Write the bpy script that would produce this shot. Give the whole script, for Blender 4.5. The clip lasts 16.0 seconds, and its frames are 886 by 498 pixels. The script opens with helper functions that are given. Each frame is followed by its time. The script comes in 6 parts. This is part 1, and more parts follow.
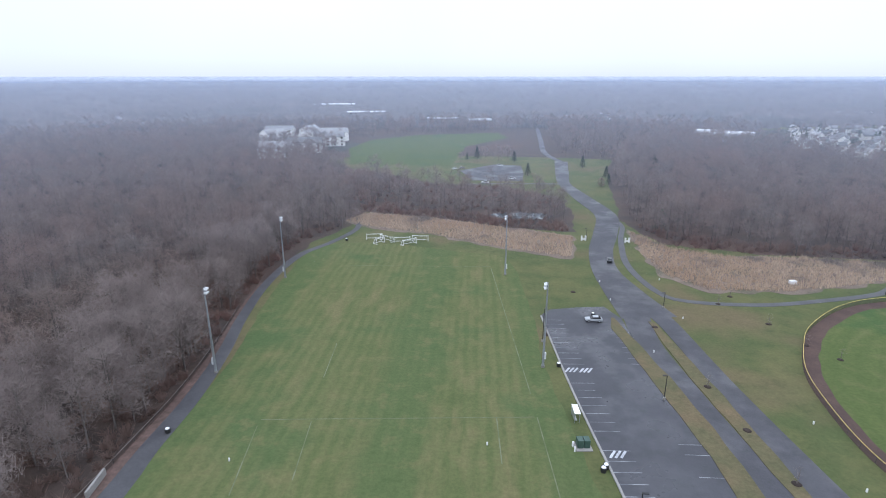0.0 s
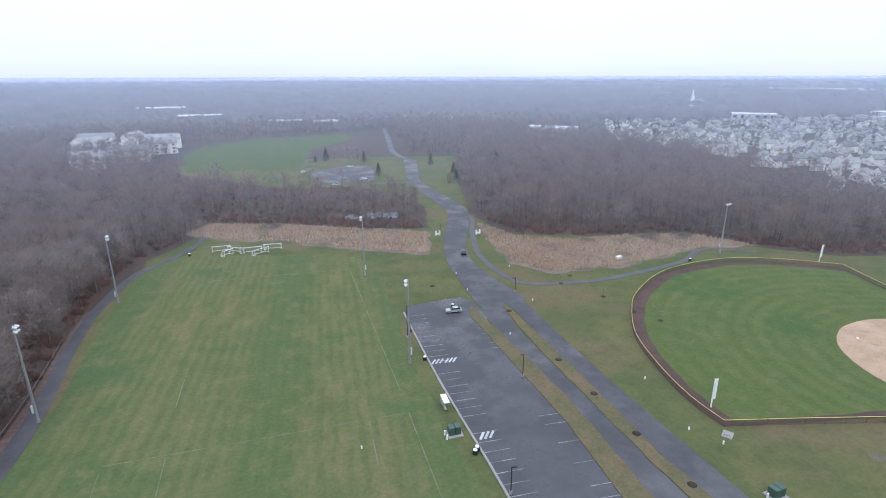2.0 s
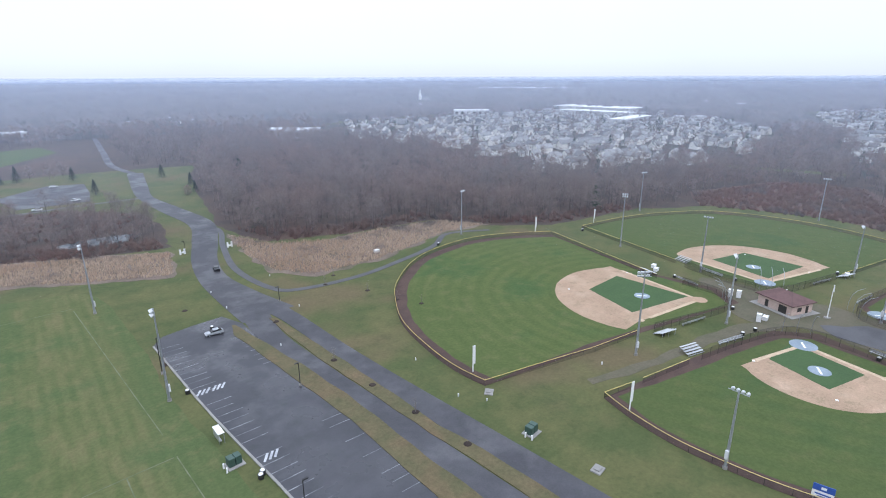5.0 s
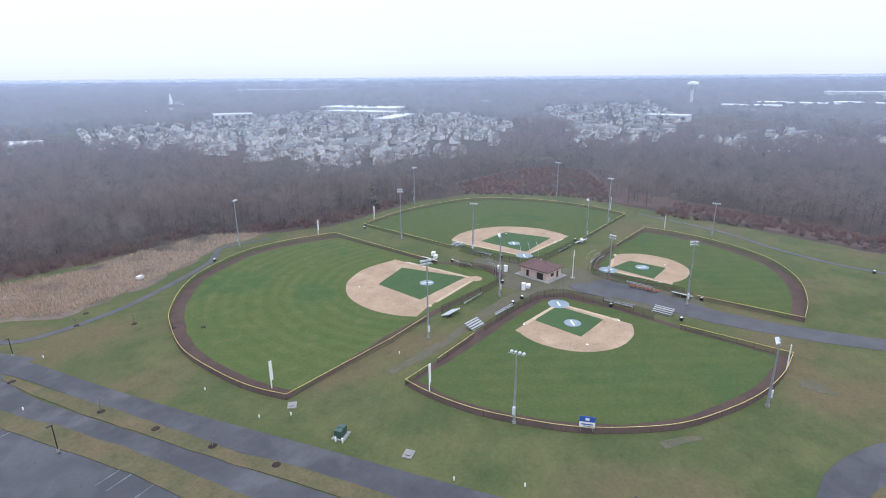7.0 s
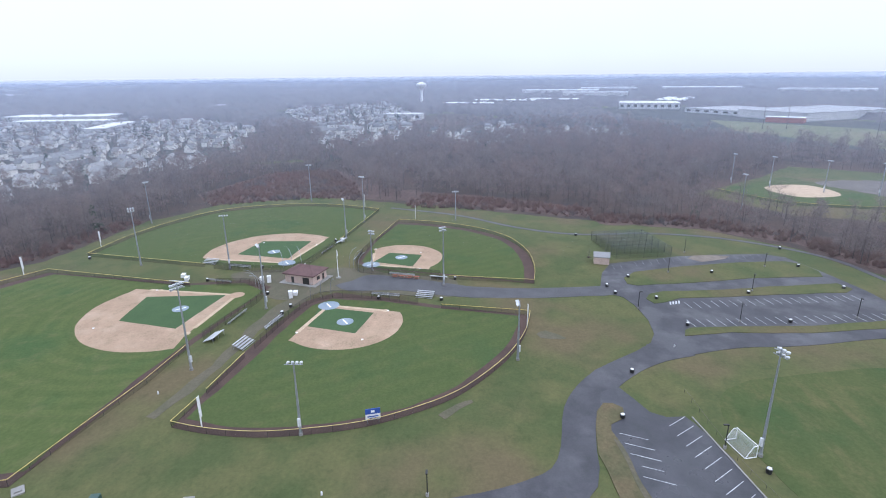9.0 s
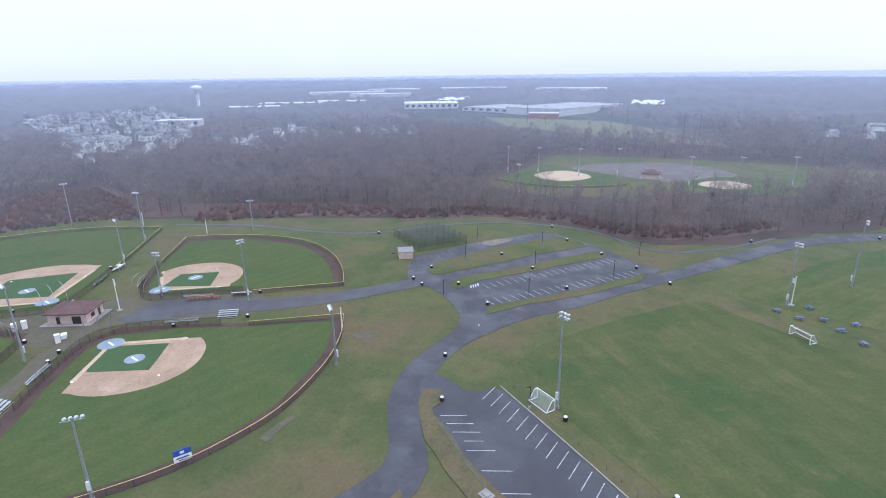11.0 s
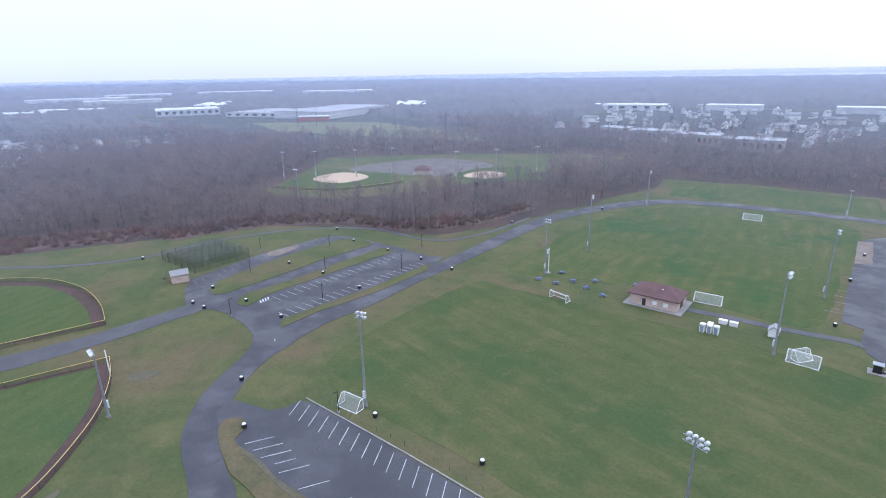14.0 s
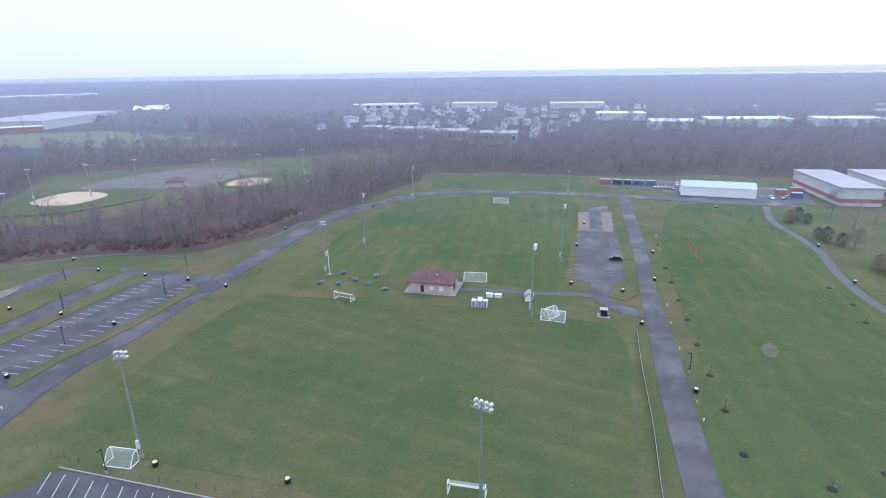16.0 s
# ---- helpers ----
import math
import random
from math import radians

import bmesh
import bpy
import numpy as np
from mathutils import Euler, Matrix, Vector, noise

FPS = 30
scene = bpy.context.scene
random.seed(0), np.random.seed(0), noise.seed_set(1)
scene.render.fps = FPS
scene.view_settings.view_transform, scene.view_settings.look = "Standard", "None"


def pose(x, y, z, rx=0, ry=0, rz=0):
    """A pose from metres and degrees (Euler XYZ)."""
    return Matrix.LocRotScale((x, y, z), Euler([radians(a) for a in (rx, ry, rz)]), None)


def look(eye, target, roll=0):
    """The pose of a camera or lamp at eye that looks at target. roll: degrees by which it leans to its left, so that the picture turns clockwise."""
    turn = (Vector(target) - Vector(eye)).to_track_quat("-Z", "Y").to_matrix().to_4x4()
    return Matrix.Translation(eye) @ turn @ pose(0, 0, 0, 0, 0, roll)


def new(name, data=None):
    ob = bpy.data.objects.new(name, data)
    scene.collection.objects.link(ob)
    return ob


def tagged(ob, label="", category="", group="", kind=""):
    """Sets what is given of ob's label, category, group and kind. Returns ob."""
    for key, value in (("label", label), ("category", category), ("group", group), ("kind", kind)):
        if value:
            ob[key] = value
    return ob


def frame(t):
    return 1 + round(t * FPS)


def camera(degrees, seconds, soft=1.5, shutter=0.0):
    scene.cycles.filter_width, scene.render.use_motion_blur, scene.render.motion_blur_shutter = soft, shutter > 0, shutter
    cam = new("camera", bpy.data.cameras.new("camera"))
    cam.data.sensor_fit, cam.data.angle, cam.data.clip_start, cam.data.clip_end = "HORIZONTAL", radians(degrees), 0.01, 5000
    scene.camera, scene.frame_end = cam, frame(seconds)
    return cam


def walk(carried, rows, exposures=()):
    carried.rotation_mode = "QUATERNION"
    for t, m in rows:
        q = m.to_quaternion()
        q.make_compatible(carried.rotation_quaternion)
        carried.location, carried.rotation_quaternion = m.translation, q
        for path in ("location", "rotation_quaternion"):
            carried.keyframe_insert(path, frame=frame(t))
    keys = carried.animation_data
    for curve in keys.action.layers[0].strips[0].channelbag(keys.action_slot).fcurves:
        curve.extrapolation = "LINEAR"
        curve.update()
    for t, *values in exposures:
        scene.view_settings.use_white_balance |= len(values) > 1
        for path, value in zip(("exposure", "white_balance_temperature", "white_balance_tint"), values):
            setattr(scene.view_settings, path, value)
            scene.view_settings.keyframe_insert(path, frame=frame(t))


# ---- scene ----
cam = camera(78.8, 16.0, soft=1.0)
EYE = Vector((0.0, 0.0, 64.0))
# seconds, yaw to the left, pitch, roll: a drone that hovers and turns to its right
TURNS = [
    (0.00, 3.47, -17.77, -0.02),
    (0.50, 0.13, -17.75, -0.06),
    (1.00, -4.67, -17.75, -0.10),
    (1.50, -9.02, -17.75, -0.14),
    (2.00, -12.32, -17.76, -0.17),
    (2.50, -15.56, -17.77, -0.20),
    (3.00, -19.50, -17.76, -0.22),
    (3.20, -21.29, -17.78, -0.25),
    (3.73, -25.78, -17.78, -0.26),
    (4.25, -30.69, -17.76, -0.25),
    (4.78, -36.07, -17.73, -0.24),
    (5.30, -42.00, -17.72, -0.27),
    (5.50, -44.22, -17.72, -0.32),
    (6.00, -50.29, -17.72, -0.35),
    (6.50, -56.59, -17.74, -0.41),
    (7.00, -62.26, -17.74, -0.47),
    (7.50, -68.06, -17.76, -0.54),
    (8.00, -74.98, -17.78, -0.58),
    (8.50, -81.88, -17.79, -0.63),
    (9.00, -88.33, -17.80, -0.65),
    (9.50, -94.39, -17.81, -0.69),
    (9.70, -96.85, -17.82, -0.73),
    (10.22, -102.66, -17.84, -0.77),
    (10.75, -107.53, -17.85, -0.78),
    (11.28, -111.81, -17.86, -0.79),
    (11.80, -115.84, -17.86, -0.85),
    (12.00, -117.43, -17.83, -0.92),
    (12.50, -121.19, -17.85, -0.96),
    (13.00, -124.86, -17.87, -1.00),
    (13.50, -128.73, -17.90, -1.03),
    (14.00, -133.11, -17.95, -1.08),
    (14.50, -137.79, -18.01, -1.08),
    (15.00, -143.12, -18.07, -1.08),
    (15.50, -149.45, -18.15, -1.03),
    (16.00, -157.52, -18.24, -1.01),
]


def aim(yaw, pitch, roll):
    a, b = radians(yaw), radians(pitch)
    way = Vector((-math.sin(a) * math.cos(b), math.cos(a) * math.cos(b), math.sin(b)))
    return look(EYE, EYE + way, roll)


walk(cam, [(t, aim(yaw, pitch, roll)) for t, yaw, pitch, roll in TURNS], exposures=[(0.0, 0.10, 5970, 12), (6.0, 0.10, 5970, 12), (13.5, 0.10, 5600, 17), (16.0, 0.10, 5600, 17)])

# ---------------------------------------------------------------- light
world = bpy.data.worlds.new("overcast_sky")
scene.world = world
world.use_nodes = True
wt = world.node_tree
wt.nodes.clear()
w_out = wt.nodes.new("ShaderNodeOutputWorld")
w_add = wt.nodes.new("ShaderNodeAddShader")
w_sky = wt.nodes.new("ShaderNodeTexSky")
w_sky.sky_type, w_sky.sun_disc = "NISHITA", False
w_sky.sun_elevation, w_sky.sun_rotation = radians(28), radians(200)
w_bg1 = wt.nodes.new("ShaderNodeBackground")
w_bg1.inputs[1].default_value = 0.02
wt.links.new(w_sky.outputs[0], w_bg1.inputs[0])
# cloud deck: brighter towards the zenith, slightly blue and dim at the horizon
w_co = wt.nodes.new("ShaderNodeTexCoord")
w_sep = wt.nodes.new("ShaderNodeSeparateXYZ")
wt.links.new(w_co.outputs["Generated"], w_sep.inputs[0])
w_ramp = wt.nodes.new("ShaderNodeValToRGB")
ramp = w_ramp.color_ramp
ramp.elements[0].position, ramp.elements[0].color = 0.0, (0.72, 0.77, 0.86, 1)
ramp.elements[1].position, ramp.elements[1].color = 1.0, (1.85, 2.0, 2.2, 1)
for at, col in ((0.03, (0.78, 0.83, 0.905, 1)), (0.08, (0.84, 0.885, 0.95, 1)), (0.16, (0.93, 0.95, 0.985, 1)), (0.3, (1.02, 1.05, 1.09, 1))):
    ramp.elements.new(at).color = col
wt.links.new(w_sep.outputs[2], w_ramp.inputs[0])
w_noise = wt.nodes.new("ShaderNodeTexNoise")
w_noise.inputs["Scale"].default_value, w_noise.inputs["Detail"].default_value = 3.0, 4
w_map = wt.nodes.new("ShaderNodeMapRange")
w_map.inputs[3].default_value, w_map.inputs[4].default_value = 0.94, 1.06
wt.links.new(w_noise.outputs[0], w_map.inputs[0])
w_bg2 = wt.nodes.new("ShaderNodeBackground")
wt.links.new(w_ramp.outputs[0], w_bg2.inputs[0])
wt.links.new(w_map.outputs[0], w_bg2.inputs[1])
wt.links.new(w_bg1.outputs[0], w_add.inputs[0])
wt.links.new(w_bg2.outputs[0], w_add.inputs[1])
wt.links.new(w_add.outputs[0], w_out.inputs[0])

sun = new("sun", bpy.data.lights.new("sun", "SUN"))
sun.data.energy, sun.data.angle, sun.data.color = 0.6, radians(25), (1.0, 0.98, 0.95)
sun.matrix_world = look((0, 0, 100), (30, 80, 0))

# ---------------------------------------------------------------- materials


def nodes_of(name):
    m = bpy.data.materials.new(name)
    m.use_nodes = True
    return m, m.node_tree, m.node_tree.nodes["Principled BSDF"]


def position(nt):
    return nt.nodes.new("ShaderNodeNewGeometry").outputs["Position"]


def noise_of(nt, scale, detail=4.0, rough=0.6, src=None):
    n = nt.nodes.new("ShaderNodeTexNoise")
    n.inputs["Scale"].default_value, n.inputs["Detail"].default_value = scale, detail
    n.inputs["Roughness"].default_value = rough
    nt.links.new(src or position(nt), n.inputs["Vector"])
    return n.outputs[0]


def sharpen(nt, value, low, high, a=0.0, b=1.0):
    m = nt.nodes.new("ShaderNodeMapRange")
    m.interpolation_type = "SMOOTHSTEP"
    for i, v in enumerate((low, high, a, b)):
        m.inputs[i + 1].default_value = v
    nt.links.new(value, m.inputs[0])
    return m.outputs[0]


def mix(nt, fac, a, b, mode="MIX"):
    m = nt.nodes.new("ShaderNodeMix")
    m.data_type, m.blend_type = "RGBA", mode
    for socket, v in ((m.inputs[0], fac), (m.inputs[6], a), (m.inputs[7], b)):
        if isinstance(v, (int, float)):
            socket.default_value = v
        elif isinstance(v, tuple):
            socket.default_value = (*v, 1)
        else:
            nt.links.new(v, socket)
    return m.outputs[2]


def maths(nt, op, *values):
    m = nt.nodes.new("ShaderNodeMath")
    m.operation = op
    for socket, v in zip(m.inputs, values):
        if isinstance(v, (int, float)):
            socket.default_value = v
        else:
            nt.links.new(v, socket)
    return m.outputs[0]


def bump(nt, bsdf, height, strength, distance):
    b = nt.nodes.new("ShaderNodeBump")
    b.inputs["Strength"].default_value, b.inputs["Distance"].default_value = strength, distance
    nt.links.new(height, b.inputs["Height"])
    nt.links.new(b.outputs[0], bsdf.inputs["Normal"])


def thin_twigs(nt, col):
    """Sprays of fine twigs catch light on both sides."""
    a, b = nt.nodes.new("ShaderNodeBsdfDiffuse"), nt.nodes.new("ShaderNodeBsdfTranslucent")
    both = nt.nodes.new("ShaderNodeMixShader")
    both.inputs[0].default_value = 0.45
    for k, n in enumerate((a, b)):
        nt.links.new(col, n.inputs[0])
        nt.links.new(n.outputs[0], both.inputs[k + 1])
    nt.links.new(both.outputs[0], nt.nodes["Material Output"].inputs[0])


def surface(name, a, b, big=0.05, fine=1.5, rough=0.9, fine_dark=0.75, relief=0.3, metal=0.0, c=None, c_scale=0.015, wet=0.0, clumps=0.0):
    """Two colours in large patches, a third in larger ones, and fine dark grain."""
    m, nt, bsdf = nodes_of(name)
    col = mix(nt, sharpen(nt, noise_of(nt, big), 0.35, 0.65), a, b)
    if c:
        col = mix(nt, sharpen(nt, noise_of(nt, c_scale, 3), 0.48, 0.68), col, c)
    if clumps:
        tuft = noise_of(nt, clumps, 6, 0.74)
        col = mix(nt, sharpen(nt, tuft, 0.5, 0.7, 0.0, 0.7), col, mix(nt, 1.0, col, (1.24, 1.18, 1.2), "MULTIPLY"))
        col = mix(nt, sharpen(nt, tuft, 0.5, 0.3, 0.0, 0.7), col, mix(nt, 1.0, col, (0.66, 0.74, 0.68), "MULTIPLY"))
    grain = noise_of(nt, fine, 5, 0.75)
    col = mix(nt, sharpen(nt, grain, 0.3, 0.7, 0.0, 1.0), mix(nt, 1.0, col, (fine_dark,) * 3, "MULTIPLY"), col)
    nt.links.new(col, bsdf.inputs["Base Color"])
    bsdf.inputs["Roughness"].default_value, bsdf.inputs["Metallic"].default_value = rough, metal
    bsdf.inputs["Specular IOR Level"].default_value = 0.25
    if wet:
        film = sharpen(nt, noise_of(nt, 0.07, 4, 0.6), 0.42, 0.66)
        nt.links.new(sharpen(nt, film, 0.0, 1.0, rough, wet), bsdf.inputs["Roughness"])
        bsdf.inputs["Specular IOR Level"].default_value = 0.5
    if relief:
        bump(nt, bsdf, grain, relief, 0.15)
    return m


def varied(name, a, b, rough=0.7, metal=0.0, island=False, fine=3.0, spray=False):
    """One colour range for a thing, chosen per object (or per island of a joined mesh), with slight grain."""
    m, nt, bsdf = nodes_of(name)
    if island:
        pick = nt.nodes.new("ShaderNodeNewGeometry").outputs["Random Per Island"]
    else:
        pick = nt.nodes.new("ShaderNodeObjectInfo").outputs["Random"]
    col = mix(nt, pick, a, b)
    g = noise_of(nt, fine, 4, 0.7)
    col = mix(nt, sharpen(nt, g, 0.3, 0.7), mix(nt, 1.0, col, (0.8, 0.8, 0.8), "MULTIPLY"), col)
    nt.links.new(col, bsdf.inputs["Base Color"])
    bsdf.inputs["Roughness"].default_value, bsdf.inputs["Metallic"].default_value = rough, metal
    if spray:
        thin_twigs(nt, col)
    return m


M = {}
M["lawn"] = surface("rough_lawn", (0.104, 0.106, 0.042), (0.068, 0.087, 0.031), 0.06, 1.2, c=(0.122, 0.098, 0.052), c_scale=0.022, fine_dark=0.8, clumps=0.22)
M["yards"] = surface("yards_and_streets", (0.062, 0.062, 0.052), (0.050, 0.050, 0.052), 0.03, 0.3, fine_dark=0.7, c=(0.10, 0.088, 0.074))
M["litter"] = surface("leaf_litter", (0.088, 0.061, 0.050), (0.062, 0.048, 0.043), 0.08, 0.9, fine_dark=0.65, c=(0.098, 0.063, 0.051))
M["reed"] = surface("reed_ground", (0.235, 0.18, 0.145), (0.17, 0.13, 0.108), 0.10, 1.2, fine_dark=0.6, c=(0.12, 0.105, 0.075), c_scale=0.06, clumps=0.2)
M["asphalt"] = surface("wet_asphalt", (0.050, 0.049, 0.058), (0.040, 0.039, 0.047), 0.12, 2.5, 0.68, 0.8, 0.12, c=(0.075, 0.073, 0.082), c_scale=0.09, wet=0.46, clumps=0.35)
M["asphalt_dark"] = surface("dark_asphalt", (0.047, 0.047, 0.056), (0.037, 0.037, 0.045), 0.09, 2.5, 0.6, 0.85, 0.1, wet=0.22, clumps=0.3)
M["asphalt_path"] = surface("path_asphalt", (0.080, 0.079, 0.086), (0.060, 0.059, 0.066), 0.2, 2.5, 0.5, 0.8, 0.15)
M["dirt"] = surface("infield_dirt", (0.385, 0.272, 0.188), (0.335, 0.235, 0.162), 0.12, 2.0, 0.95, 0.85, 0.2, c=(0.41, 0.30, 0.215), c_scale=0.1, clumps=0.25)
M["track"] = surface("warning_track", (0.095, 0.062, 0.052), (0.075, 0.05, 0.044), 0.2, 2.0, 0.95, 0.8, 0.3)
M["sand"] = surface("pale_sand", (0.24, 0.20, 0.165), (0.18, 0.15, 0.125), 0.3, 2.0)
M["infield"] = surface("infield_turf", (0.050, 0.090, 0.036), (0.059, 0.102, 0.040), 0.12, 1.5, fine_dark=0.85)
M["verge"] = surface("dry_verge", (0.128, 0.106, 0.058), (0.100, 0.094, 0.048), 0.12, 1.5, c=(0.14, 0.105, 0.06), c_scale=0.08, clumps=0.4)
M["concrete"] = surface("concrete", (0.30, 0.29, 0.275), (0.25, 0.24, 0.228), 0.3, 3.0, 0.85, 0.85, 0.1)
M["paint"] = surface("road_paint", (0.55, 0.56, 0.58), (0.36, 0.37, 0.40), 0.35, 3.0, 0.7, 0.7, 0.0)
M["paint_worn"] = surface("worn_road_paint", (0.33, 0.34, 0.36), (0.14, 0.145, 0.16), 0.4, 3.0, 0.7, 0.7, 0.0)
M["chalk"] = surface("field_paint", (0.16, 0.17, 0.11), (0.10, 0.12, 0.06), 0.25, 2.0, 0.9, 0.8, 0.0)
M["galvanised"] = varied("galvanised_steel", (0.36, 0.38, 0.42), (0.44, 0.46, 0.50), 0.45, 0.6)
M["lamp_white"] = varied("white_lamp_shell", (0.58, 0.60, 0.63), (0.66, 0.67, 0.69), 0.4)
M["white"] = varied("white_paint", (0.74, 0.74, 0.74), (0.8, 0.8, 0.8), 0.5)
M["black"] = varied("black_metal", (0.018, 0.018, 0.02), (0.025, 0.025, 0.027), 0.5)
M["yellow"] = varied("yellow_cap", (0.62, 0.47, 0.13), (0.70, 0.56, 0.20), 0.6)
M["bark"] = varied("grey_bark", (0.12, 0.102, 0.095), (0.19, 0.165, 0.155), 0.95, fine=1.0)
M["twig"] = varied("bare_twigs", (0.25, 0.21, 0.198), (0.33, 0.28, 0.265), 0.95, fine=0.6, spray=True)


def woods_material(name, a, b, c):
    """Bare twigs of joined woods: tone by tree, in patches of the stand."""
    m, nt, bsdf = nodes_of(name)
    pick = nt.nodes.new("ShaderNodeNewGeometry").outputs["Random Per Island"]
    col = mix(nt, pick, a, b)
    col = mix(nt, sharpen(nt, noise_of(nt, 0.02, 3), 0.4, 0.65), col, c)
    col = mix(nt, sharpen(nt, noise_of(nt, 0.05, 3), 0.5, 0.7), col, (0.190, 0.172, 0.166))
    thin_twigs(nt, col)
    return m


M["woods"] = woods_material("bare_woods", (0.195, 0.160, 0.148), (0.28, 0.232, 0.215), (0.255, 0.190, 0.172))
M["pine"] = surface("pine_needles", (0.022, 0.04, 0.022), (0.035, 0.055, 0.028), 0.5, 2.0, fine_dark=0.5)
M["canopy"] = surface("far_canopy", (0.105, 0.092, 0.096), (0.14, 0.12, 0.122), 0.02, 0.12, fine_dark=0.6, relief=0.0, c=(0.10, 0.095, 0.098), c_scale=0.004)


def turf_material(name, stripes, a, b, tan, angle=0.0, rings=None, dark=None, tan_low=0.5, lush=()):
    """Mown turf: soft mowing bands (straight or in rings), worn tan patches and fine grain."""
    m, nt, bsdf = nodes_of(name)
    pos = position(nt)
    sep = nt.nodes.new("ShaderNodeSeparateXYZ")
    nt.links.new(pos, sep.inputs[0])
    x, y = sep.outputs[0], sep.outputs[1]
    if rings:
        dx, dy = maths(nt, "SUBTRACT", x, rings[0]), maths(nt, "SUBTRACT", y, rings[1])
        d = maths(nt, "SQRT", maths(nt, "ADD", maths(nt, "MULTIPLY", dx, dx), maths(nt, "MULTIPLY", dy, dy)))
    else:
        ca, sa = math.cos(radians(angle)), math.sin(radians(angle))
        d = maths(nt, "ADD", maths(nt, "MULTIPLY", x, ca), maths(nt, "MULTIPLY", y, sa))
    wob = maths(nt, "MULTIPLY", noise_of(nt, 0.08, 2), 2.0)
    wave = maths(nt, "SINE", maths(nt, "MULTIPLY", maths(nt, "ADD", d, wob), 2 * math.pi / stripes))
    band = sharpen(nt, wave, -0.8, 0.8)
    band = maths(nt, "MULTIPLY", band, sharpen(nt, noise_of(nt, 0.03, 3), 0.35, 0.6, 0.15, 1.0))
    col = mix(nt, band, a, b)
    # worn patches drawn out along the mowing
    st = nt.nodes.new("ShaderNodeCombineXYZ")
    nt.links.new(maths(nt, "MULTIPLY", d, 0.22), st.inputs[0])
    along = x if rings else maths(nt, "SUBTRACT", maths(nt, "MULTIPLY", y, ca), maths(nt, "MULTIPLY", x, sa))
    nt.links.new(maths(nt, "MULTIPLY", along, 0.045), st.inputs[1])
    worn = sharpen(nt, noise_of(nt, 1.0, 4, 0.6, st.outputs[0]), tan_low, tan_low + 0.34)
    worn = maths(nt, "MULTIPLY", worn, sharpen(nt, noise_of(nt, 0.018, 3), 0.38, 0.58, 0.2, 1.0))
    for mid, half in lush:
        # lush strips between worn panels
        off = maths(nt, "ADD", maths(nt, "SUBTRACT", x, mid), maths(nt, "MULTIPLY", maths(nt, "SUBTRACT", noise_of(nt, 0.05, 4), 0.5), 14.0))
        strip = sharpen(nt, maths(nt, "ABSOLUTE", off), half * 0.35, half, 1.0, 0.0)
        worn = maths(nt, "MULTIPLY", worn, sharpen(nt, strip, 0.0, 1.0, 1.0, 0.1))
        col = mix(nt, maths(nt, "MULTIPLY", strip, 0.6), col, dark)
    col = mix(nt, worn, col, tan)
    if dark:
        col = mix(nt, sharpen(nt, noise_of(nt, 0.03, 3), 0.5, 0.68), col, dark)
    # tufts and thin spots a few metres across, then fine grain
    clump = noise_of(nt, 0.2, 6, 0.62)
    col = mix(nt, sharpen(nt, clump, 0.50, 0.72, 0.0, 0.5), col, tan)
    col = mix(nt, sharpen(nt, clump, 0.48, 0.28, 0.0, 0.42), col, mix(nt, 1.0, col, (0.62, 0.74, 0.66), "MULTIPLY"))
    grain = noise_of(nt, 1.2, 6, 0.8)
    col = mix(nt, sharpen(nt, grain, 0.36, 0.64), mix(nt, 1.0, col, (0.85, 0.86, 0.85), "MULTIPLY"), mix(nt, 1.0, col, (1.06, 1.06, 1.06), "MULTIPLY"))
    nt.links.new(col, bsdf.inputs["Base Color"])
    bsdf.inputs["Roughness"].default_value = 0.95
    bsdf.inputs["Specular IOR Level"].default_value = 0.2
    bump(nt, bsdf, grain, 0.3, 0.1)
    return m


M["soccer_a"] = turf_material("worn_soccer_turf", 2.6, (0.085, 0.102, 0.039), (0.108, 0.117, 0.049), (0.147, 0.128, 0.063), 0.0, dark=(0.066, 0.097, 0.037), tan_low=0.42, lush=((-14.0, 9.0), (17.0, 8.0), (-60.0, 10.0)))
M["soccer_b"] = turf_material("soccer_turf", 7.0, (0.076, 0.091, 0.033), (0.065, 0.083, 0.029), (0.122, 0.110, 0.050), 86.0, dark=(0.051, 0.080, 0.028), tan_low=0.47)
M["soccer_c"] = turf_material("green_turf", 6.0, (0.070, 0.092, 0.032), (0.060, 0.084, 0.029), (0.116, 0.110, 0.047), 12.0, dark=(0.044, 0.084, 0.030), tan_low=0.42)
M["outfield_a"] = turf_material("ringed_outfield", 4.6, (0.073, 0.097, 0.031), (0.087, 0.109, 0.036), (0.124, 0.122, 0.056), rings=(142.0, 83.0), dark=(0.053, 0.090, 0.030), tan_low=0.55)
M["outfield"] = turf_material("outfield", 5.0, (0.066, 0.089, 0.030), (0.075, 0.097, 0.032), (0.102, 0.104, 0.044), 30.0, dark=(0.053, 0.085, 0.030), tan_low=0.55)

# ---------------------------------------------------------------- building helpers


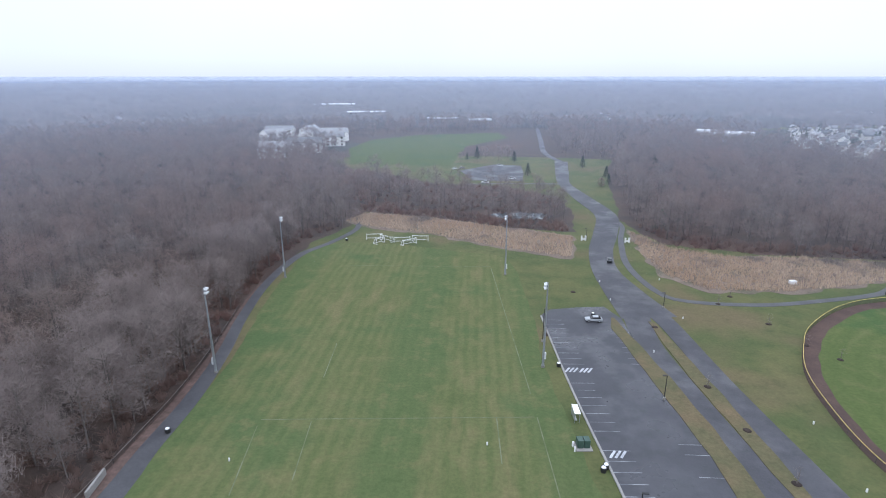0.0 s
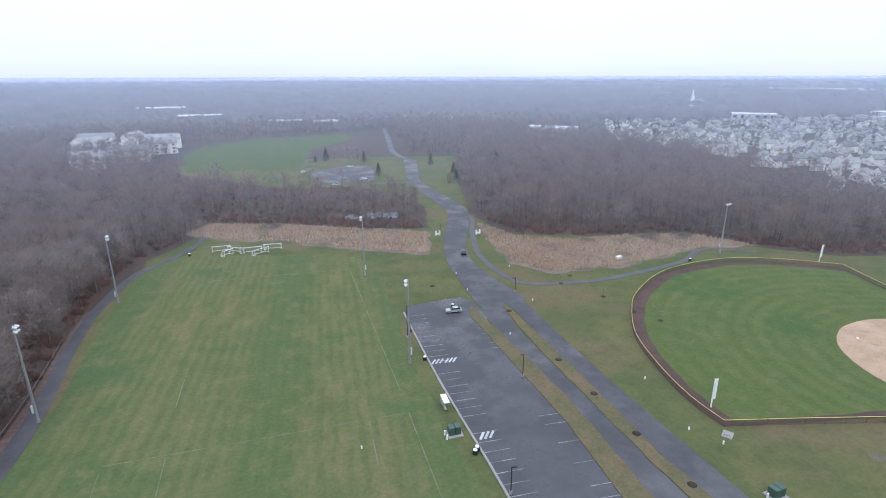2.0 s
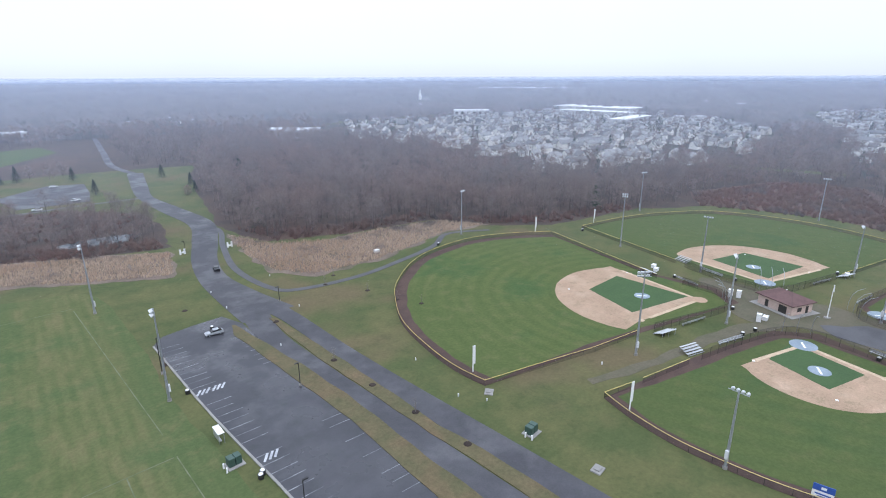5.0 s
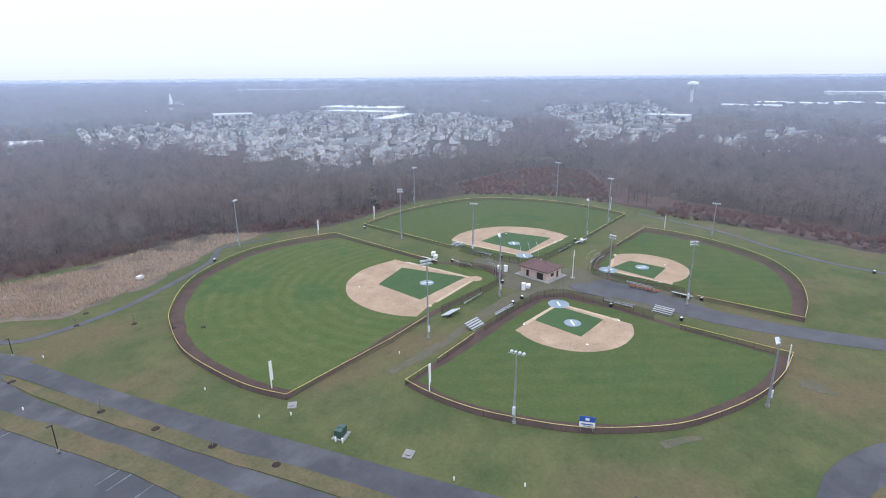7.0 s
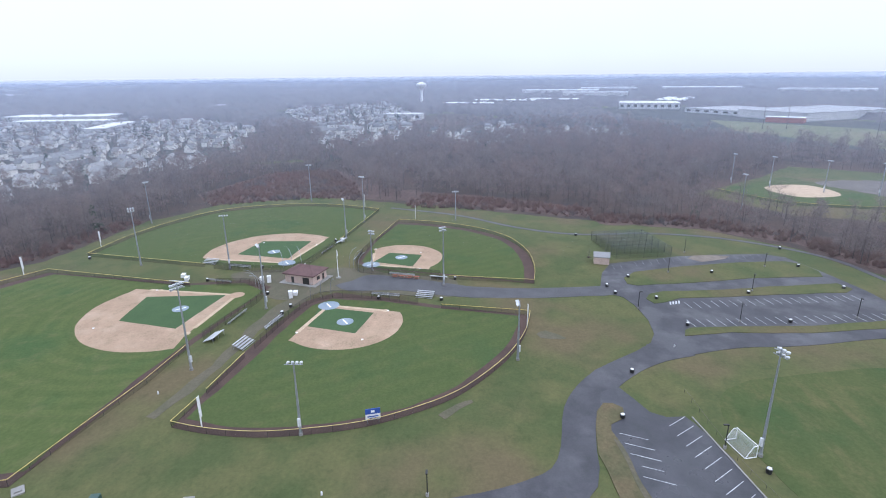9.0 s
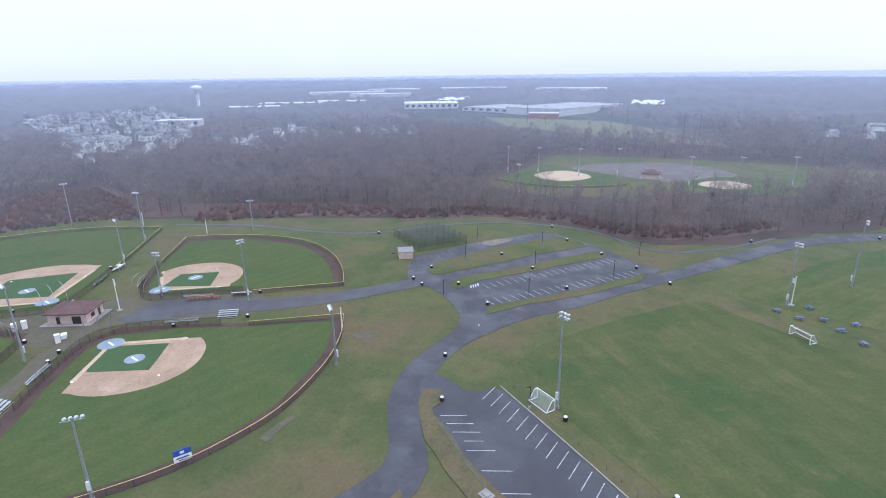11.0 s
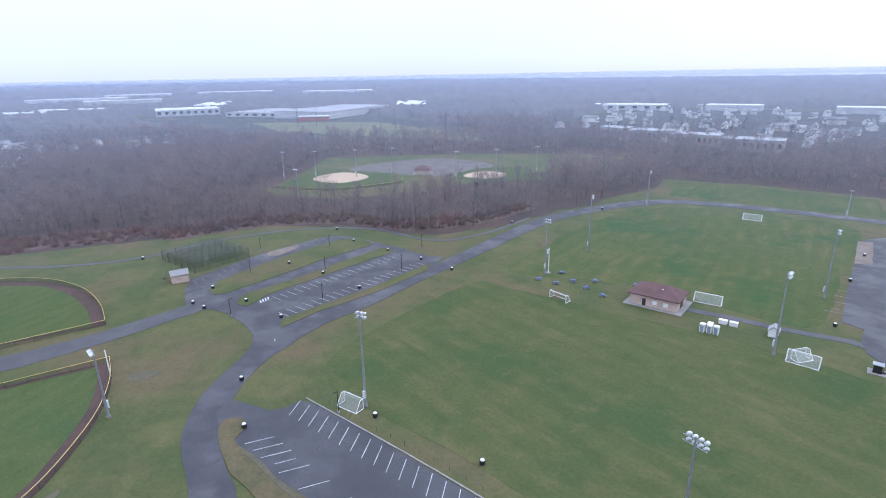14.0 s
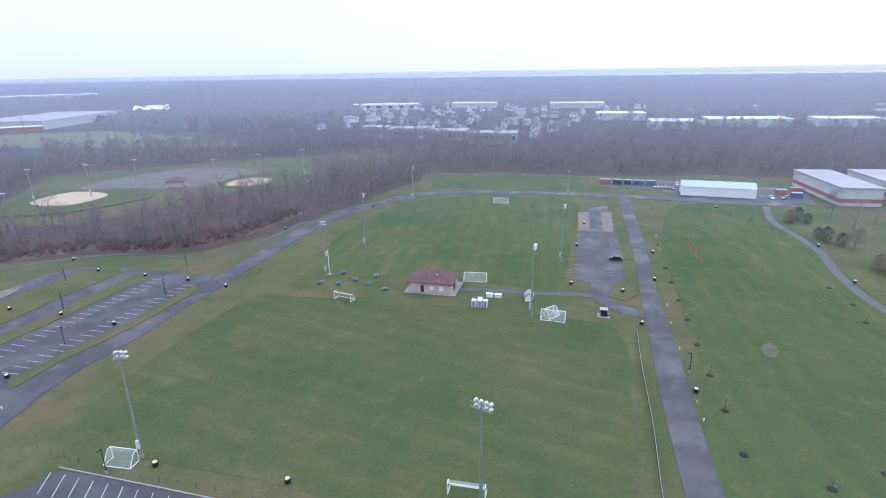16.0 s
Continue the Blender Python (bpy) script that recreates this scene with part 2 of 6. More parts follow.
def mesh_np(name, verts, faces, materials, index=None):
    """A mesh from arrays of vertices and triangles."""
    me = bpy.data.meshes.new(name)
    verts, faces = np.asarray(verts, np.float32), np.asarray(faces, np.int32)
    me.vertices.add(len(verts))
    me.vertices.foreach_set("co", verts.ravel())
    me.loops.add(faces.size)
    me.loops.foreach_set("vertex_index", faces.ravel())
    me.polygons.add(len(faces))
    me.polygons.foreach_set("loop_start", np.arange(0, faces.size, faces.shape[1], dtype=np.int32))
    for m in materials:
        me.materials.append(m)
    if index is not None:
        me.polygons.foreach_set("material_index", np.asarray(index, np.int32))
    me.update(calc_edges=True)
    return me


def part(name, bm, material, parent=None, label="", smooth=False):
    """Links a bmesh as ONE mesh object, under parent if one is given."""
    me = bpy.data.meshes.new(name)
    bm.to_mesh(me)
    bm.free()
    if smooth:
        me.polygons.foreach_set("use_smooth", [True] * len(me.polygons))
    me.materials.append(material)
    ob = new(name, me)
    if parent:
        ob.parent = parent
    if label:
        tagged(ob, label)
    return ob


def piece(name, me, parent, m=None):
    """One more object on a mesh that alike pieces share."""
    ob = new(name, me)
    ob.parent = parent
    if m is not None:
        ob.matrix_basis = m
    return ob


def put_box(bm, size, at=(0, 0, 0), turn=0.0, tilt=(0, 0)):
    """Adds a box; at is the middle of its base."""
    m = pose(*at, tilt[0], tilt[1], turn) @ Matrix.Translation((0, 0, size[2] / 2)) @ Matrix.Diagonal((*size, 1))
    return bmesh.ops.create_cube(bm, size=1, matrix=m)["verts"]


def put_rod(bm, a, b, r0, r1=None, sides=6, caps=True):
    a, b = Vector(a), Vector(b)
    turn = (b - a).to_track_quat("Z", "Y").to_matrix().to_4x4()
    m = Matrix.Translation((a + b) / 2) @ turn
    bmesh.ops.create_cone(bm, cap_ends=caps, segments=sides, radius1=r0, radius2=r0 if r1 is None else r1, depth=(b - a).length, matrix=m)


def thing(name, at, label, category, group="", turn=0.0):
    ob = new(name)
    ob.empty_display_size = 0.5
    ob.matrix_basis = pose(*at, 0, 0, turn)
    return tagged(ob, label, category, group)


def spline(points, step=4.0, closed=False):
    """Points of a smooth line through the given ones."""
    p = [Vector((*q, 0)) if len(q) == 2 else Vector(q) for q in points]
    n, out = len(p), []
    for i in range(n if closed else n - 1):
        a, b, c, d = (p[(i + k) % n] if closed else p[min(max(i + k, 0), n - 1)] for k in (-1, 0, 1, 2))
        k = max(1, int((c - b).length / step))
        for j in range(k):
            t = j / k
            out.append(0.5 * ((2 * b) + (c - a) * t + (2 * a - 5 * b + 4 * c - d) * t * t + (3 * b - a - 3 * c + d) * t**3))
    if not closed:
        out.append(p[-1])
    return out


def rough_edge(points, size, scale=0.15):
    """Moves a line's points about a little, so that an edge of grass is not ruled."""
    return [q + Vector((noise.noise((q.x * scale, q.y * scale, 3.1)), noise.noise((q.x * scale, q.y * scale, 9.7)), 0)) * size for q in points]


def slab(name, points, top, material, label, category, depth=0.3, wobble=0.0, step=3.0, smooth=True, parent=None, kind="structure"):
    """A closed outline laid as a sheet with thickness, its top at the given height."""
    line = spline(points, step, True) if smooth else [Vector((*q, 0)) for q in points]
    if not smooth and wobble:
        line = [line[i].lerp(line[(i + 1) % len(line)], k / 12) for i in range(len(line)) for k in range(12)]
    if wobble:
        line = rough_edge(line, wobble)
    bm = bmesh.new()
    face = bm.faces.new([bm.verts.new((q.x, q.y, top)) for q in line])
    face.normal_update()
    if face.normal.z < 0:
        face.normal_flip()
    bm.faces.ensure_lookup_table()
    low = [bm.verts.new((v.co.x, v.co.y, top - depth)) for v in face.verts]
    vs = list(face.verts)
    for i in range(len(vs)):
        bm.faces.new((vs[i], low[i], low[(i + 1) % len(vs)], vs[(i + 1) % len(vs)]))
    bmesh.ops.triangulate(bm, faces=[face])
    bm.normal_update()
    for f in bm.faces:
        if f.normal.z < -0.5:
            f.normal_flip()
    ob = part(name, bm, material, parent)
    if not parent:
        tagged(ob, label, category, kind=kind)
    return ob


def ribbon(name, centre, widths, top, material, label, category, depth=0.3, step=3.0, wobble=0.0, parent=None):
    """A road or path along a smooth line; widths: one number or one for each point."""
    if not isinstance(widths, (list, tuple)):
        widths = [widths] * len(centre)
    line = spline([(q[0], q[1], w) for q, w in zip(centre, widths)], step)
    left, right = [], []
    for i, q in enumerate(line):
        d = line[min(i + 1, len(line) - 1)] - line[max(i - 1, 0)]
        n = Vector((-d.y, d.x, 0)).normalized() * (q.z / 2)
        left.append(Vector((q.x, q.y, 0)) + n)
        right.append(Vector((q.x, q.y, 0)) - n)
    if wobble:
        left, right = rough_edge(left, wobble), rough_edge(right, wobble)
    bm = bmesh.new()
    rows = [[bm.verts.new((q.x, q.y, z)) for q, z in ((a, top - depth), (a, top), (b, top), (b, top - depth))] for a, b in zip(left, right)]
    for r, s in zip(rows, rows[1:]):
        for k in range(3):
            bm.faces.new((r[k], r[k + 1], s[k + 1], s[k]))
    bmesh.ops.recalc_face_normals(bm, faces=bm.faces)
    ob = part(name, bm, material, parent)
    if not parent:
        tagged(ob, label, category, kind="structure")
    return ob


def inside(x, y, poly):
    hit, n = False, len(poly)
    for i in range(n):
        (x0, y0), (x1, y1) = poly[i], poly[i - 1]
        if (y0 > y) != (y1 > y) and x < (x1 - x0) * (y - y0) / (y1 - y0) + x0:
            hit = not hit
    return hit


# ---------------------------------------------------------------- ground, roads, lots
bm = bmesh.new()
bmesh.ops.create_grid(bm, x_segments=40, y_segments=40, size=4700)
ground = part("ground", bm, M["lawn"])
tagged(ground, "damp olive winter grass reaching to the horizon", "ground", kind="structure")

LOT_A = [(19, 140), (22, 144), (30, 146), (38, 147), (41, 139), (41.5, 100), (43.5, 62), (45, 25), (46, 5), (29, 5), (27.5, 25), (25, 66), (22.8, 88), (21, 108)]
slab("parking_lot_1", LOT_A, 0.07, M["asphalt_dark"], "wet dark asphalt car park with worn white stall lines", "car park", smooth=False)
ribbon("road_1", [(67, 430), (59, 370), (55.5, 335), (59, 296), (63, 257), (56, 226), (49, 202), (45.5, 180), (46.5, 160), (49, 140)], [10, 9, 7.5, 10, 10.5, 10, 9, 9, 12, 16], 0.075, M["asphalt"], "damp grey asphalt park drive winding past the woods", "road")
ribbon("road_2", [(47, 150), (44.2, 128), (45.2, 105), (47.5, 80), (49.5, 58), (53, 25), (57, 0), (62, -18)], [8, 6.6, 6.8, 7, 7, 7, 7.5, 8], 0.07, M["asphalt"], "damp grey asphalt lane beside a grass median", "road")
ribbon("road_3", [(50, 152), (52.8, 136), (54.5, 108), (56.3, 85), (59, 58), (62.5, 24), (66, 0), (69.5, -13), (74.5, -19.3), (81.8, -21.6), (90, -23.4), (96, -25.8), (103.8, -31.2), (111, -39.2), (116.5, -47.5), (119.5, -55)], [7, 5.5, 5.2, 5.8, 6.4, 7, 7.5, 9, 8, 6.3, 6.4, 7, 7.2, 6.4, 7, 8], 0.072, M["asphalt"], "damp grey asphalt drive curving past the ball fields", "road")
ribbon("road_4", [(117.5, -48), (122, -60), (124, -70), (124.2, -79), (125, -89), (127.4, -102), (130, -120), (134, -146), (140, -182), (141, -205), (135, -234), (124, -260), (110, -273), (80, -283), (45, -289), (19, -292), (-10, -294), (-60, -297)], [8, 8.6, 8.2, 7.8, 7, 6.6, 6.8, 7.5, 8, 8.5, 9, 10, 9, 9, 8, 8, 8, 8], 0.074, M["asphalt"], "grey asphalt drive running between playing fields", "road")
slab("road_5", [(159, -34), (158.5, -21), (159.5, -7), (161.5, 0), (165, 8), (168, 17), (170, 24), (170.5, 31), (165, 35), (161, 39.5), (156.2, 34.2), (156.6, 30.3), (157, 24), (156.8, 18), (154.8, 11.9), (152.6, 3.6), (151.2, -4), (150.6, -19.4), (151.4, -32.2), (152.2, -39.2), (153.6, -48), (160, -48)], 0.068, M["asphalt_path"], "grey asphalt access drive to the ball field clubhouse", "road", wobble=0.5)
ribbon("road_6", [(17.5, -290), (12, -250), (4.5, -197), (-0.5, -155), (-4, -131), (-7.2, -106), (-9.5, -90), (-11.5, -77), (-15, -50)], [6, 5.5, 5, 5, 5.8, 6, 6, 6, 6], 0.076, M["asphalt"], "straight grey asphalt drive beside a playing field", "road")
slab("road_7", [(104.7, -27.4), (109, -31), (113.8, -37.3), (117.8, -43), (122.2, -48), (127, -50.5), (135.3, -51.8), (140, -55), (128, -60), (124, -68), (119.5, -62), (117.6, -54.5), (115, -49.3), (112, -44), (109.5, -41), (105.5, -37), (102.5, -34.6), (99, -30)], 0.071, M["asphalt"], "grey asphalt junction between the car park and the drives", "road", smooth=False)
LOT_B = [(160, -45), (172, -48.5), (181.8, -53.8), (185.6, -66.5), (189.4, -79.7), (191.3, -93.1), (192.2, -112.5), (188, -118.5), (172.3, -122.2), (156.9, -124.7), (143.7, -125), (137.2, -128.5), (132, -118), (124, -77), (120, -56.5), (125, -52.3), (135.3, -51.8), (145.4, -51.2), (151.2, -49.7), (153.6, -46.8)]
slab("parking_lot_2", LOT_B, 0.066, M["asphalt"], "pale worn asphalt car park with long grass islands", "car park", smooth=False)
LOT_C = [(102.1, -34.3), (97.9, -36.1), (93, -38), (91.3, -40.7), (91.6, -44.3), (89.4, -45.3), (79.1, -47.8), (70.3, -48.2), (63, -49), (40, -51.5), (10, -55), (10, -34), (40, -32.5), (62, -31.5), (82, -29), (89, -28), (96, -29), (100, -30)]
slab("parking_lot_3", LOT_C, 0.078, M["asphalt_dark"], "dark wet asphalt car park with angled white stall lines", "car park", smooth=False)
LOT_D = [(30.5, -261.3), (23.6, -268.9), (15.1, -220.5), (11.5, -199.7), (8.4, -177.4), (7.5, -167.4), (10.6, -164.8), (11.4, -158.9), (10.4, -151.7), (6.8, -148.3), (2.9, -147.7), (0.3, -141.9), (5, -142.5), (10.9, -145.6), (14.2, -148.4), (16.6, -155.4), (17.3, -162.9), (22.5, -164.3), (26, -187.8), (30.1, -220.1), (34.3, -251.9)]
slab("parking_lot_4", LOT_D, 0.07, M["asphalt"], "worn grey asphalt car park with sandy corners", "car park", smooth=False)
slab("sand_patch", [(35, -251), (30.4, -253.5), (25.8, -223.6), (30.3, -220.6)], 0.09, M["sand"], "pale sandy gravel pad in a car park", "gravel pad", smooth=False, wobble=0.4)
slab("sand_patch", [(25, -255), (20.5, -256), (16.5, -224), (20.5, -222)], 0.09, M["sand"], "pale sandy gravel pad in a car park", "gravel pad", smooth=False, wobble=0.4)
slab("sand_patch", [(187.1, -83), (190.5, -86.5), (191, -93.5), (189.8, -99.1), (186.3, -96.2), (183.3, -86.1)], 0.09, M["sand"], "spread pale sand over old parking stalls", "gravel pad", wobble=0.8)

ribbon("path_1", [(-57, 40), (-57.2, 67), (-57.9, 78), (-58.2, 95), (-60.6, 115), (-64.2, 134), (-67, 160), (-65.5, 188), (-58, 205), (-52, 224), (-53, 240)], [4.2, 4.2, 3.8, 3.6, 3.2, 3, 3, 3, 2.6, 2.6, 2.4], 0.05, M["asphalt_path"], "narrow asphalt footpath along the edge of bare woods", "footpath")
ribbon("path_2", [(62, 262), (66, 240), (60, 216), (54.5, 185), (57, 160), (64, 152.5), (84, 151), (103, 155), (125, 162), (140, 172), (158, 165)], [2.2, 2.2, 2.2, 2.4, 2.4, 2.4, 2.4, 2.4, 2.4, 2.4, 2], 0.05, M["asphalt_path"], "narrow asphalt footpath beside a drive and reeds", "footpath")
ribbon("path_3", [(268, 34), (252, 0), (230, -26), (219, -50), (220, -80), (211, -109), (188, -133), (156, -140), (147, -160), (149, -195)], 2.2, 0.05, M["asphalt_path"], "narrow asphalt footpath curving below the woods", "footpath")
ribbon("path_4", [(57, -143.5), (46, -146.5), (32, -149), (18, -153), (14, -152)], 2.8, 0.05, M["asphalt_path"], "short asphalt path from a clubhouse to a car park", "footpath")
ribbon("path_5", [(-47, -290), (-46, -262), (-50, -245), (-55, -222), (-55.5, -195), (-60, -170), (-72, -150)], 3, 0.05, M["asphalt_path"], "narrow asphalt footpath across a playing field edge", "footpath")

# grass islands, raised with their kerbs
ISLANDS = [
    ([(38.2, 139.5), (39, 139.5), (41.1, 126.7), (43.6, 111.6), (44.9, 100.5), (46, 90.9), (46.8, 79.9), (47.1, 70), (47.7, 60.8), (50.5, 25), (54, 0), (48, 0), (45, 25), (42.8, 55), (42.6, 71.8), (42.3, 82.7), (41.1, 94.2), (39.5, 108.3), (38.1, 122.2), (36.8, 133.3)], "verge", "dry grass strip between a lane and a car park"),
    ([(48, 137.5), (49.5, 136.5), (50.9, 122.8), (51.9, 110.3), (52.9, 99.9), (53.6, 88.1), (54.2, 78.2), (54.7, 69.8), (56.5, 58.8), (59.5, 25), (62.5, 2), (67, -13), (70, -17.2), (66.5, -17.2), (61, -8), (57, 10), (53.4, 57), (51.9, 68.9), (51.2, 77.1), (50.4, 86.8), (49.4, 98.2), (48.4, 109.1), (47.9, 123.4)], "verge", "dry grass median between two lanes"),
    ([(167.6, -54.5), (173, -59.5), (178.4, -77.1), (182.6, -98.9), (183.7, -115.8), (180.7, -120), (173.6, -121.2), (168.5, -119.5), (167, -95.1), (162.9, -74.4), (160.8, -56.9), (162.2, -53.9)], "lawn", "long grass island in a car park"),
    ([(150.1, -56.2), (153.8, -58.4), (155.7, -62.8), (156.9, -80.2), (160, -100.7), (162.3, -119.8), (157.6, -121.4), (154.9, -117.7), (153.1, -96.3), (151.1, -77.1), (150.4, -66), (147.4, -61.1), (146.5, -57.3)], "lawn", "long grass island in a car park"),
    ([(129.3, -59.1), (130.7, -61.2), (131.4, -74.5), (131.9, -93.7), (135.3, -116.4), (135.8, -121), (130.8, -115), (129.3, -103), (127.7, -90.6), (127.6, -80.2), (127.9, -70.5), (126.2, -60.4), (126, -57.8)], "lawn", "long grass island beside a drive"),
    ([(96, -29.6), (92.9, -27.4), (89.2, -26.5), (80.5, -24.7), (70, -25.6), (60, -27.2), (50, -28.5), (50, -33.5), (61.7, -32.5), (67.5, -31), (74.3, -29.9), (82.5, -29.6), (87, -28.8), (88.9, -29.3), (91, -32.5), (94.5, -33), (96, -31.4)], "verge", "grass island with a worn bare strip beside a car park"),
    ([(8.5, -168), (11.5, -163.5), (11, -154), (6, -152), (3.5, -158), (5, -170)], "lawn", "small grass island beside a drive"),
]
for points, key, label in ISLANDS:
    slab("grass_island", points, 0.16, M[key], label, "grass island", wobble=0.35, step=2.0, smooth=False)

# ---------------------------------------------------------------- turf and bare ground
slab("soccer_field", [(-56, 62), (-57, 110), (-62, 150), (-62, 196), (-40, 206), (-5, 196), (12, 188), (16, 150), (17, 112), (19, 90), (22, 62), (24, 30), (-54, 30)], 0.03, M["soccer_a"], "worn soccer field with tan mowing bands", "playing field", wobble=0.8)
slab("soccer_field", [(103, -60), (92, -52), (60, -55), (20, -59), (0, -62), (1, -100), (5, -128), (12, -135), (40, -134), (70, -128), (100, -122), (112, -118), (108, -80)], 0.03, M["soccer_b"], "mown green soccer field beside a drive", "playing field", wobble=0.8)
slab("soccer_field", [(112, -135), (100, -137), (70, -152), (40, -152), (26, -158), (30, -200), (38, -268), (70, -272), (105, -262), (121, -240), (124, -200), (118, -165)], 0.03, M["soccer_c"], "mown green soccer field behind a clubhouse", "playing field", wobble=0.8)
slab("playing_field", [(124, -283), (137, -324), (100, -332), (43, -340), (34, -302), (80, -293)], 0.03, M["soccer_c"], "far green playing field before the woods", "playing field", wobble=0.8, smooth=False)
slab("playing_field", [(-8, -280), (-2, -215), (-6, -175), (-12, -125), (-18, -70), (-70, -60), (-70, -140), (-58, -200), (-48, -285)], 0.03, M["soccer_c"], "wide green playing field beside a straight drive", "playing field", wobble=0.8)
slab("playing_field", [(-96, 411), (-118, 500), (-110, 570), (-66, 622), (25, 655), (35, 600), (-10, 520), (-18, 405)], 0.03, M["outfield"], "far green playing field beyond a strip of woods", "playing field", wobble=1.5, smooth=False)
slab("reed_bed", [(-62, 240), (-52, 256), (-24, 250), (12, 234), (42, 221), (36, 190), (10, 201), (-20, 219), (-48, 228)], 0.04, M["reed"], "dry straw-coloured reed bed at the field's edge", "reed bed", wobble=3, smooth=False)
slab("reed_bed", [(66, 234), (75, 206), (96, 196), (122, 197), (150, 192), (165, 172), (140, 174), (120, 166), (98, 160), (73, 160), (64, 172), (62, 200)], 0.04, M["reed"], "dry straw-coloured reed bed below the woods", "reed bed", wobble=3, smooth=False)

# ---------------------------------------------------------------- ball fields


def link_material():
    m, nt, bsdf = nodes_of("dark_chain_link")
    bsdf.inputs["Base Color"].default_value = (0.05, 0.04, 0.036, 1)
    bsdf.inputs["Roughness"].default_value = 0.6
    clear = nt.nodes.new("ShaderNodeBsdfTransparent")
    both = nt.nodes.new("ShaderNodeMixShader")
    both.inputs[0].default_value = 0.36
    nt.links.new(clear.outputs[0], both.inputs[1])
    nt.links.new(bsdf.outputs[0], both.inputs[2])
    nt.links.new(both.outputs[0], nt.nodes["Material Output"].inputs[0])
    return m


FENCE_LINK = link_material()
bm = bmesh.new()
put_rod(bm, (0, 0, -0.05), (0, 0, 1), 0.035, sides=5)
POST = bpy.data.meshes.new("post")
bm.to_mesh(POST)
bm.free()
POST.materials.append(M["black"])


def fence(points, height=1.5, cap="yellow", spacing=4.0, label="low dark chain-link fence with a yellow top cap", smooth=True, rail=0.06, netting=True):
    """A chain-link fence: netting, a top rail and its posts."""
    if smooth:
        line = spline(points, 2.0)
    else:
        line = [Vector((*a, 0)).lerp(Vector((*b, 0)), k / 8) for a, b in zip(points, points[1:]) for k in range(8)] + [Vector((*points[-1], 0))]
    ob = thing("fence", (*line[0][:2], 0), label, "fence")
    base = line[0].copy()
    bm = bmesh.new()
    rows = [(bm.verts.new((*(q - base)[:2], 0.02)), bm.verts.new((*(q - base)[:2], height))) for q in line]
    for a, b in zip(rows, rows[1:]):
        bm.faces.new((a[0], b[0], b[1], a[1]))
    if netting:
        part("netting", bm, FENCE_LINK, ob)
    else:
        bm.free()
    bm = bmesh.new()
    for a, b in zip(line, line[1:]):
        put_rod(bm, (*(a - base)[:2], height), (*(b - base)[:2], height), rail, sides=5)
    part("top_rail", bm, M[cap], ob)
    run, at = 0.0, 0.0
    for a, b in zip(line, line[1:]):
        n = (b - a).length
        while at <= run + n:
            q = a.lerp(b, (at - run) / n) - base
            piece("post", POST, ob, Matrix.Translation((q.x, q.y, 0)) @ Matrix.Diagonal((1, 1, height, 1)))
            at += spacing
        run += n
    return ob


def disc(name, at, r, top, material, label, category, squash=1.0):
    return slab(name, [(at[0] + r * math.cos(k * math.pi / 12), at[1] + r * squash * math.sin(k * math.pi / 12)) for k in range(24)], top, material, label, category, 0.1, smooth=False, kind="")


M["tarp"] = surface("pale_tarp", (0.25, 0.30, 0.35), (0.20, 0.25, 0.30), 0.3, 2.0, 0.5, 0.85, 0.1)
M["clay"] = surface("pale_clay", (0.55, 0.42, 0.30), (0.48, 0.36, 0.25), 0.3, 2.0)


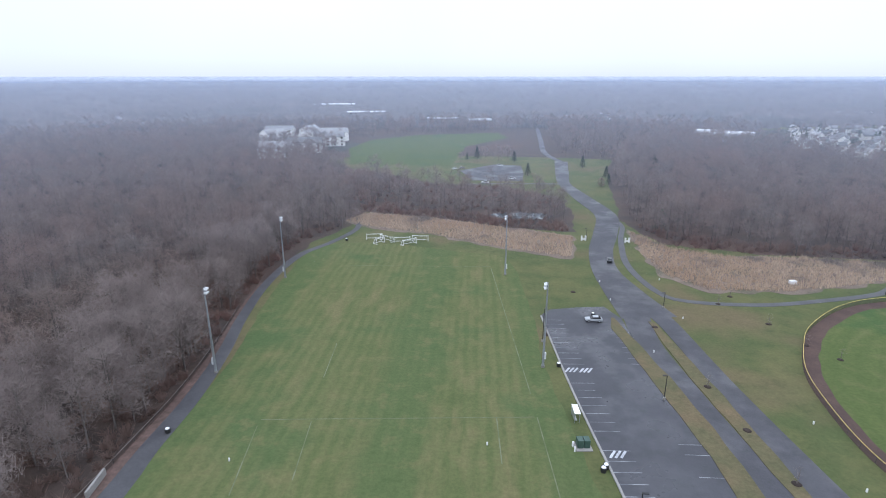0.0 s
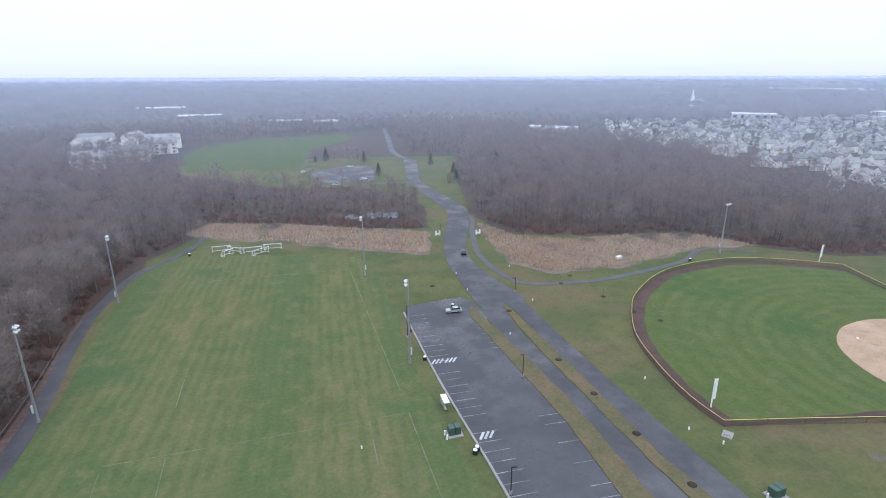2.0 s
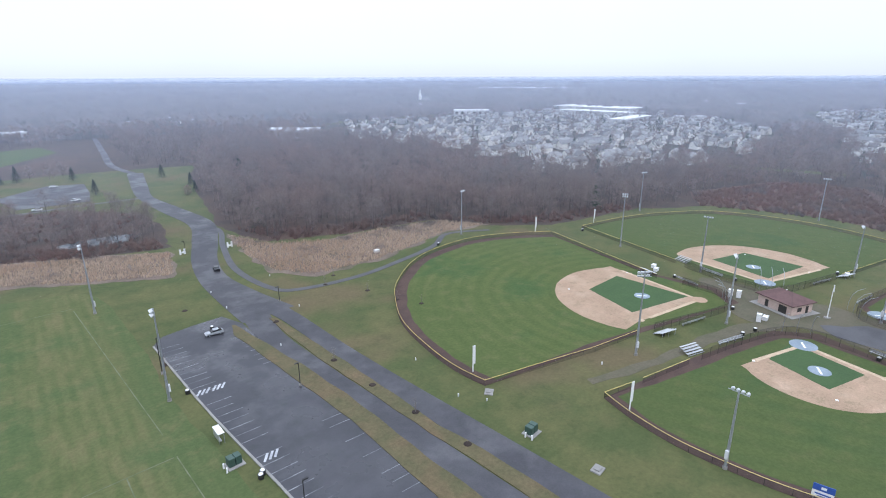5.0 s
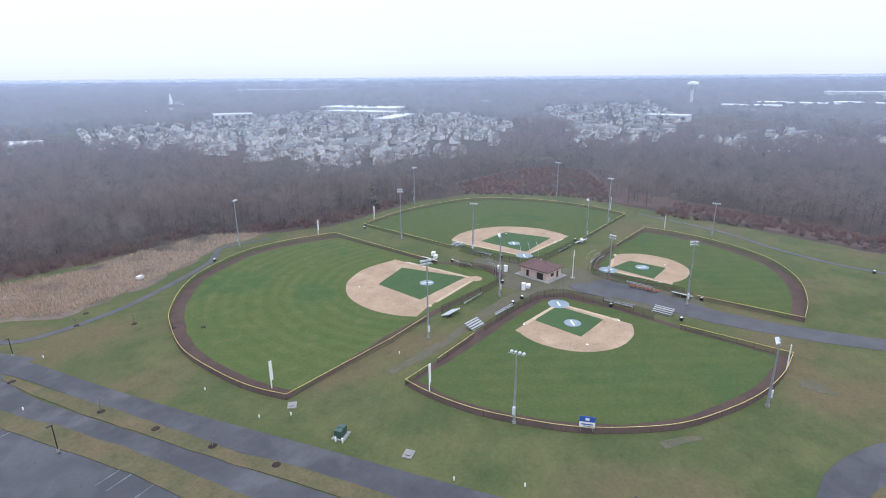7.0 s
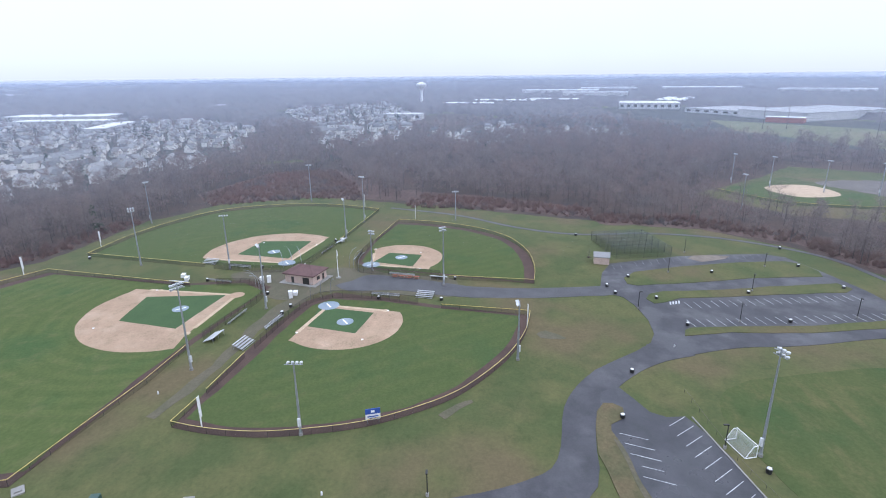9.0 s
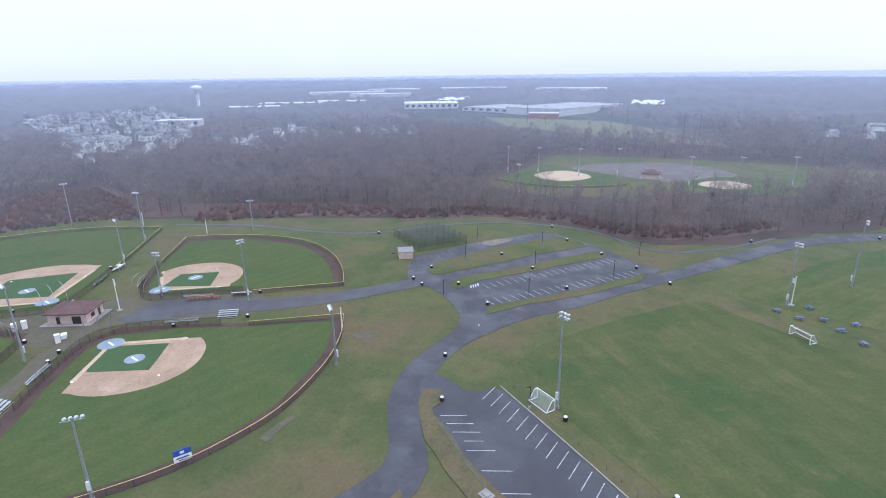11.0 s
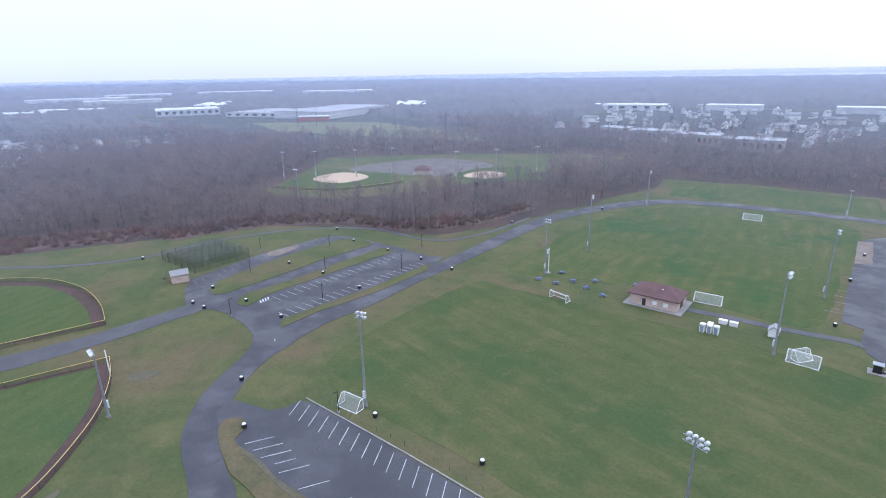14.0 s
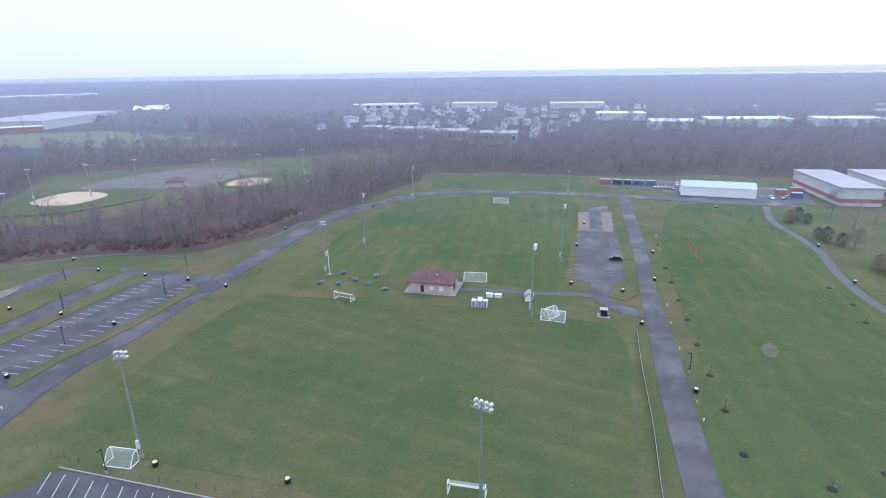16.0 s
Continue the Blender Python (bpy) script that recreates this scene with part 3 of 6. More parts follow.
def ball_field(outline, turf, track, home, left, right, mound, radius, grass, home_tarp, mound_tarp):
    """Outfield, warning track, skinned infield between the foul lines, grass diamond, home and mound."""
    home, left, right, mound = (Vector((*q, 0)) for q in (home, left, right, mound))
    if track:
        slab("warning_track", outline, 0.035, M["track"], "dark cinder warning track inside the fence", "warning track", smooth=False)
        slab("outfield", track, 0.05, M[turf], "mown green outfield inside a warning track", "outfield", wobble=0.5, smooth=False)
    else:
        slab("outfield", outline, 0.05, M[turf], "mown green outfield inside a low fence", "outfield", smooth=False)
    a0 = math.atan2(left.y - mound.y, left.x - mound.x)
    a1 = math.atan2(right.y - mound.y, right.x - mound.x)
    away = mound - home
    mid = math.atan2(away.y, away.x)
    turn = lambda a: (a - mid + math.pi) % (2 * math.pi) - math.pi
    b0, b1 = turn(a0), turn(a1)
    arc = [mound + Vector((math.cos(mid + b0 + (b1 - b0) * k / 28), math.sin(mid + b0 + (b1 - b0) * k / 28), 0)) * radius for k in range(29)]
    gl, gf, gr, gh = (Vector((*q, 0)) for q in grass)
    line = [left] + arc[1:-1] + [right]
    slab("infield", [(q.x, q.y) for q in [home + (left - home) * 0.02] + line + [home + (right - home) * 0.02]], 0.065, M["dirt"], "raked tan dirt infield", "infield", smooth=False, wobble=0.25)
    slab("infield_grass", [(q.x, q.y) for q in (gl, gf, gr, gh)], 0.08, M["infield"], "bright green grass diamond", "infield grass", smooth=False, wobble=0.15)
    for end in (left, right):
        d = (end - home).normalized()
        n = Vector((-d.y, d.x, 0)) * 0.55
        a, b = home + d * 2.0, end - d * 5.0
        slab("foul_strip", [(q.x, q.y) for q in (a + n, b + n, b - n, a - n)], 0.085, M["clay"], "pale clay strip along the foul line", "foul strip", smooth=False)
    disc("home_circle", home, 3.1 if home_tarp else 2.3, 0.095, M["tarp"] if home_tarp else M["dirt"], "pale tarpaulin over the home plate circle" if home_tarp else "tan dirt circle round home plate", "home circle")
    disc("mound", mound, 2.3, 0.13, M["tarp"] if mound_tarp else M["clay"], "pale tarpaulin over the pitcher's mound" if mound_tarp else "pale clay pitcher's mound", "mound")
    d = (mound - home).normalized()
    n = Vector((-d.y, d.x, 0))
    for c, top in ((mound, 0.14), (home, 0.105)):
        if mound_tarp and (home_tarp or c is mound):
            q = [c + d * 1.6 + n * 0.25, c + d * 1.6 - n * 0.25, c - d * 1.6 - n * 0.25, c - d * 1.6 + n * 0.25]
            slab("tarp_board", [(p.x, p.y) for p in q], top, M["white"], "white board weighing down a tarpaulin", "board", 0.05, smooth=False, kind="")


A_OUT = [(173.3, 142.9), (156.6, 152.7), (139, 157.6), (118.5, 154.7), (103.8, 147.8), (89.1, 135.1), (81.3, 124.3), (74.4, 110.6), (71, 95), (70, 83.2), (71, 74.4)]
B_OUT = [(87.1, 55.3), (85.2, 48), (84.2, 38.2), (85.2, 28.4), (87.4, 18.6), (91.5, 9.8), (97.4, 1), (105.2, -5.9), (115.5, -12.7), (127.3, -17.6), (138.5, -20.1)]
C_OUT = [(190.9, 140.5), (217.3, 138), (239.9, 130.7), (259.4, 118.5), (269.2, 99.9), (272.2, 76.4), (268.2, 55.8), (260.4, 39.2)]
D_OUT = [(239.4, 27.4), (235.9, 11.7), (227.1, -5.9), (213.4, -19.1), (195.8, -25.5), (177.2, -26.4), (162.5, -24.5)]
smoothed = lambda pts: [(q.x, q.y) for q in spline(pts, 3.0)]


def shrunk(points, centre, by):
    out = []
    for x, y in points:
        d = Vector((x - centre[0], y - centre[1]))
        d *= (d.length - by) / d.length
        out.append((centre[0] + d.x, centre[1] + d.y))
    return out


ball_field(smoothed(A_OUT) + [(104, 70), (122, 67), (160, 60), (166, 70), (163, 88)], "outfield_a",
           shrunk(smoothed(A_OUT), (142, 83), 3.6) + [(105, 72), (122, 69), (156, 61), (163, 70), (161, 88)],
           (153, 68.5), (125, 71.5), (158, 103), (142.5, 81), 26, [(134.5, 94.5), (151.5, 96), (153, 72), (129.5, 76)], False, True)
ball_field(smoothed(B_OUT) + [(145, 5), (151, 22), (155, 38), (148, 46), (132, 49.5), (116, 52.5)], "outfield",
           shrunk(smoothed(B_OUT), (130, 31), 3.0) + [(143, 5), (148, 22), (150, 38), (145, 43), (130, 46.5), (114, 49)],
           (145, 38), (123, 43.5), (140.5, 16.5), (134, 31), 16, [(144, 40.5), (131, 40.5), (127, 27), (140, 24)], True, True)
ball_field(smoothed(C_OUT) + [(211, 49), (190, 54), (178, 62), (178, 75), (182.5, 92)], "outfield", None,
           (183, 62), (187.5, 93), (216, 54), (196, 71), 25.5, [(193, 84), (210, 80), (210, 60), (188, 63)], True, True)
ball_field(smoothed(D_OUT) + [(170, 3), (174, 18), (176, 30), (184, 37), (213, 34)], "outfield",
           shrunk(smoothed(D_OUT), (189, 21), 3.5) + [(171.5, 3), (175, 18), (177, 29), (185, 35), (213, 33)],
           (181, 31), (199, 32), (176, 10), (189, 21), 15.3, [(184, 30.5), (194.5, 26), (192, 13.5), (179, 16)], True, True)
for pts in (A_OUT, B_OUT, C_OUT, D_OUT):
    fence(pts)
for pts in ([(71, 74.4), (86.2, 71.7), (101.8, 68.7), (118.5, 67.1)], [(173.3, 142.9), (159.6, 86.2)], [(87.1, 55.3), (95.5, 53.8)], [(98.4, 53.4), (114.1, 51.2)], [(190.9, 140.5), (178.7, 90.1)], [(260.4, 39.2), (207.5, 48)], [(239.4, 27.4), (208.5, 33.3)], [(162.5, -24.5), (166.4, 2.9)], [(138.5, -20.1), (142.9, 4.9)]):
    fence(pts, smooth=False)
# tall backstops of bare dark netting behind each home plate
for pts in ([(123.4, 65.6), (137.1, 62.2), (148.8, 59.7), (156.6, 60.7), (160.6, 66.6), (161, 78.3)], [(118.5, 50.4), (132.2, 48), (143.9, 45), (149.8, 40.1), (150.3, 29.4), (145.9, 11.7)], [(204.6, 48.5), (188, 51.9), (177.2, 54.8), (173.3, 60.7), (174.3, 74.4), (177.2, 86.2)], [(167.9, 5.9), (170.8, 17.6), (171.3, 28.4), (175.2, 35.2), (188, 36.2), (205.6, 33.8)]):
    fence(pts, 2.6, "black", 3.0, "tall dark chain-link backstop behind home plate", rail=0.03)


def foul_pole(at):
    ob = thing("foul_pole", (*at, 0), "white foul pole with a narrow screen", "foul pole", "foul poles")
    bm = bmesh.new()
    put_rod(bm, (0, 0, -0.1), (0, 0, 6.5), 0.14, sides=8)
    part("pole", bm, M["white"], ob)
    bm = bmesh.new()
    put_box(bm, (0.75, 0.1, 4.6), (0.32, 0, 1.9))
    part("screen", bm, M["white"], ob)
    return ob


for at in ((87.4, 49.5), (171, 150), (203, 143.3), (271, 48), (246.5, 20), (131, -18.4), (73, 80.5)):
    foul_pole(at)

# ---------------------------------------------------------------- floodlights and lamps


def floodlight(at, height, heads, turn):
    ob = thing("floodlight_pole", (*at, 0), "tall galvanised floodlight pole with white lamp heads", "floodlight", "sports floodlights", turn)
    bm = bmesh.new()
    put_rod(bm, (0, 0, 0), (0, 0, height), 0.30, 0.13, 10)
    part("pole", bm, M["galvanised"], ob, smooth=False)
    bm = bmesh.new()
    put_rod(bm, (0, 0, -0.1), (0, 0, 0.5), 0.45, 0.42, 10)
    part("footing", bm, M["concrete"], ob)
    rows = 2 if abs(heads) > 4 or heads < 0 else 1
    heads = abs(heads)
    wide = (heads + rows - 1) // rows
    for r in range(rows):
        z = height - 0.5 - 0.85 * r
        bm = bmesh.new()
        put_rod(bm, (-0.42 * wide, 0, z), (0.42 * wide, 0, z), 0.07, sides=6)
        bar = part("crossarm", bm, M["galvanised"], ob)
        for k in range(wide):
            x = (k - (wide - 1) / 2) * 0.8
            bm = bmesh.new()
            a, b = Vector((x, 0.1, z + 0.3)), Vector((x, 0.75, z - 0.02))
            put_rod(bm, a, b, 0.16, 0.31, 10)
            part("lamp_head", bm, M["lamp_white"], bar)
    bm = bmesh.new()
    put_box(bm, (0.5, 0.35, 1.6), (0, -0.4, 2.2))
    part("control_box", bm, M["lamp_white"], ob)
    return ob


for x, y, h, n, aimed in (
    (-57.9, 104.6, 20.8, -4, -90), (-62.7, 165, 21, -4, -90), (10.6, 172, 20.7, -4, 90), (16.3, 111.5, 20.9, -4, 90),
    (143.7, 167, 19.3, 4, 200), (180.7, 114.3, 21.5, 6, 120), (239.4, 142.6, 19.7, 4, 160), (176.7, 80.2, 19.7, 4, 280), (284.8, 79.4, 20, 4, 110),
    (239.8, 43.1, 21.6, 4, 60), (213.8, 46.4, 17, 4, 20), (108.4, 61.5, 21.5, 8, 330), (142.7, 55.8, 19.7, 4, 30), (174.8, 29.6, 14.5, 6, 250),
    (161.1, 4.6, 19.5, 6, 300), (85.2, 29.6, 15.4, 4, 270), (243.3, 1.1, 14, 4, 90), (113.5, -14, 15, 4, 0),
    (80.2, -52.8, 21, 6, 200), (20, -61.3, 20.5, 8, 170), (99.7, -139.7, 19, 6, 190), (29.3, -132.8, 20.9, 6, 90), (102.7, -170.6, 21.5, -4, 120),
    (119.5, -249.4, 18.3, -4, 120), (29.7, -178.8, 21, -4, 90), (45.9, -287, 13, 2, 180),
    (329, -166, 18, 4, 200), (316, -182, 18, 4, 200), (300, -203, 18, 4, 200), (289, -225, 18, 4, 200), (243, -240, 18, 4, 200), (230, -264, 18, 4, 200), (218, -291, 18, 4, 200), (260, -138, 18, 4, 20),
):
    floodlight((x, y), h, n, aimed)


def lot_lamp(at, height, turn):
    ob = thing("parking_lamp", (*at, 0), "slim black parking lamp on a concrete foot", "street lamp", "parking lamps", turn)
    bm = bmesh.new()
    put_rod(bm, (0, 0, 0.5), (0, 0, height), 0.11, 0.08, 6)
    part("pole", bm, M["black"], ob)
    bm = bmesh.new()
    put_rod(bm, (0, 0, -0.1), (0, 0, 0.6), 0.3, 0.27, 10)
    part("foot", bm, M["concrete"], ob)
    bm = bmesh.new()
    put_box(bm, (0.35, 0.95, 0.16), (0, 0.4, height - 0.1))
    part("lamp_head", bm, M["black"], ob)
    return ob


for x, y, h, a in ((39.9, 99.7, 5.7, 90), (25.6, 66.7, 5.2, 270), (55, 147.2, 4.8, 90), (17.7, 124.2, 9, 270), (142.7, -51.3, 5.4, 180), (172.7, -70.8, 5.4, 80), (156, -90.1, 5.7, 80), (134.3, -75.8, 5.6, 80), (136.7, -108.4, 6, 80), (178.1, -105.7, 5, 80), (150.3, -129.6, 5.8, 170), (194.3, -84.8, 5.2, 80), (82.2, -47.6, 5, 0), (-9.9, -116.6, 4.9, 270), (70, 5, 5, 90), (46, 216, 4.6, 90)):
    lot_lamp((x, y), h, a)

# ---------------------------------------------------------------- trees


def tree_arrays(rng, height, limbs, twigs, spread=0.3, sides=4, twig_len=2.4, twig_wide=0.16):
    """Vertices, triangles and material numbers (0 bark, 1 twigs) of a bare tree standing at the origin."""
    verts, faces, mats = [], [], []

    def rod(a, b, r0, r1, n):
        d = b - a
        u = d.orthogonal().normalized()
        w = d.cross(u).normalized()
        k = len(verts)
        for q, r in ((a, r0), (b, r1)):
            for i in range(n):
                t = 2 * math.pi * i / n
                verts.append(q + (u * math.cos(t) + w * math.sin(t)) * r)
        for i in range(n):
            j = (i + 1) % n
            faces.append((k + i, k + j, k + n + j))
            faces.append((k + i, k + n + j, k + n + i))
            mats.extend((0, 0))

    thick = height * 0.011 + 0.05
    lean = Vector((rng.uniform(-1, 1), rng.uniform(-1, 1), 0)) * height * 0.04
    knots = [Vector((0, 0, -0.2)), lean * 0.4 + Vector((0, 0, height * 0.42)), lean + Vector((0, 0, height * 0.86))]
    rod(knots[0], knots[1], thick, thick * 0.7, sides)
    rod(knots[1], knots[2], thick * 0.7, thick * 0.15, sides)
    tips = [knots[2]]
    for i in range(limbs):
        t = 0.14 + 0.8 * (i + rng.random()) / limbs
        a = knots[0].lerp(knots[2], t)
        turn, up = rng.uniform(0, 2 * math.pi), rng.uniform(0.5, 1.2)
        length = height * spread * rng.uniform(0.7, 1.15) * (1.15 - 0.7 * t)
        b = a + Vector((math.cos(turn), math.sin(turn), up)).normalized() * length * 1.2
        rod(a, b, thick * 0.36, thick * 0.08, 3)
        tips += [b, a.lerp(b, 0.65)]
    for i in range(twigs):
        c = rng.choice(tips) + Vector((rng.gauss(0, 1), rng.gauss(0, 1), rng.gauss(0, 0.8))) * height * 0.062
        d = Vector((rng.gauss(0, 0.75), rng.gauss(0, 0.75), rng.uniform(0.1, 1.1))).normalized() * twig_len * rng.uniform(0.6, 1.2)
        s = d.orthogonal().normalized()
        s = (Matrix.Rotation(rng.uniform(0, 6.28), 3, d.normalized()) @ s) * twig_wide * rng.uniform(0.6, 1.2)
        k = len(verts)
        verts.extend((c - s, c + s, c + d))
        faces.append((k, k + 1, k + 2))
        mats.append(1)
    return np.array([tuple(v) for v in verts], np.float32), np.array(faces, np.int32), np.array(mats, np.int32)


def scatter(spots, kinds, rng, low=0.6, high=1.2):
    """Joins copies of the given tree arrays at the spots into one set of arrays."""
    vs, fs, ms, n = [], [], [], 0
    for x, y in spots:
        v, f, m = rng.choice(kinds)
        a, s = rng.uniform(0, 6.28), rng.uniform(low, high)
        c, d = math.cos(a) * s, math.sin(a) * s
        w = np.empty_like(v)
        w[:, 0], w[:, 1], w[:, 2] = v[:, 0] * c - v[:, 1] * d + x, v[:, 0] * d + v[:, 1] * c + y, v[:, 2] * s * rng.uniform(0.9, 1.12)
        vs.append(w), fs.append(f + n), ms.append(m)
        n += len(v)
    return np.concatenate(vs), np.concatenate(fs), np.concatenate(ms)


def fill(poly, spacing, rng, keep=None, out=()):
    xs, ys = [q[0] for q in poly], [q[1] for q in poly]
    spots, x = [], min(xs)
    while x < max(xs):
        y = min(ys)
        while y < max(ys):
            p = (x + rng.uniform(-0.85, 0.85) * spacing, y + rng.uniform(-0.85, 0.85) * spacing)
            if inside(*p, poly) and not any(inside(*p, o) for o in out) and (keep is None or keep(*p)):
                spots.append(p)
            y += spacing
        x += spacing
    return spots


rng = random.Random(11)
FAR_BALL = [(300, -128), (246, -155), (232, -190), (222, -245), (205, -262), (225, -305), (320, -312), (350, -250), (350, -190)]
WOODS = {
    "west": [(-64, 55), (-64.3, 104), (-68, 134), (-72, 171), (-70, 205), (-60, 230), (-58, 262), (-84, 300), (-92, 385), (-120, 420), (-130, 520), (-300, 520), (-430, 420), (-430, 120), (-200, 40)],
    "middle": [(-56, 262), (-22, 252), (15, 236), (40, 230), (44, 262), (42, 296), (13, 325), (-28, 330), (-84, 384), (-80, 310)],
    "north": [(84, 318), (72, 246), (78, 214), (107, 204), (151, 199), (160, 178), (187, 158), (244, 150), (282, 128), (300, 80), (285, 34), (276, 9), (258, -31), (246, -62), (228, -109), (200, -133), (180, -139), (164, -148), (155, -172), (153, -193), (152, -214), (147, -240), (146, -258), (190, -275), (205, -262), (222, -245), (232, -190), (246, -155), (300, -128), (350, -190), (400, -240), (520, -260), (580, -200), (590, -60), (500, 10), (500, 130), (430, 105), (400, 190), (275, 240), (305, 390), (282, 520), (200, 600), (130, 480), (100, 400)],
    "south": [(190, -318), (196, -420), (140, -470), (0, -500), (-140, -500), (-150, -380), (-30, -375), (30, -352), (100, -345), (140, -332)],
    "gap": [(146, -259), (190, -276), (215, -292), (203, -316), (150, -325), (142, -300)],
    "southeast": [(198, -422), (320, -440), (326, -482), (145, -474)],
}


def grown(poly, by):
    """The outline moved outwards by a few metres."""
    n = len(poly)
    turn = 1 if sum(poly[k][0] * poly[(k + 1) % n][1] - poly[(k + 1) % n][0] * poly[k][1] for k in range(n)) > 0 else -1
    ring = []
    for k in range(n):
        (ax, ay), (x, y), (bx, by_) = poly[k - 1], poly[k], poly[(k + 1) % n]
        d = Vector((bx - ax, by_ - ay)).normalized()
        ring.append((x + d.y * by * turn, y - d.x * by * turn))
    return ring


for k, poly in enumerate(WOODS.values()):
    slab("woodland_floor", grown(poly, 4.5), 0.010 + 0.004 * k, M["litter"], "brown leaf litter under bare woods", "woodland floor", wobble=2.0, smooth=False)

KINDS = [tree_arrays(rng, rng.uniform(14, 18), 9, 300, twig_len=2.1, twig_wide=0.07) for _ in range(6)]
FAR_KINDS = [tree_arrays(rng, rng.uniform(13, 17), 4, 100, sides=3, twig_len=2.8, twig_wide=0.15) for _ in range(6)]
# low russet scrub without trees
SCRUB_CLEAR = ([(274, 130), (292, 78), (284, 50), (330, 64), (385, 90), (372, 128), (300, 148)], [(270, 30), (260, -28), (244, -62), (262, -66), (288, -20), (300, 20)])
NEAR_STAND = [(-64, 55), (-64.3, 104), (-68, 134), (-72, 171), (-70, 205), (-84, 205), (-90, 130), (-92, 60)]
near_spots = [p for p in fill(NEAR_STAND, 4.6, rng) if rng.random() < 0.8][:280]
close, far = [], []
for key, poly in WOODS.items():
    for p in fill(poly, 6.5 if key != "south" else 7.5, rng, out=(NEAR_STAND, *SCRUB_CLEAR)):
        (close if math.hypot(*p) < 300 else far).append(p)
far = [p for p in far if rng.random() < 0.8]
# a low, open strip of scrub before the far ball fields, and an open one before the park
SCRUB = [(262, -70), (228, -100), (203, -130), (160, -168), (150, -240), (205, -264), (222, -245), (232, -190), (246, -155), (300, -128), (330, -110)]
scrub = [p for p in close + far if inside(*p, SCRUB) or inside(*p, WOODS["middle"])]
low_ones = set(scrub)
close, far = [p for p in close if p not in low_ones], [p for p in far if p not in low_ones]
scrub = [p for p in scrub if rng.random() < (0.52 if p[1] < -139 else 0.6)]
tall = [p for p in scrub if p[0] > 100 and p[1] < -139]
low_ones = set(tall)
v, f, m = scatter(tall, KINDS, rng, 0.6, 1.0)
tagged(new("bare_copse", mesh_np("bare_copse", v, f, [M["bark"], M["woods"]], m)), "open copse of slender bare trees", "woods", kind="stuff")
v, f, m = scatter([p for p in scrub if p not in low_ones], KINDS, rng, 0.5, 0.95)
tagged(new("open_bare_woods", mesh_np("open_bare_woods", v, f, [M["bark"], M["woods"]], m)), "thin strip of low bare trees", "woods", kind="stuff")
for name, spots, kinds in (("bare_woods", close, KINDS), ("distant_bare_woods", far, FAR_KINDS)):
    v, f, m = scatter(spots, kinds, rng)
    tagged(new(name, mesh_np(name, v, f, [M["bark"], M["woods"]], m)), "dense bare grey-brown winter woods", "woods", kind="stuff")

# the stand nearest to the path, tree by tree
MODELS = []
for k in range(7):
    v, f, m = tree_arrays(rng, rng.uniform(13, 17.5), 14, 900, twig_len=2.0, twig_wide=0.05)
    MODELS.append((mesh_np("trunk", v, f[m == 0], [M["bark"]]), mesh_np("crown", v, f[m == 1], [M["twig"]])))
for i, p in enumerate(near_spots):
    ob = new("tree")
    s = rng.uniform(0.7, 1.15)
    ob.matrix_basis = pose(*p, 0, 0, 0, rng.uniform(0, 360)) @ Matrix.Diagonal((s, s, s, 1))
    tagged(ob, "leafless grey-brown tree at the edge of the woods", "tree", "trees along the footpath")
    trunk, crown = MODELS[i % 7]
    piece("trunk", trunk, ob)
    piece("crown", crown, ob)

# ---------------------------------------------------------------- distance: canopy, hills
OPEN = [
    [(240, 600), (290, 530), (312, 400), (278, 240), (420, 185), (560, 205), (690, 250), (830, 380), (840, 690), (600, 760), (380, 720)],
    [(430, 100), (600, 50), (900, 60), (1380, 160), (1100, 370), (700, 180)],
    [(640, 30), (850, -80), (1000, 20), (860, 100)],
    [(560, -230), (1100, -250), (1150, -450), (700, -560), (340, -430), (470, -350)],
    [(120, -460), (300, -450), (420, -560), (240, -760), (60, -760)],
    [(-250, 590), (-115, 540), (-120, 430), (-240, 480)],
    [(-120, 420), (-128, 570), (-66, 640), (30, 665), (62, 700), (85, 690), (72, 480), (84, 400), (0, 400), (-20, 380)],
    [(40, -620), (40, -760), (-260, -780), (-260, -660)],
]
OPEN += [[(60, -560), (420, -560), (520, -1000), (20, -1000)], [(480, -20), (640, -95), (760, -60), (620, 40)], [(590, -86), (600, -211), (670, -200), (660, -90)]]
az = np.radians(np.arange(-222, 62, 0.3))
rad = 720 * 1.04 ** np.arange(0, 49)
grid_a, grid_r = np.meshgrid(az, rad)
rs = np.random.RandomState(5)
# low wooded hills along the skyline, by bearing
ridge = np.interp(np.degrees(grid_a), (-222, -180, -157, -138, -118, -95, -60, -20, 40), (0, 0, 6, 18, 30, 34, 34, 30, 26))
grid_a = grid_a + rs.uniform(-0.1, 0.1, grid_a.shape) * radians(0.3) * 3
grid_r = grid_r * rs.uniform(0.985, 1.015, grid_r.shape)
gx, gy = -np.sin(grid_a) * grid_r, np.cos(grid_a) * grid_r
gz = np.clip((grid_r - 1500) / 3000, 0, 1) ** 1.2 * ridge + rs.uniform(4, 11, gx.shape) + rs.uniform(0, 1, gx.shape) ** 6 * 5
nr, na = gx.shape
quads, edge = [], []
for i in range(nr - 1):
    for j in range(na - 1):
        x, y = gx[i, j], gy[i, j]
        if grid_r[i, j] < 1500 and any(inside(x, y, o) for o in OPEN + list(WOODS.values()) + [FAR_BALL]):
            k = i * na + j
            edge += [k, k + 1, k + na + 1, k + na]
            continue
        k = i * na + j
        quads.append((k, k + 1, k + na + 1, k + na))
tops = np.stack([gx, gy, gz], -1).reshape(-1, 3)
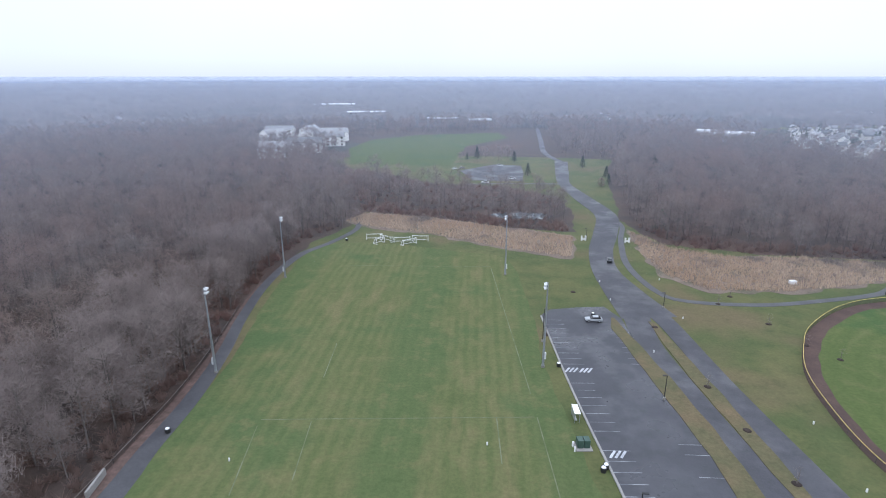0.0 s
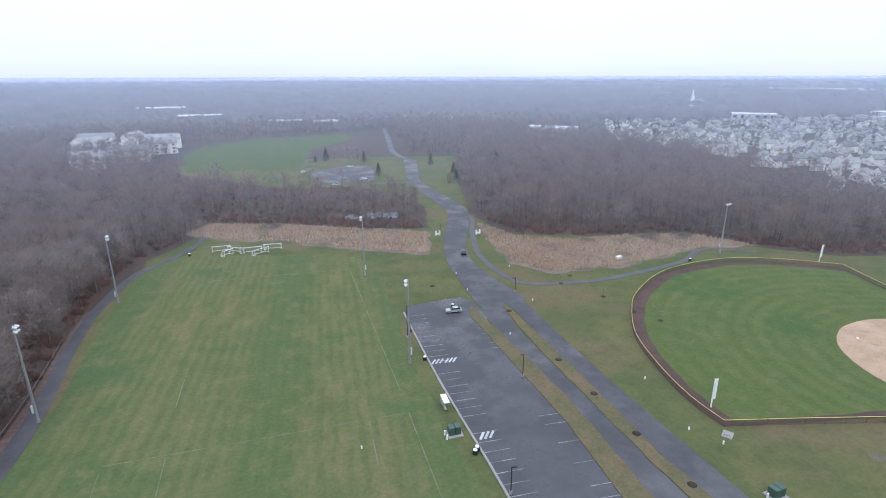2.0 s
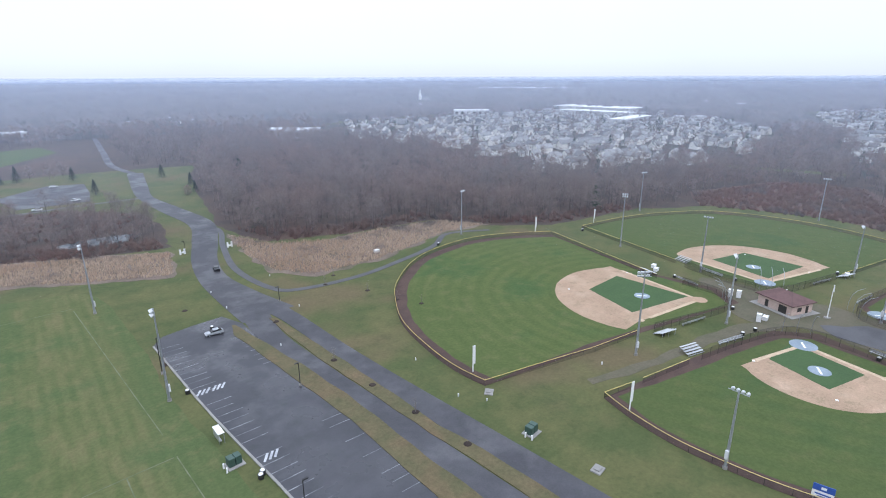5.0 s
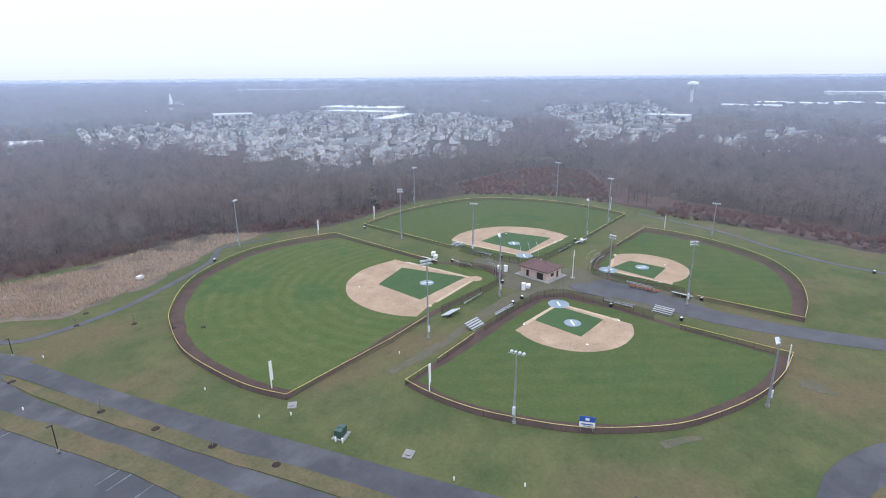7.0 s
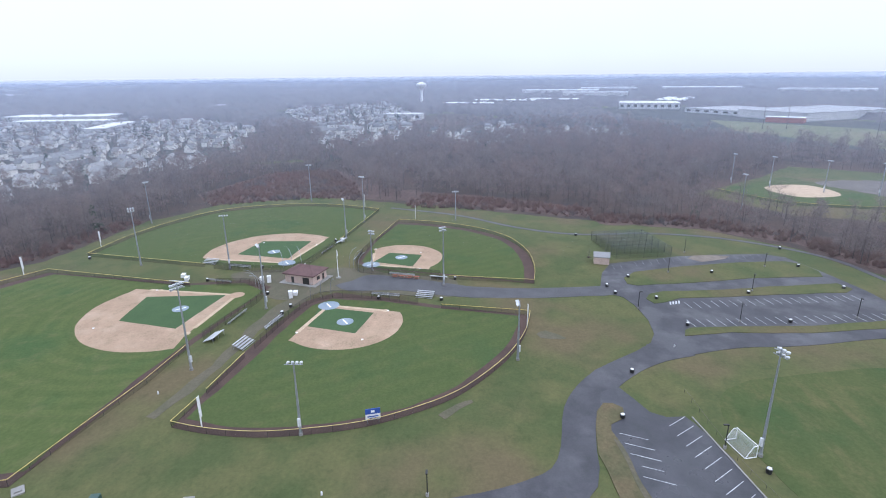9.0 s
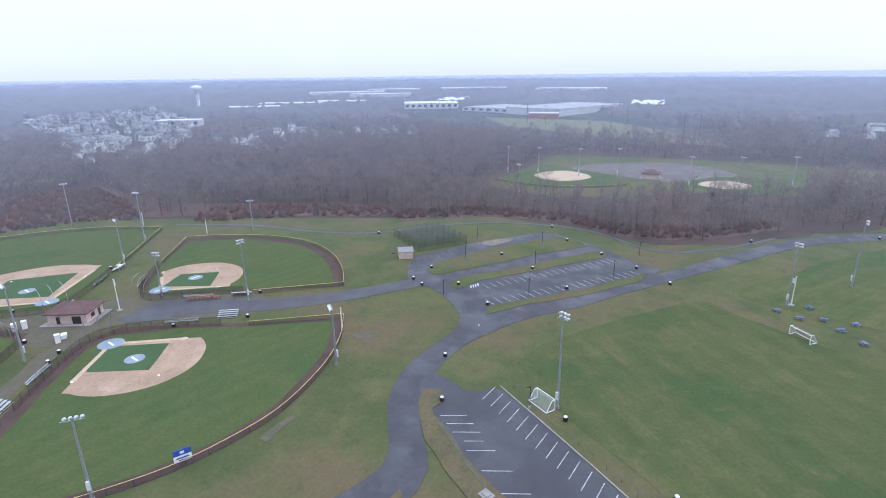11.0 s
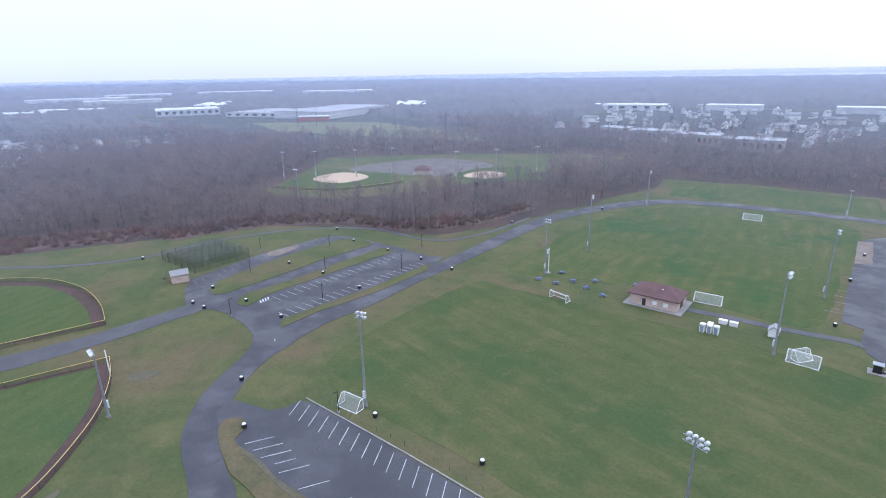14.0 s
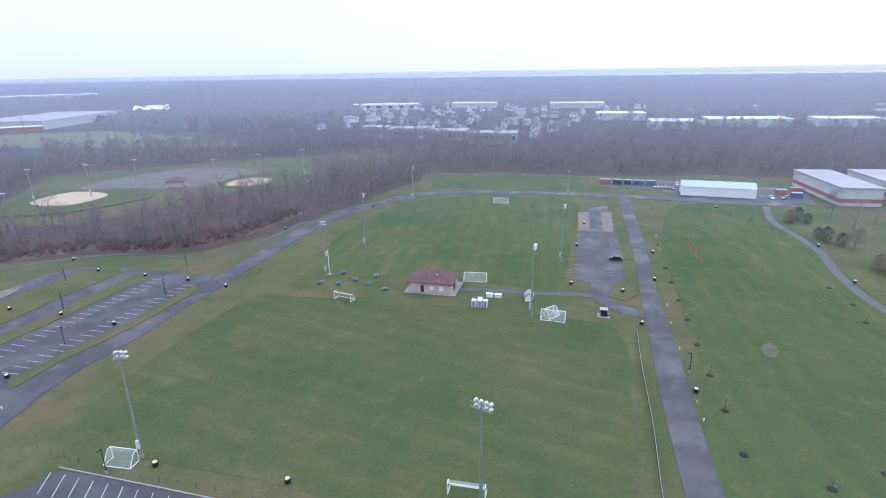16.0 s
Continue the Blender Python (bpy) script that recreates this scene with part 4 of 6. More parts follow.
tops[edge, 2] = 0.3
tops[:na, 2] = 0.3
tagged(new("distant_canopy", mesh_np("distant_canopy", tops, quads, [M["canopy"]])), "far hazy bare woods to the horizon", "woods", kind="stuff")

ring_spots = []
for k in range(9500):
    a, r = radians(rng.uniform(-222, 62)), math.sqrt(rng.uniform(455**2, 770**2))
    p = (-math.sin(a) * r, math.cos(a) * r)
    if not any(inside(*p, o) for o in OPEN + list(WOODS.values()) + [FAR_BALL]):
        ring_spots.append(p)
v, f, m = scatter(ring_spots, FAR_KINDS, rng, 0.7, 1.1)
tagged(new("outer_bare_woods", mesh_np("outer_bare_woods", v, f, [M["bark"], M["woods"]], m)), "grey-brown bare woods between the estates", "woods", kind="stuff")
ring_floor = [(-455 * math.sin(radians(a)), 455 * math.cos(radians(a))) for a in range(-222, 63, 4)] + [(-800 * math.sin(radians(a)), 800 * math.cos(radians(a))) for a in range(62, -223, -4)]
slab("woodland_floor", ring_floor, 0.006, M["litter"], "brown leaf litter under far woods", "woodland floor", smooth=False)
for k, poly in enumerate(OPEN[:6] + OPEN[7:]):
    slab("clearing", poly, 0.036 + 0.004 * k, M["yards"], "grey-brown yards and streets between far houses", "estate ground", smooth=False, wobble=3)

# ---------------------------------------------------------------- added shells that imitate haze, thickening with distance


def haze_shell_material(share, fade):
    m, nt, bsdf = nodes_of("haze_shell")
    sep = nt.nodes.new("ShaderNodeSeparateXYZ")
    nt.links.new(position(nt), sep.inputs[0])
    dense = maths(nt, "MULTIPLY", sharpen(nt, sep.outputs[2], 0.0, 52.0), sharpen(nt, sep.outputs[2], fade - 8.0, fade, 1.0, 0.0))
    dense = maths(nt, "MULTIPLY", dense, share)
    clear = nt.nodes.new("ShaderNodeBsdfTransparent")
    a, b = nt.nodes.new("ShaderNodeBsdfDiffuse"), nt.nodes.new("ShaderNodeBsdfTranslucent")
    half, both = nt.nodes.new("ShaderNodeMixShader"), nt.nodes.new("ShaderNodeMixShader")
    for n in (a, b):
        # haze tint put into the shell's colour
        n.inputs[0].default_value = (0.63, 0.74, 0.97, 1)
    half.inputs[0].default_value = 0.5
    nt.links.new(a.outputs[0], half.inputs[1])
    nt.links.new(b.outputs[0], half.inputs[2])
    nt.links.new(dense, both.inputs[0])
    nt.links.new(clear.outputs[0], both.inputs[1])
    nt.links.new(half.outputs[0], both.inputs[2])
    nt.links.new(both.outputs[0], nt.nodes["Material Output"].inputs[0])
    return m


# see-through rings added round the camera; each veils what lies beyond like haze
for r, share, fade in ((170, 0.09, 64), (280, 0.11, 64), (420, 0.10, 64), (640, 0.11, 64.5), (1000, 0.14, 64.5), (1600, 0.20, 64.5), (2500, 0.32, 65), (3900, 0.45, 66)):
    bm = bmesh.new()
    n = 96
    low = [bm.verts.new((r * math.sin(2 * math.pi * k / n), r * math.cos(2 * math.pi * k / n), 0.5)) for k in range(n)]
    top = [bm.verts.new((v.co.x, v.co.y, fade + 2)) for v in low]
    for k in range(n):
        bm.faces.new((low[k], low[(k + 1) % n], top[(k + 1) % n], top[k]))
    tagged(part("mist", bm, haze_shell_material(share, fade)), "thin see-through pale blue shell that stands in for distance haze", "mist", kind="backdrop")

# ---------------------------------------------------------------- houses
M["siding"] = varied("pale_siding", (0.90, 0.89, 0.87), (0.78, 0.75, 0.71), 0.8)
M["shingle"] = varied("grey_shingles", (0.07, 0.07, 0.074), (0.28, 0.275, 0.28), 0.3)
M["brick"] = varied("buff_block", (0.42, 0.31, 0.24), (0.46, 0.34, 0.27), 0.9)
M["metal_roof"] = varied("pale_metal_roof", (0.62, 0.63, 0.64), (0.72, 0.72, 0.72), 0.5)


def gable(bm_wall, bm_roof, w, d, h, rise, over=0.4, at=(0, 0, 0)):
    """Walls with gable ends and two roof slopes with thickness, ridge along x."""
    x, y, z = at
    v = [bm_wall.verts.new((x + a * w / 2, y + b * d / 2, z + c)) for c in (0, h) for a, b in ((-1, -1), (1, -1), (1, 1), (-1, 1))]
    e = [bm_wall.verts.new((x + a * w / 2, y, z + h + rise)) for a in (-1, 1)]
    for f in ((0, 1, 5, 4), (2, 3, 7, 6)):
        bm_wall.faces.new([v[k] for k in f])
    bm_wall.faces.new((v[1], v[2], v[6], e[1], v[5]))
    bm_wall.faces.new((v[3], v[0], v[4], e[0], v[7]))
    k = rise / (d / 2)
    for s in (-1, 1):
        lo, hi = (s * (d / 2 + over), h - over * k), (0, h + rise)
        r = []
        for lift in (0.03, 0.25):
            for px in (-w / 2 - over, w / 2 + over):
                for py, pz in (lo, hi):
                    r.append(bm_roof.verts.new((x + px, y + py, z + pz + lift)))
        for f in ((0, 1, 3, 2), (4, 6, 7, 5), (0, 4, 5, 1), (2, 3, 7, 6), (0, 2, 6, 4), (1, 5, 7, 3)):
            bm_roof.faces.new([r[q] for q in f])


HOUSE_MODELS = []
for w, d, h, rise, wing in ((7.5, 5.6, 4.6, 3.0, 0), (6.5, 5.4, 5.0, 3.0, 2), (8, 5.8, 4.6, 3.0, 2.5), (16, 7, 5.4, 3.0, 0)):
    bw, br = bmesh.new(), bmesh.new()
    gable(bw, br, w, d, h, rise)
    if wing:
        gable(bw, br, wing + 3, d * 0.7, h * 0.6, 1.8, at=(w / 2, d * 0.25, 0))
    bmesh.ops.recalc_face_normals(br, faces=br.faces)
    pair = []
    for nm, b, m in (("wall", bw, "siding"), ("roof", br, "shingle")):
        me = bpy.data.meshes.new(nm)
        b.to_mesh(me)
        b.free()
        me.materials.append(M[m])
        pair.append(me)
    HOUSE_MODELS.append(pair)

TOWNS = [
    ([(286, 245), (322, 394), (300, 538), (381, 700), (820, 680), (800, 380), (674, 253), (560, 212), (420, 190)], 15.5, 0.62),
    ([(440, 105), (600, 60), (900, 70), (1360, 171), (1091, 345), (720, 190)], 22, 0.75),
    ([(130, -475), (290, -465), (400, -560), (240, -740), (70, -740)], 32, 0.55),
    ([(-110, 740), (120, 730), (330, 760), (250, 950), (-100, 900)], 45, 0.5),
    ([(-470, 620), (-330, 640), (-400, 820), (-620, 800)], 34, 0.6),
    ([(860, 500), (1300, 300), (1500, 700), (1000, 900)], 60, 0.5),
    ([(300, -560), (560, -620), (560, -900), (240, -900)], 55, 0.5),
    ([(300, 780), (700, 780), (800, 1100), (300, 1100)], 60, 0.5),
    ([(60, -570), (420, -570), (520, -1000), (20, -1000)], 40, 0.6),
    ([(485, -20), (640, -90), (755, -60), (620, 38)], 24, 0.7),
    ([(595, -88), (605, -209), (665, -198), (655, -92)], 22, 0.7),
    ([(-300, -740), (0, -760), (60, -1000), (-300, -1000)], 40, 0.45),
]
houses = []
for poly, gap, share in TOWNS:
    for p in fill(poly, gap, rng):
        if rng.random() < share:
            houses.append(p)
houses.sort(key=lambda p: math.hypot(*p))
for p in houses[:290]:
    street = 40 * noise.noise((p[0] * 0.006, p[1] * 0.006, 0.0)) + rng.choice((0, 90, 0, 90, 180))
    ob = thing("house", (*p, 0), "pale-sided gabled house in a distant housing estate", "house", "houses of the estate", street)
    wall, roof = HOUSE_MODELS[rng.choice((0, 0, 0, 1, 1, 1, 2, 2, 2, 3))]
    piece("wall", wall, ob)
    piece("roof", roof, ob)


def triangles(me):
    me.calc_loop_triangles()
    return np.array([tuple(v.co) for v in me.vertices], np.float32), np.array([tuple(t.vertices) for t in me.loop_triangles], np.int32)


FAR_HOUSES = []
for wall, roof in HOUSE_MODELS:
    (va, fa), (vb, fb) = triangles(wall), triangles(roof)
    FAR_HOUSES.append((np.concatenate([va, vb]), np.concatenate([fa, fb + len(va)]), np.array([0] * len(fa) + [1] * len(fb), np.int32)))
M["siding_far"] = varied("far_siding", (0.88, 0.87, 0.85), (0.60, 0.57, 0.53), 0.8, island=True)
M["shingle_far"] = varied("far_shingles", (0.07, 0.07, 0.074), (0.32, 0.315, 0.32), 0.3, island=True)
v, f, m = scatter(houses[290:3200], FAR_HOUSES, rng, 0.9, 1.1)
tagged(new("distant_houses", mesh_np("distant_houses", v, f, [M["siding_far"], M["shingle_far"]], m)), "pale gabled houses of far housing estates", "houses", kind="stuff")

# ---------------------------------------------------------------- car parks: lines, kerbs
def line_mesh(length, width=0.12, key="paint_worn"):
    bm = bmesh.new()
    put_box(bm, (length, width, 0.012))
    me = bpy.data.meshes.new("stall_line")
    bm.to_mesh(me)
    bm.free()
    me.materials.append(M[key])
    return me


LINE5, LINE4, LINE_NEW = line_mesh(5.0, 0.14), line_mesh(4.4, 0.13), line_mesh(5.2, 0.14, "paint")
LINE4_NEW = line_mesh(4.4, 0.15, "paint")
lots = {ob.name: ob for ob in scene.objects if ob.name.startswith("parking_lot")}


def stalls(lot, start, end, count, turn, me, top, rng, skip=0.0):
    """A row of stall lines whose middles run from start to end; worn ones are missing or short."""
    for k in range(count):
        t = k / max(1, count - 1)
        if rng.random() < skip:
            continue
        x, y = start[0] + (end[0] - start[0]) * t, start[1] + (end[1] - start[1]) * t
        s = 1.0 if rng.random() > skip else rng.uniform(0.35, 0.8)
        piece("stall_line", me, lots[lot], pose(x, y, top, 0, 0, turn) @ Matrix.Diagonal((s, 1, 1, 1)))


rng = random.Random(3)
stalls("parking_lot_1", (22.0, 137), (23.8, 110.5), 11, 2, LINE5, 0.071, rng)
stalls("parking_lot_1", (24.3, 105), (27.5, 66), 15, 2, LINE5, 0.071, rng, 0.12)
stalls("parking_lot_1", (27.6, 63), (31, 12), 19, 2, LINE5, 0.071, rng, 0.15)
stalls("parking_lot_1", (39.0, 133), (39.2, 114), 8, 0, LINE4, 0.071, rng, 0.35)
stalls("parking_lot_1", (39.8, 88), (42.5, 40), 18, 0, LINE4, 0.071, rng, 0.3)
stalls("parking_lot_2", (178, -54), (187, -80), 10, -6, LINE4, 0.067, rng, 0.1)
stalls("parking_lot_2", (187.3, -83), (189.2, -110), 10, -6, LINE4, 0.067, rng, 0.1)
stalls("parking_lot_2", (145.5, -66.5), (150.8, -118), 20, 8, LINE4_NEW, 0.067, rng)
stalls("parking_lot_2", (133.4, -62.5), (137.6, -117.5), 21, 10, LINE4_NEW, 0.067, rng)
stalls("parking_lot_3", (90, -42.2), (45.9, -48.4), 16, 126, LINE_NEW, 0.079, rng)
stalls("parking_lot_3", (43, -48.7), (13, -51.7), 11, 126, LINE_NEW, 0.079, rng)
stalls("parking_lot_3", (85.3, -32.4), (22, -36.8), 23, 68, LINE_NEW, 0.079, rng, 0.12)
stalls("parking_lot_4", (25.5, -170), (28, -215), 17, 8, LINE4, 0.071, rng, 0.3)
stalls("parking_lot_4", (11.2, -172), (16.2, -215), 17, 8, LINE4, 0.071, rng, 0.3)


def hatch(lot, at, turn, n, top):
    """White diagonal bars of a no-parking bay."""
    bm = bmesh.new()
    for k in range(n):
        put_box(bm, (2.3, 0.45, 0.012), (k * 0.95, 0, 0), 55)
    ob = part("hatched_bay", bm, M["paint"], lots[lot])
    ob.matrix_basis = pose(*at, top, 0, 0, turn)


hatch("parking_lot_1", (21.8, 110.5), 2, 3, 0.072)
hatch("parking_lot_1", (25.0, 110.5), 2, 3, 0.072)
hatch("parking_lot_1", (25.2, 81.7), 2, 3, 0.072)
hatch("parking_lot_2", (146.8, -62.0), -75, 4, 0.068)
ribbon("kerb", [(19, 139.5), (21, 108), (22.8, 88), (25, 66), (27.4, 25), (29, 6)], 0.42, 0.24, M["concrete"], "pale concrete kerb along a car park", "kerb", step=6)
ribbon("kerb", [(91.4, -45.6), (63, -49.4), (40, -51.9), (12, -55.2)], 0.25, 0.2, M["concrete"], "pale concrete kerb along a car park", "kerb", step=6)

# worn ground
M["mud"] = surface("bare_mud", (0.125, 0.108, 0.074), (0.10, 0.095, 0.06), 0.2, 1.5, 0.8)
M["rust_ground"] = surface("russet_ground", (0.118, 0.078, 0.068), (0.145, 0.098, 0.084), 0.08, 0.8, fine_dark=0.6, clumps=0.2)
ribbon("worn_track", [(90, 61), (103, 58), (117, 55.5), (138, 52.5), (156, 46)], [2.5, 2.5, 3, 4.5, 6], 0.032, M["mud"], "worn muddy track between two ball fields", "worn ground", wobble=1.2)
slab("worn_ground", [(154, 62), (166, 74), (173, 78), (176, 62), (172, 56), (178, 40), (172, 22), (168, 2), (152, 2), (154, 20), (156, 40), (150, 52)], 0.028, M["mud"], "worn bare ground round the clubhouse", "worn ground", wobble=1.5)
for pts, key, label in (
    ([(-26, -131), (-29, -131), (-30, -137), (-27, -138)], "mud", "grey mud patch in a playing field"),
    ([(126.8, -20.1), (128.8, -22.8), (126.2, -26.1), (124.3, -27.2), (124, -23.5), (124.6, -20.8)], "mud", "pale muddy patch on the lawn"),
    ([(91.6, 3.5), (95.5, 0.1), (97, -2.8), (95.8, -3.1), (93.6, -0.4), (90.3, 2.3)], "mud", "muddy wet patch along the outfield fence"),
    ([(84, -28.4), (70, -29.6), (58, -30.6), (58, -31), (72, -30.3), (84, -29.2)], "mud", "bare worn strip along a grass island"),
):
    slab("worn_ground", pts, 0.19 if pts[0] == (84, -28.4) else 0.04, M[key], label, "worn ground", wobble=1.0, step=1.5)
slab("russet_bank", [(276, 130), (294, 80), (285, 34), (276, 9), (260, -28), (246, -60), (264, -66), (292, -20), (318, 40), (388, 88), (374, 132), (302, 150)], 0.045, M["rust_ground"], "russet scrub ground before the woods", "scrub ground", wobble=3, smooth=False)
slab("russet_bank", [(236, -62), (226, -104), (204, -132), (182, -137), (166, -150), (158, -172), (158, -212), (164, -212), (166, -176), (186, -146), (208, -140), (236, -106), (248, -62)], 0.045, M["rust_ground"], "russet scrub ground before the woods", "scrub ground", wobble=3, smooth=False)

# ---------------------------------------------------------------- field markings
def marking(pts, width=0.14):
    ribbon("field_line", pts, width, 0.045, M["chalk"], "faint painted line on a soccer field", "field line", depth=0.02, step=20)


for pts in ([(-41, 88), (12.5, 92)], [(5, 91.5), (5.5, 78)], [(13, 92), (15, 62)], [(-31, 88), (-29.5, 72)], [(-41, 86), (-38.5, 68)], [(-34, 120), (-33, 104)], [(6, 178), (12.5, 100)], [(-44, 178), (6, 180)]):
    marking(pts, 0.2)

# ---------------------------------------------------------------- bases and backstop hoops
for home, left, right, reach in (((153, 68.5), (125, 71.5), (158, 103), 27.4), ((145, 38), (123, 43.5), (140.5, 16.5), 18.3), ((183, 62), (187.5, 93), (216, 54), 22.5), ((181, 31), (199, 32), (176, 10), 18.3)):
    h, l, r = (Vector((*q, 0)) for q in (home, left, right))
    u, w = (l - h).normalized() * reach, (r - h).normalized() * reach
    for q in (h + u, h + w, h + u + w):
        bm = bmesh.new()
        put_box(bm, (0.55, 0.55, 0.12), (0, 0, 0), 30)
        bmesh.ops.bevel(bm, geom=list(bm.edges), offset=0.03, segments=1, affect="EDGES")
        ob = part("base", bm, M["white"])
        ob.matrix_basis = pose(q.x, q.y, 0.06)
        tagged(ob, "white rubber base on the infield dirt", "base", "bases")
    for q in (h + u * 0.96, h + w * 0.96):
        disc("base_patch", q, 0.9, 0.072, M["clay"], "pale raked clay round a base", "base patch", 0.8)
    away = (h - (h + u + w) * 0.5 - h * 0.5).normalized()
    side = Vector((-away.y, away.x, 0))
    hoop = thing("backstop_hoop", (h.x, h.y, 0), "tall dark bent pipes of a backstop behind home plate", "backstop", "backstop hoops")
    for k in (-1, 0, 1):
        bm = bmesh.new()
        foot = away * 7.0 + side * (3.2 * k)
        pts = [foot + Vector((0, 0, z)) - away * lean for z, lean in ((-0.1, 0), (2.5, 0), (4.6, 0.5), (6.0, 1.7), (6.6, 3.4))]
        for p, q in zip(pts, pts[1:]):
            put_rod(bm, p, q, 0.06, sides=6)
        part("pipe", bm, M["galvanised"], hoop)

# ---------------------------------------------------------------- soccer goals
def net_material():
    m, nt, bsdf = nodes_of("white_net")
    bsdf.inputs["Base Color"].default_value = (0.7, 0.72, 0.72, 1)
    clear, both = nt.nodes.new("ShaderNodeBsdfTransparent"), nt.nodes.new("ShaderNodeMixShader")
    both.inputs[0].default_value = 0.2
    nt.links.new(clear.outputs[0], both.inputs[1])
    nt.links.new(bsdf.outputs[0], both.inputs[2])
    nt.links.new(both.outputs[0], nt.nodes["Material Output"].inputs[0])
    return m


M["net"] = net_material()


def soccer_goal(at, turn, w=6.4, h=2.3, d=2.2):
    ob = thing("soccer_goal", (*at, 0.03), "white tubular soccer goal with a pale net", "soccer goal", "soccer goals", turn)
    r = 0.08
    for name, a, b in (("post", (-w / 2, 0, 0), (-w / 2, 0, h)), ("post", (w / 2, 0, 0), (w / 2, 0, h)), ("crossbar", (-w / 2, 0, h), (w / 2, 0, h)), ("ground_bar", (-w / 2, d, 0.05), (w / 2, d, 0.05)), ("side_bar", (-w / 2, 0, 0.05), (-w / 2, d, 0.05)), ("side_bar", (w / 2, 0, 0.05), (w / 2, d, 0.05)), ("stay", (-w / 2, 0.8, h), (-w / 2, d, 0.05)), ("stay", (w / 2, 0.8, h), (w / 2, d, 0.05)), ("top_bar", (-w / 2, 0, h), (-w / 2, 0.8, h)), ("top_bar", (w / 2, 0, h), (w / 2, 0.8, h))):
        bm = bmesh.new()
        put_rod(bm, a, b, r, sides=6)
        part(name, bm, M["white"], ob)
    bm = bmesh.new()
    v = [bm.verts.new(q) for q in ((-w / 2, 0.8, h), (w / 2, 0.8, h), (w / 2, d, 0.05), (-w / 2, d, 0.05), (-w / 2, 0, h), (w / 2, 0, h), (-w / 2, 0, 0.05), (w / 2, 0, 0.05))]
    for f in ((0, 1, 2, 3), (4, 5, 1, 0), (4, 0, 3, 6), (5, 7, 2, 1)):
        bm.faces.new([v[k] for k in f])
    part("net", bm, M["net"], ob)
    return ob


for x, y, turn, w in ((82.4, -51.4, 12, 5.2), (84, -124.5, 175, 6), (52.5, -154, 12, 7.3), (23.5, -134, 5, 6.4), (25, -135.5, 60, 4), (75, -259.5, 10, 7.3), (23.5, -64.5, 190, 6), (-41, 210.5, 12, 6.4), (-36, 208, -35, 6), (-37.5, 205, 50, 4), (-29, 206.5, 8, 6.4), (-25.5, 204, 40, 6), (-22, 209, 0, 6.4)):
    soccer_goal((x, y), turn, w)

# ---------------------------------------------------------------- bins, markers, young trees
def litter_bin(at):
    ob = thing("litter_bin", (*at, 0), "black barrel litter bin with a white domed lid", "litter bin", "litter bins")
    bm = bmesh.new()
    put_rod(bm, (0, 0, -0.05), (0, 0, 0.9), 0.46, 0.54, 12)
    part("barrel", bm, M["black"], ob)
    bm = bmesh.new()
    bmesh.ops.create_uvsphere(bm, u_segments=12, v_segments=6, radius=0.42, matrix=Matrix.Translation((0, 0, 0.88)) @ Matrix.Diagonal((1, 1, 0.6, 1)))
    bmesh.ops.delete(bm, geom=[v for v in bm.verts if v.co.z < 0.86], context="VERTS")
    part("lid", bm, M["white"], ob)
    return ob


BINS = [(-57, 83), (20, 112), (23.2, 78), (22.6, 77.2), (-52, 208), (91, -32), (108, -39), (76, -52), (160, -47), (154, -48), (168, -56), (150, -59), (132, -61), (134, -89), (172, -85), (154, -88), (158, -119), (141, -121), (178, -117), (125, -121)]
BINS += [(198, -122), (217, -49), (149, -182), (133, -231), (33.5, 140.5), (52, -57), (1, -138), (165, 83), (123, 62.8), (153.5, 59), (144, 49), (149, 5), (166.5, 1), (126.8, 161.4), (188, 138), (177.5, 69), (23, -160), (27.5, -200), (29.5, -232), (7.5, -159), (-1, -172), (0.5, -200), (-11, -109), (-58, -190), (-56, -228), (-25, -280), (210, 50), (139, 50), (150, 24)]
for at in BINS:
    litter_bin(at)

M["mulch"] = surface("dark_mulch", (0.05, 0.036, 0.03), (0.036, 0.027, 0.024), 0.8, 4.0, fine_dark=0.6)
sap_v, sap_f, sap_m = tree_arrays(random.Random(4), 3.4, 6, 26, twig_len=0.7, twig_wide=0.02)
SAP_TRUNK, SAP_CROWN = mesh_np("trunk", sap_v, sap_f[sap_m == 0], [M["bark"]]), mesh_np("crown", sap_v, sap_f[sap_m == 1], [M["twig"]])
bm = bmesh.new()
put_rod(bm, (0, 0, -0.1), (0, 0, 0.16), 0.95, 0.6, 14)
MULCH = bpy.data.meshes.new("mulch_ring")
bm.to_mesh(MULCH)
bm.free()
MULCH.materials.append(M["mulch"])
YOUNG = [(48.6, 134, 0), (50.8, 105, 0), (52.2, 90, 0), (53.6, 76, 0), (55.2, 62, 0), (72, 151, 1), (80, 138, 1), (83, 126, 1), (87, 119, 1), (78, 157, 1), (31, 158, 0), (19, 128, 0)]
YOUNG += [(-30, -87, 1), (-18, -91, 1), (-16, -104, 1), (-14, -117, 1), (-12, -131, 1), (-10, -145, 1), (-8, -158, 1), (-6, -172, 1), (-4, -185, 1), (-1, -211, 1), (-39, -94, 1), (-53, -159, 1), (-53, -171, 1), (-50, -183, 1), (189, -48, 1), (10, -140.5, 0), (-30, -268, 1), (-38, -262, 1), (-44, -250, 1), (-18, -275, 1)]
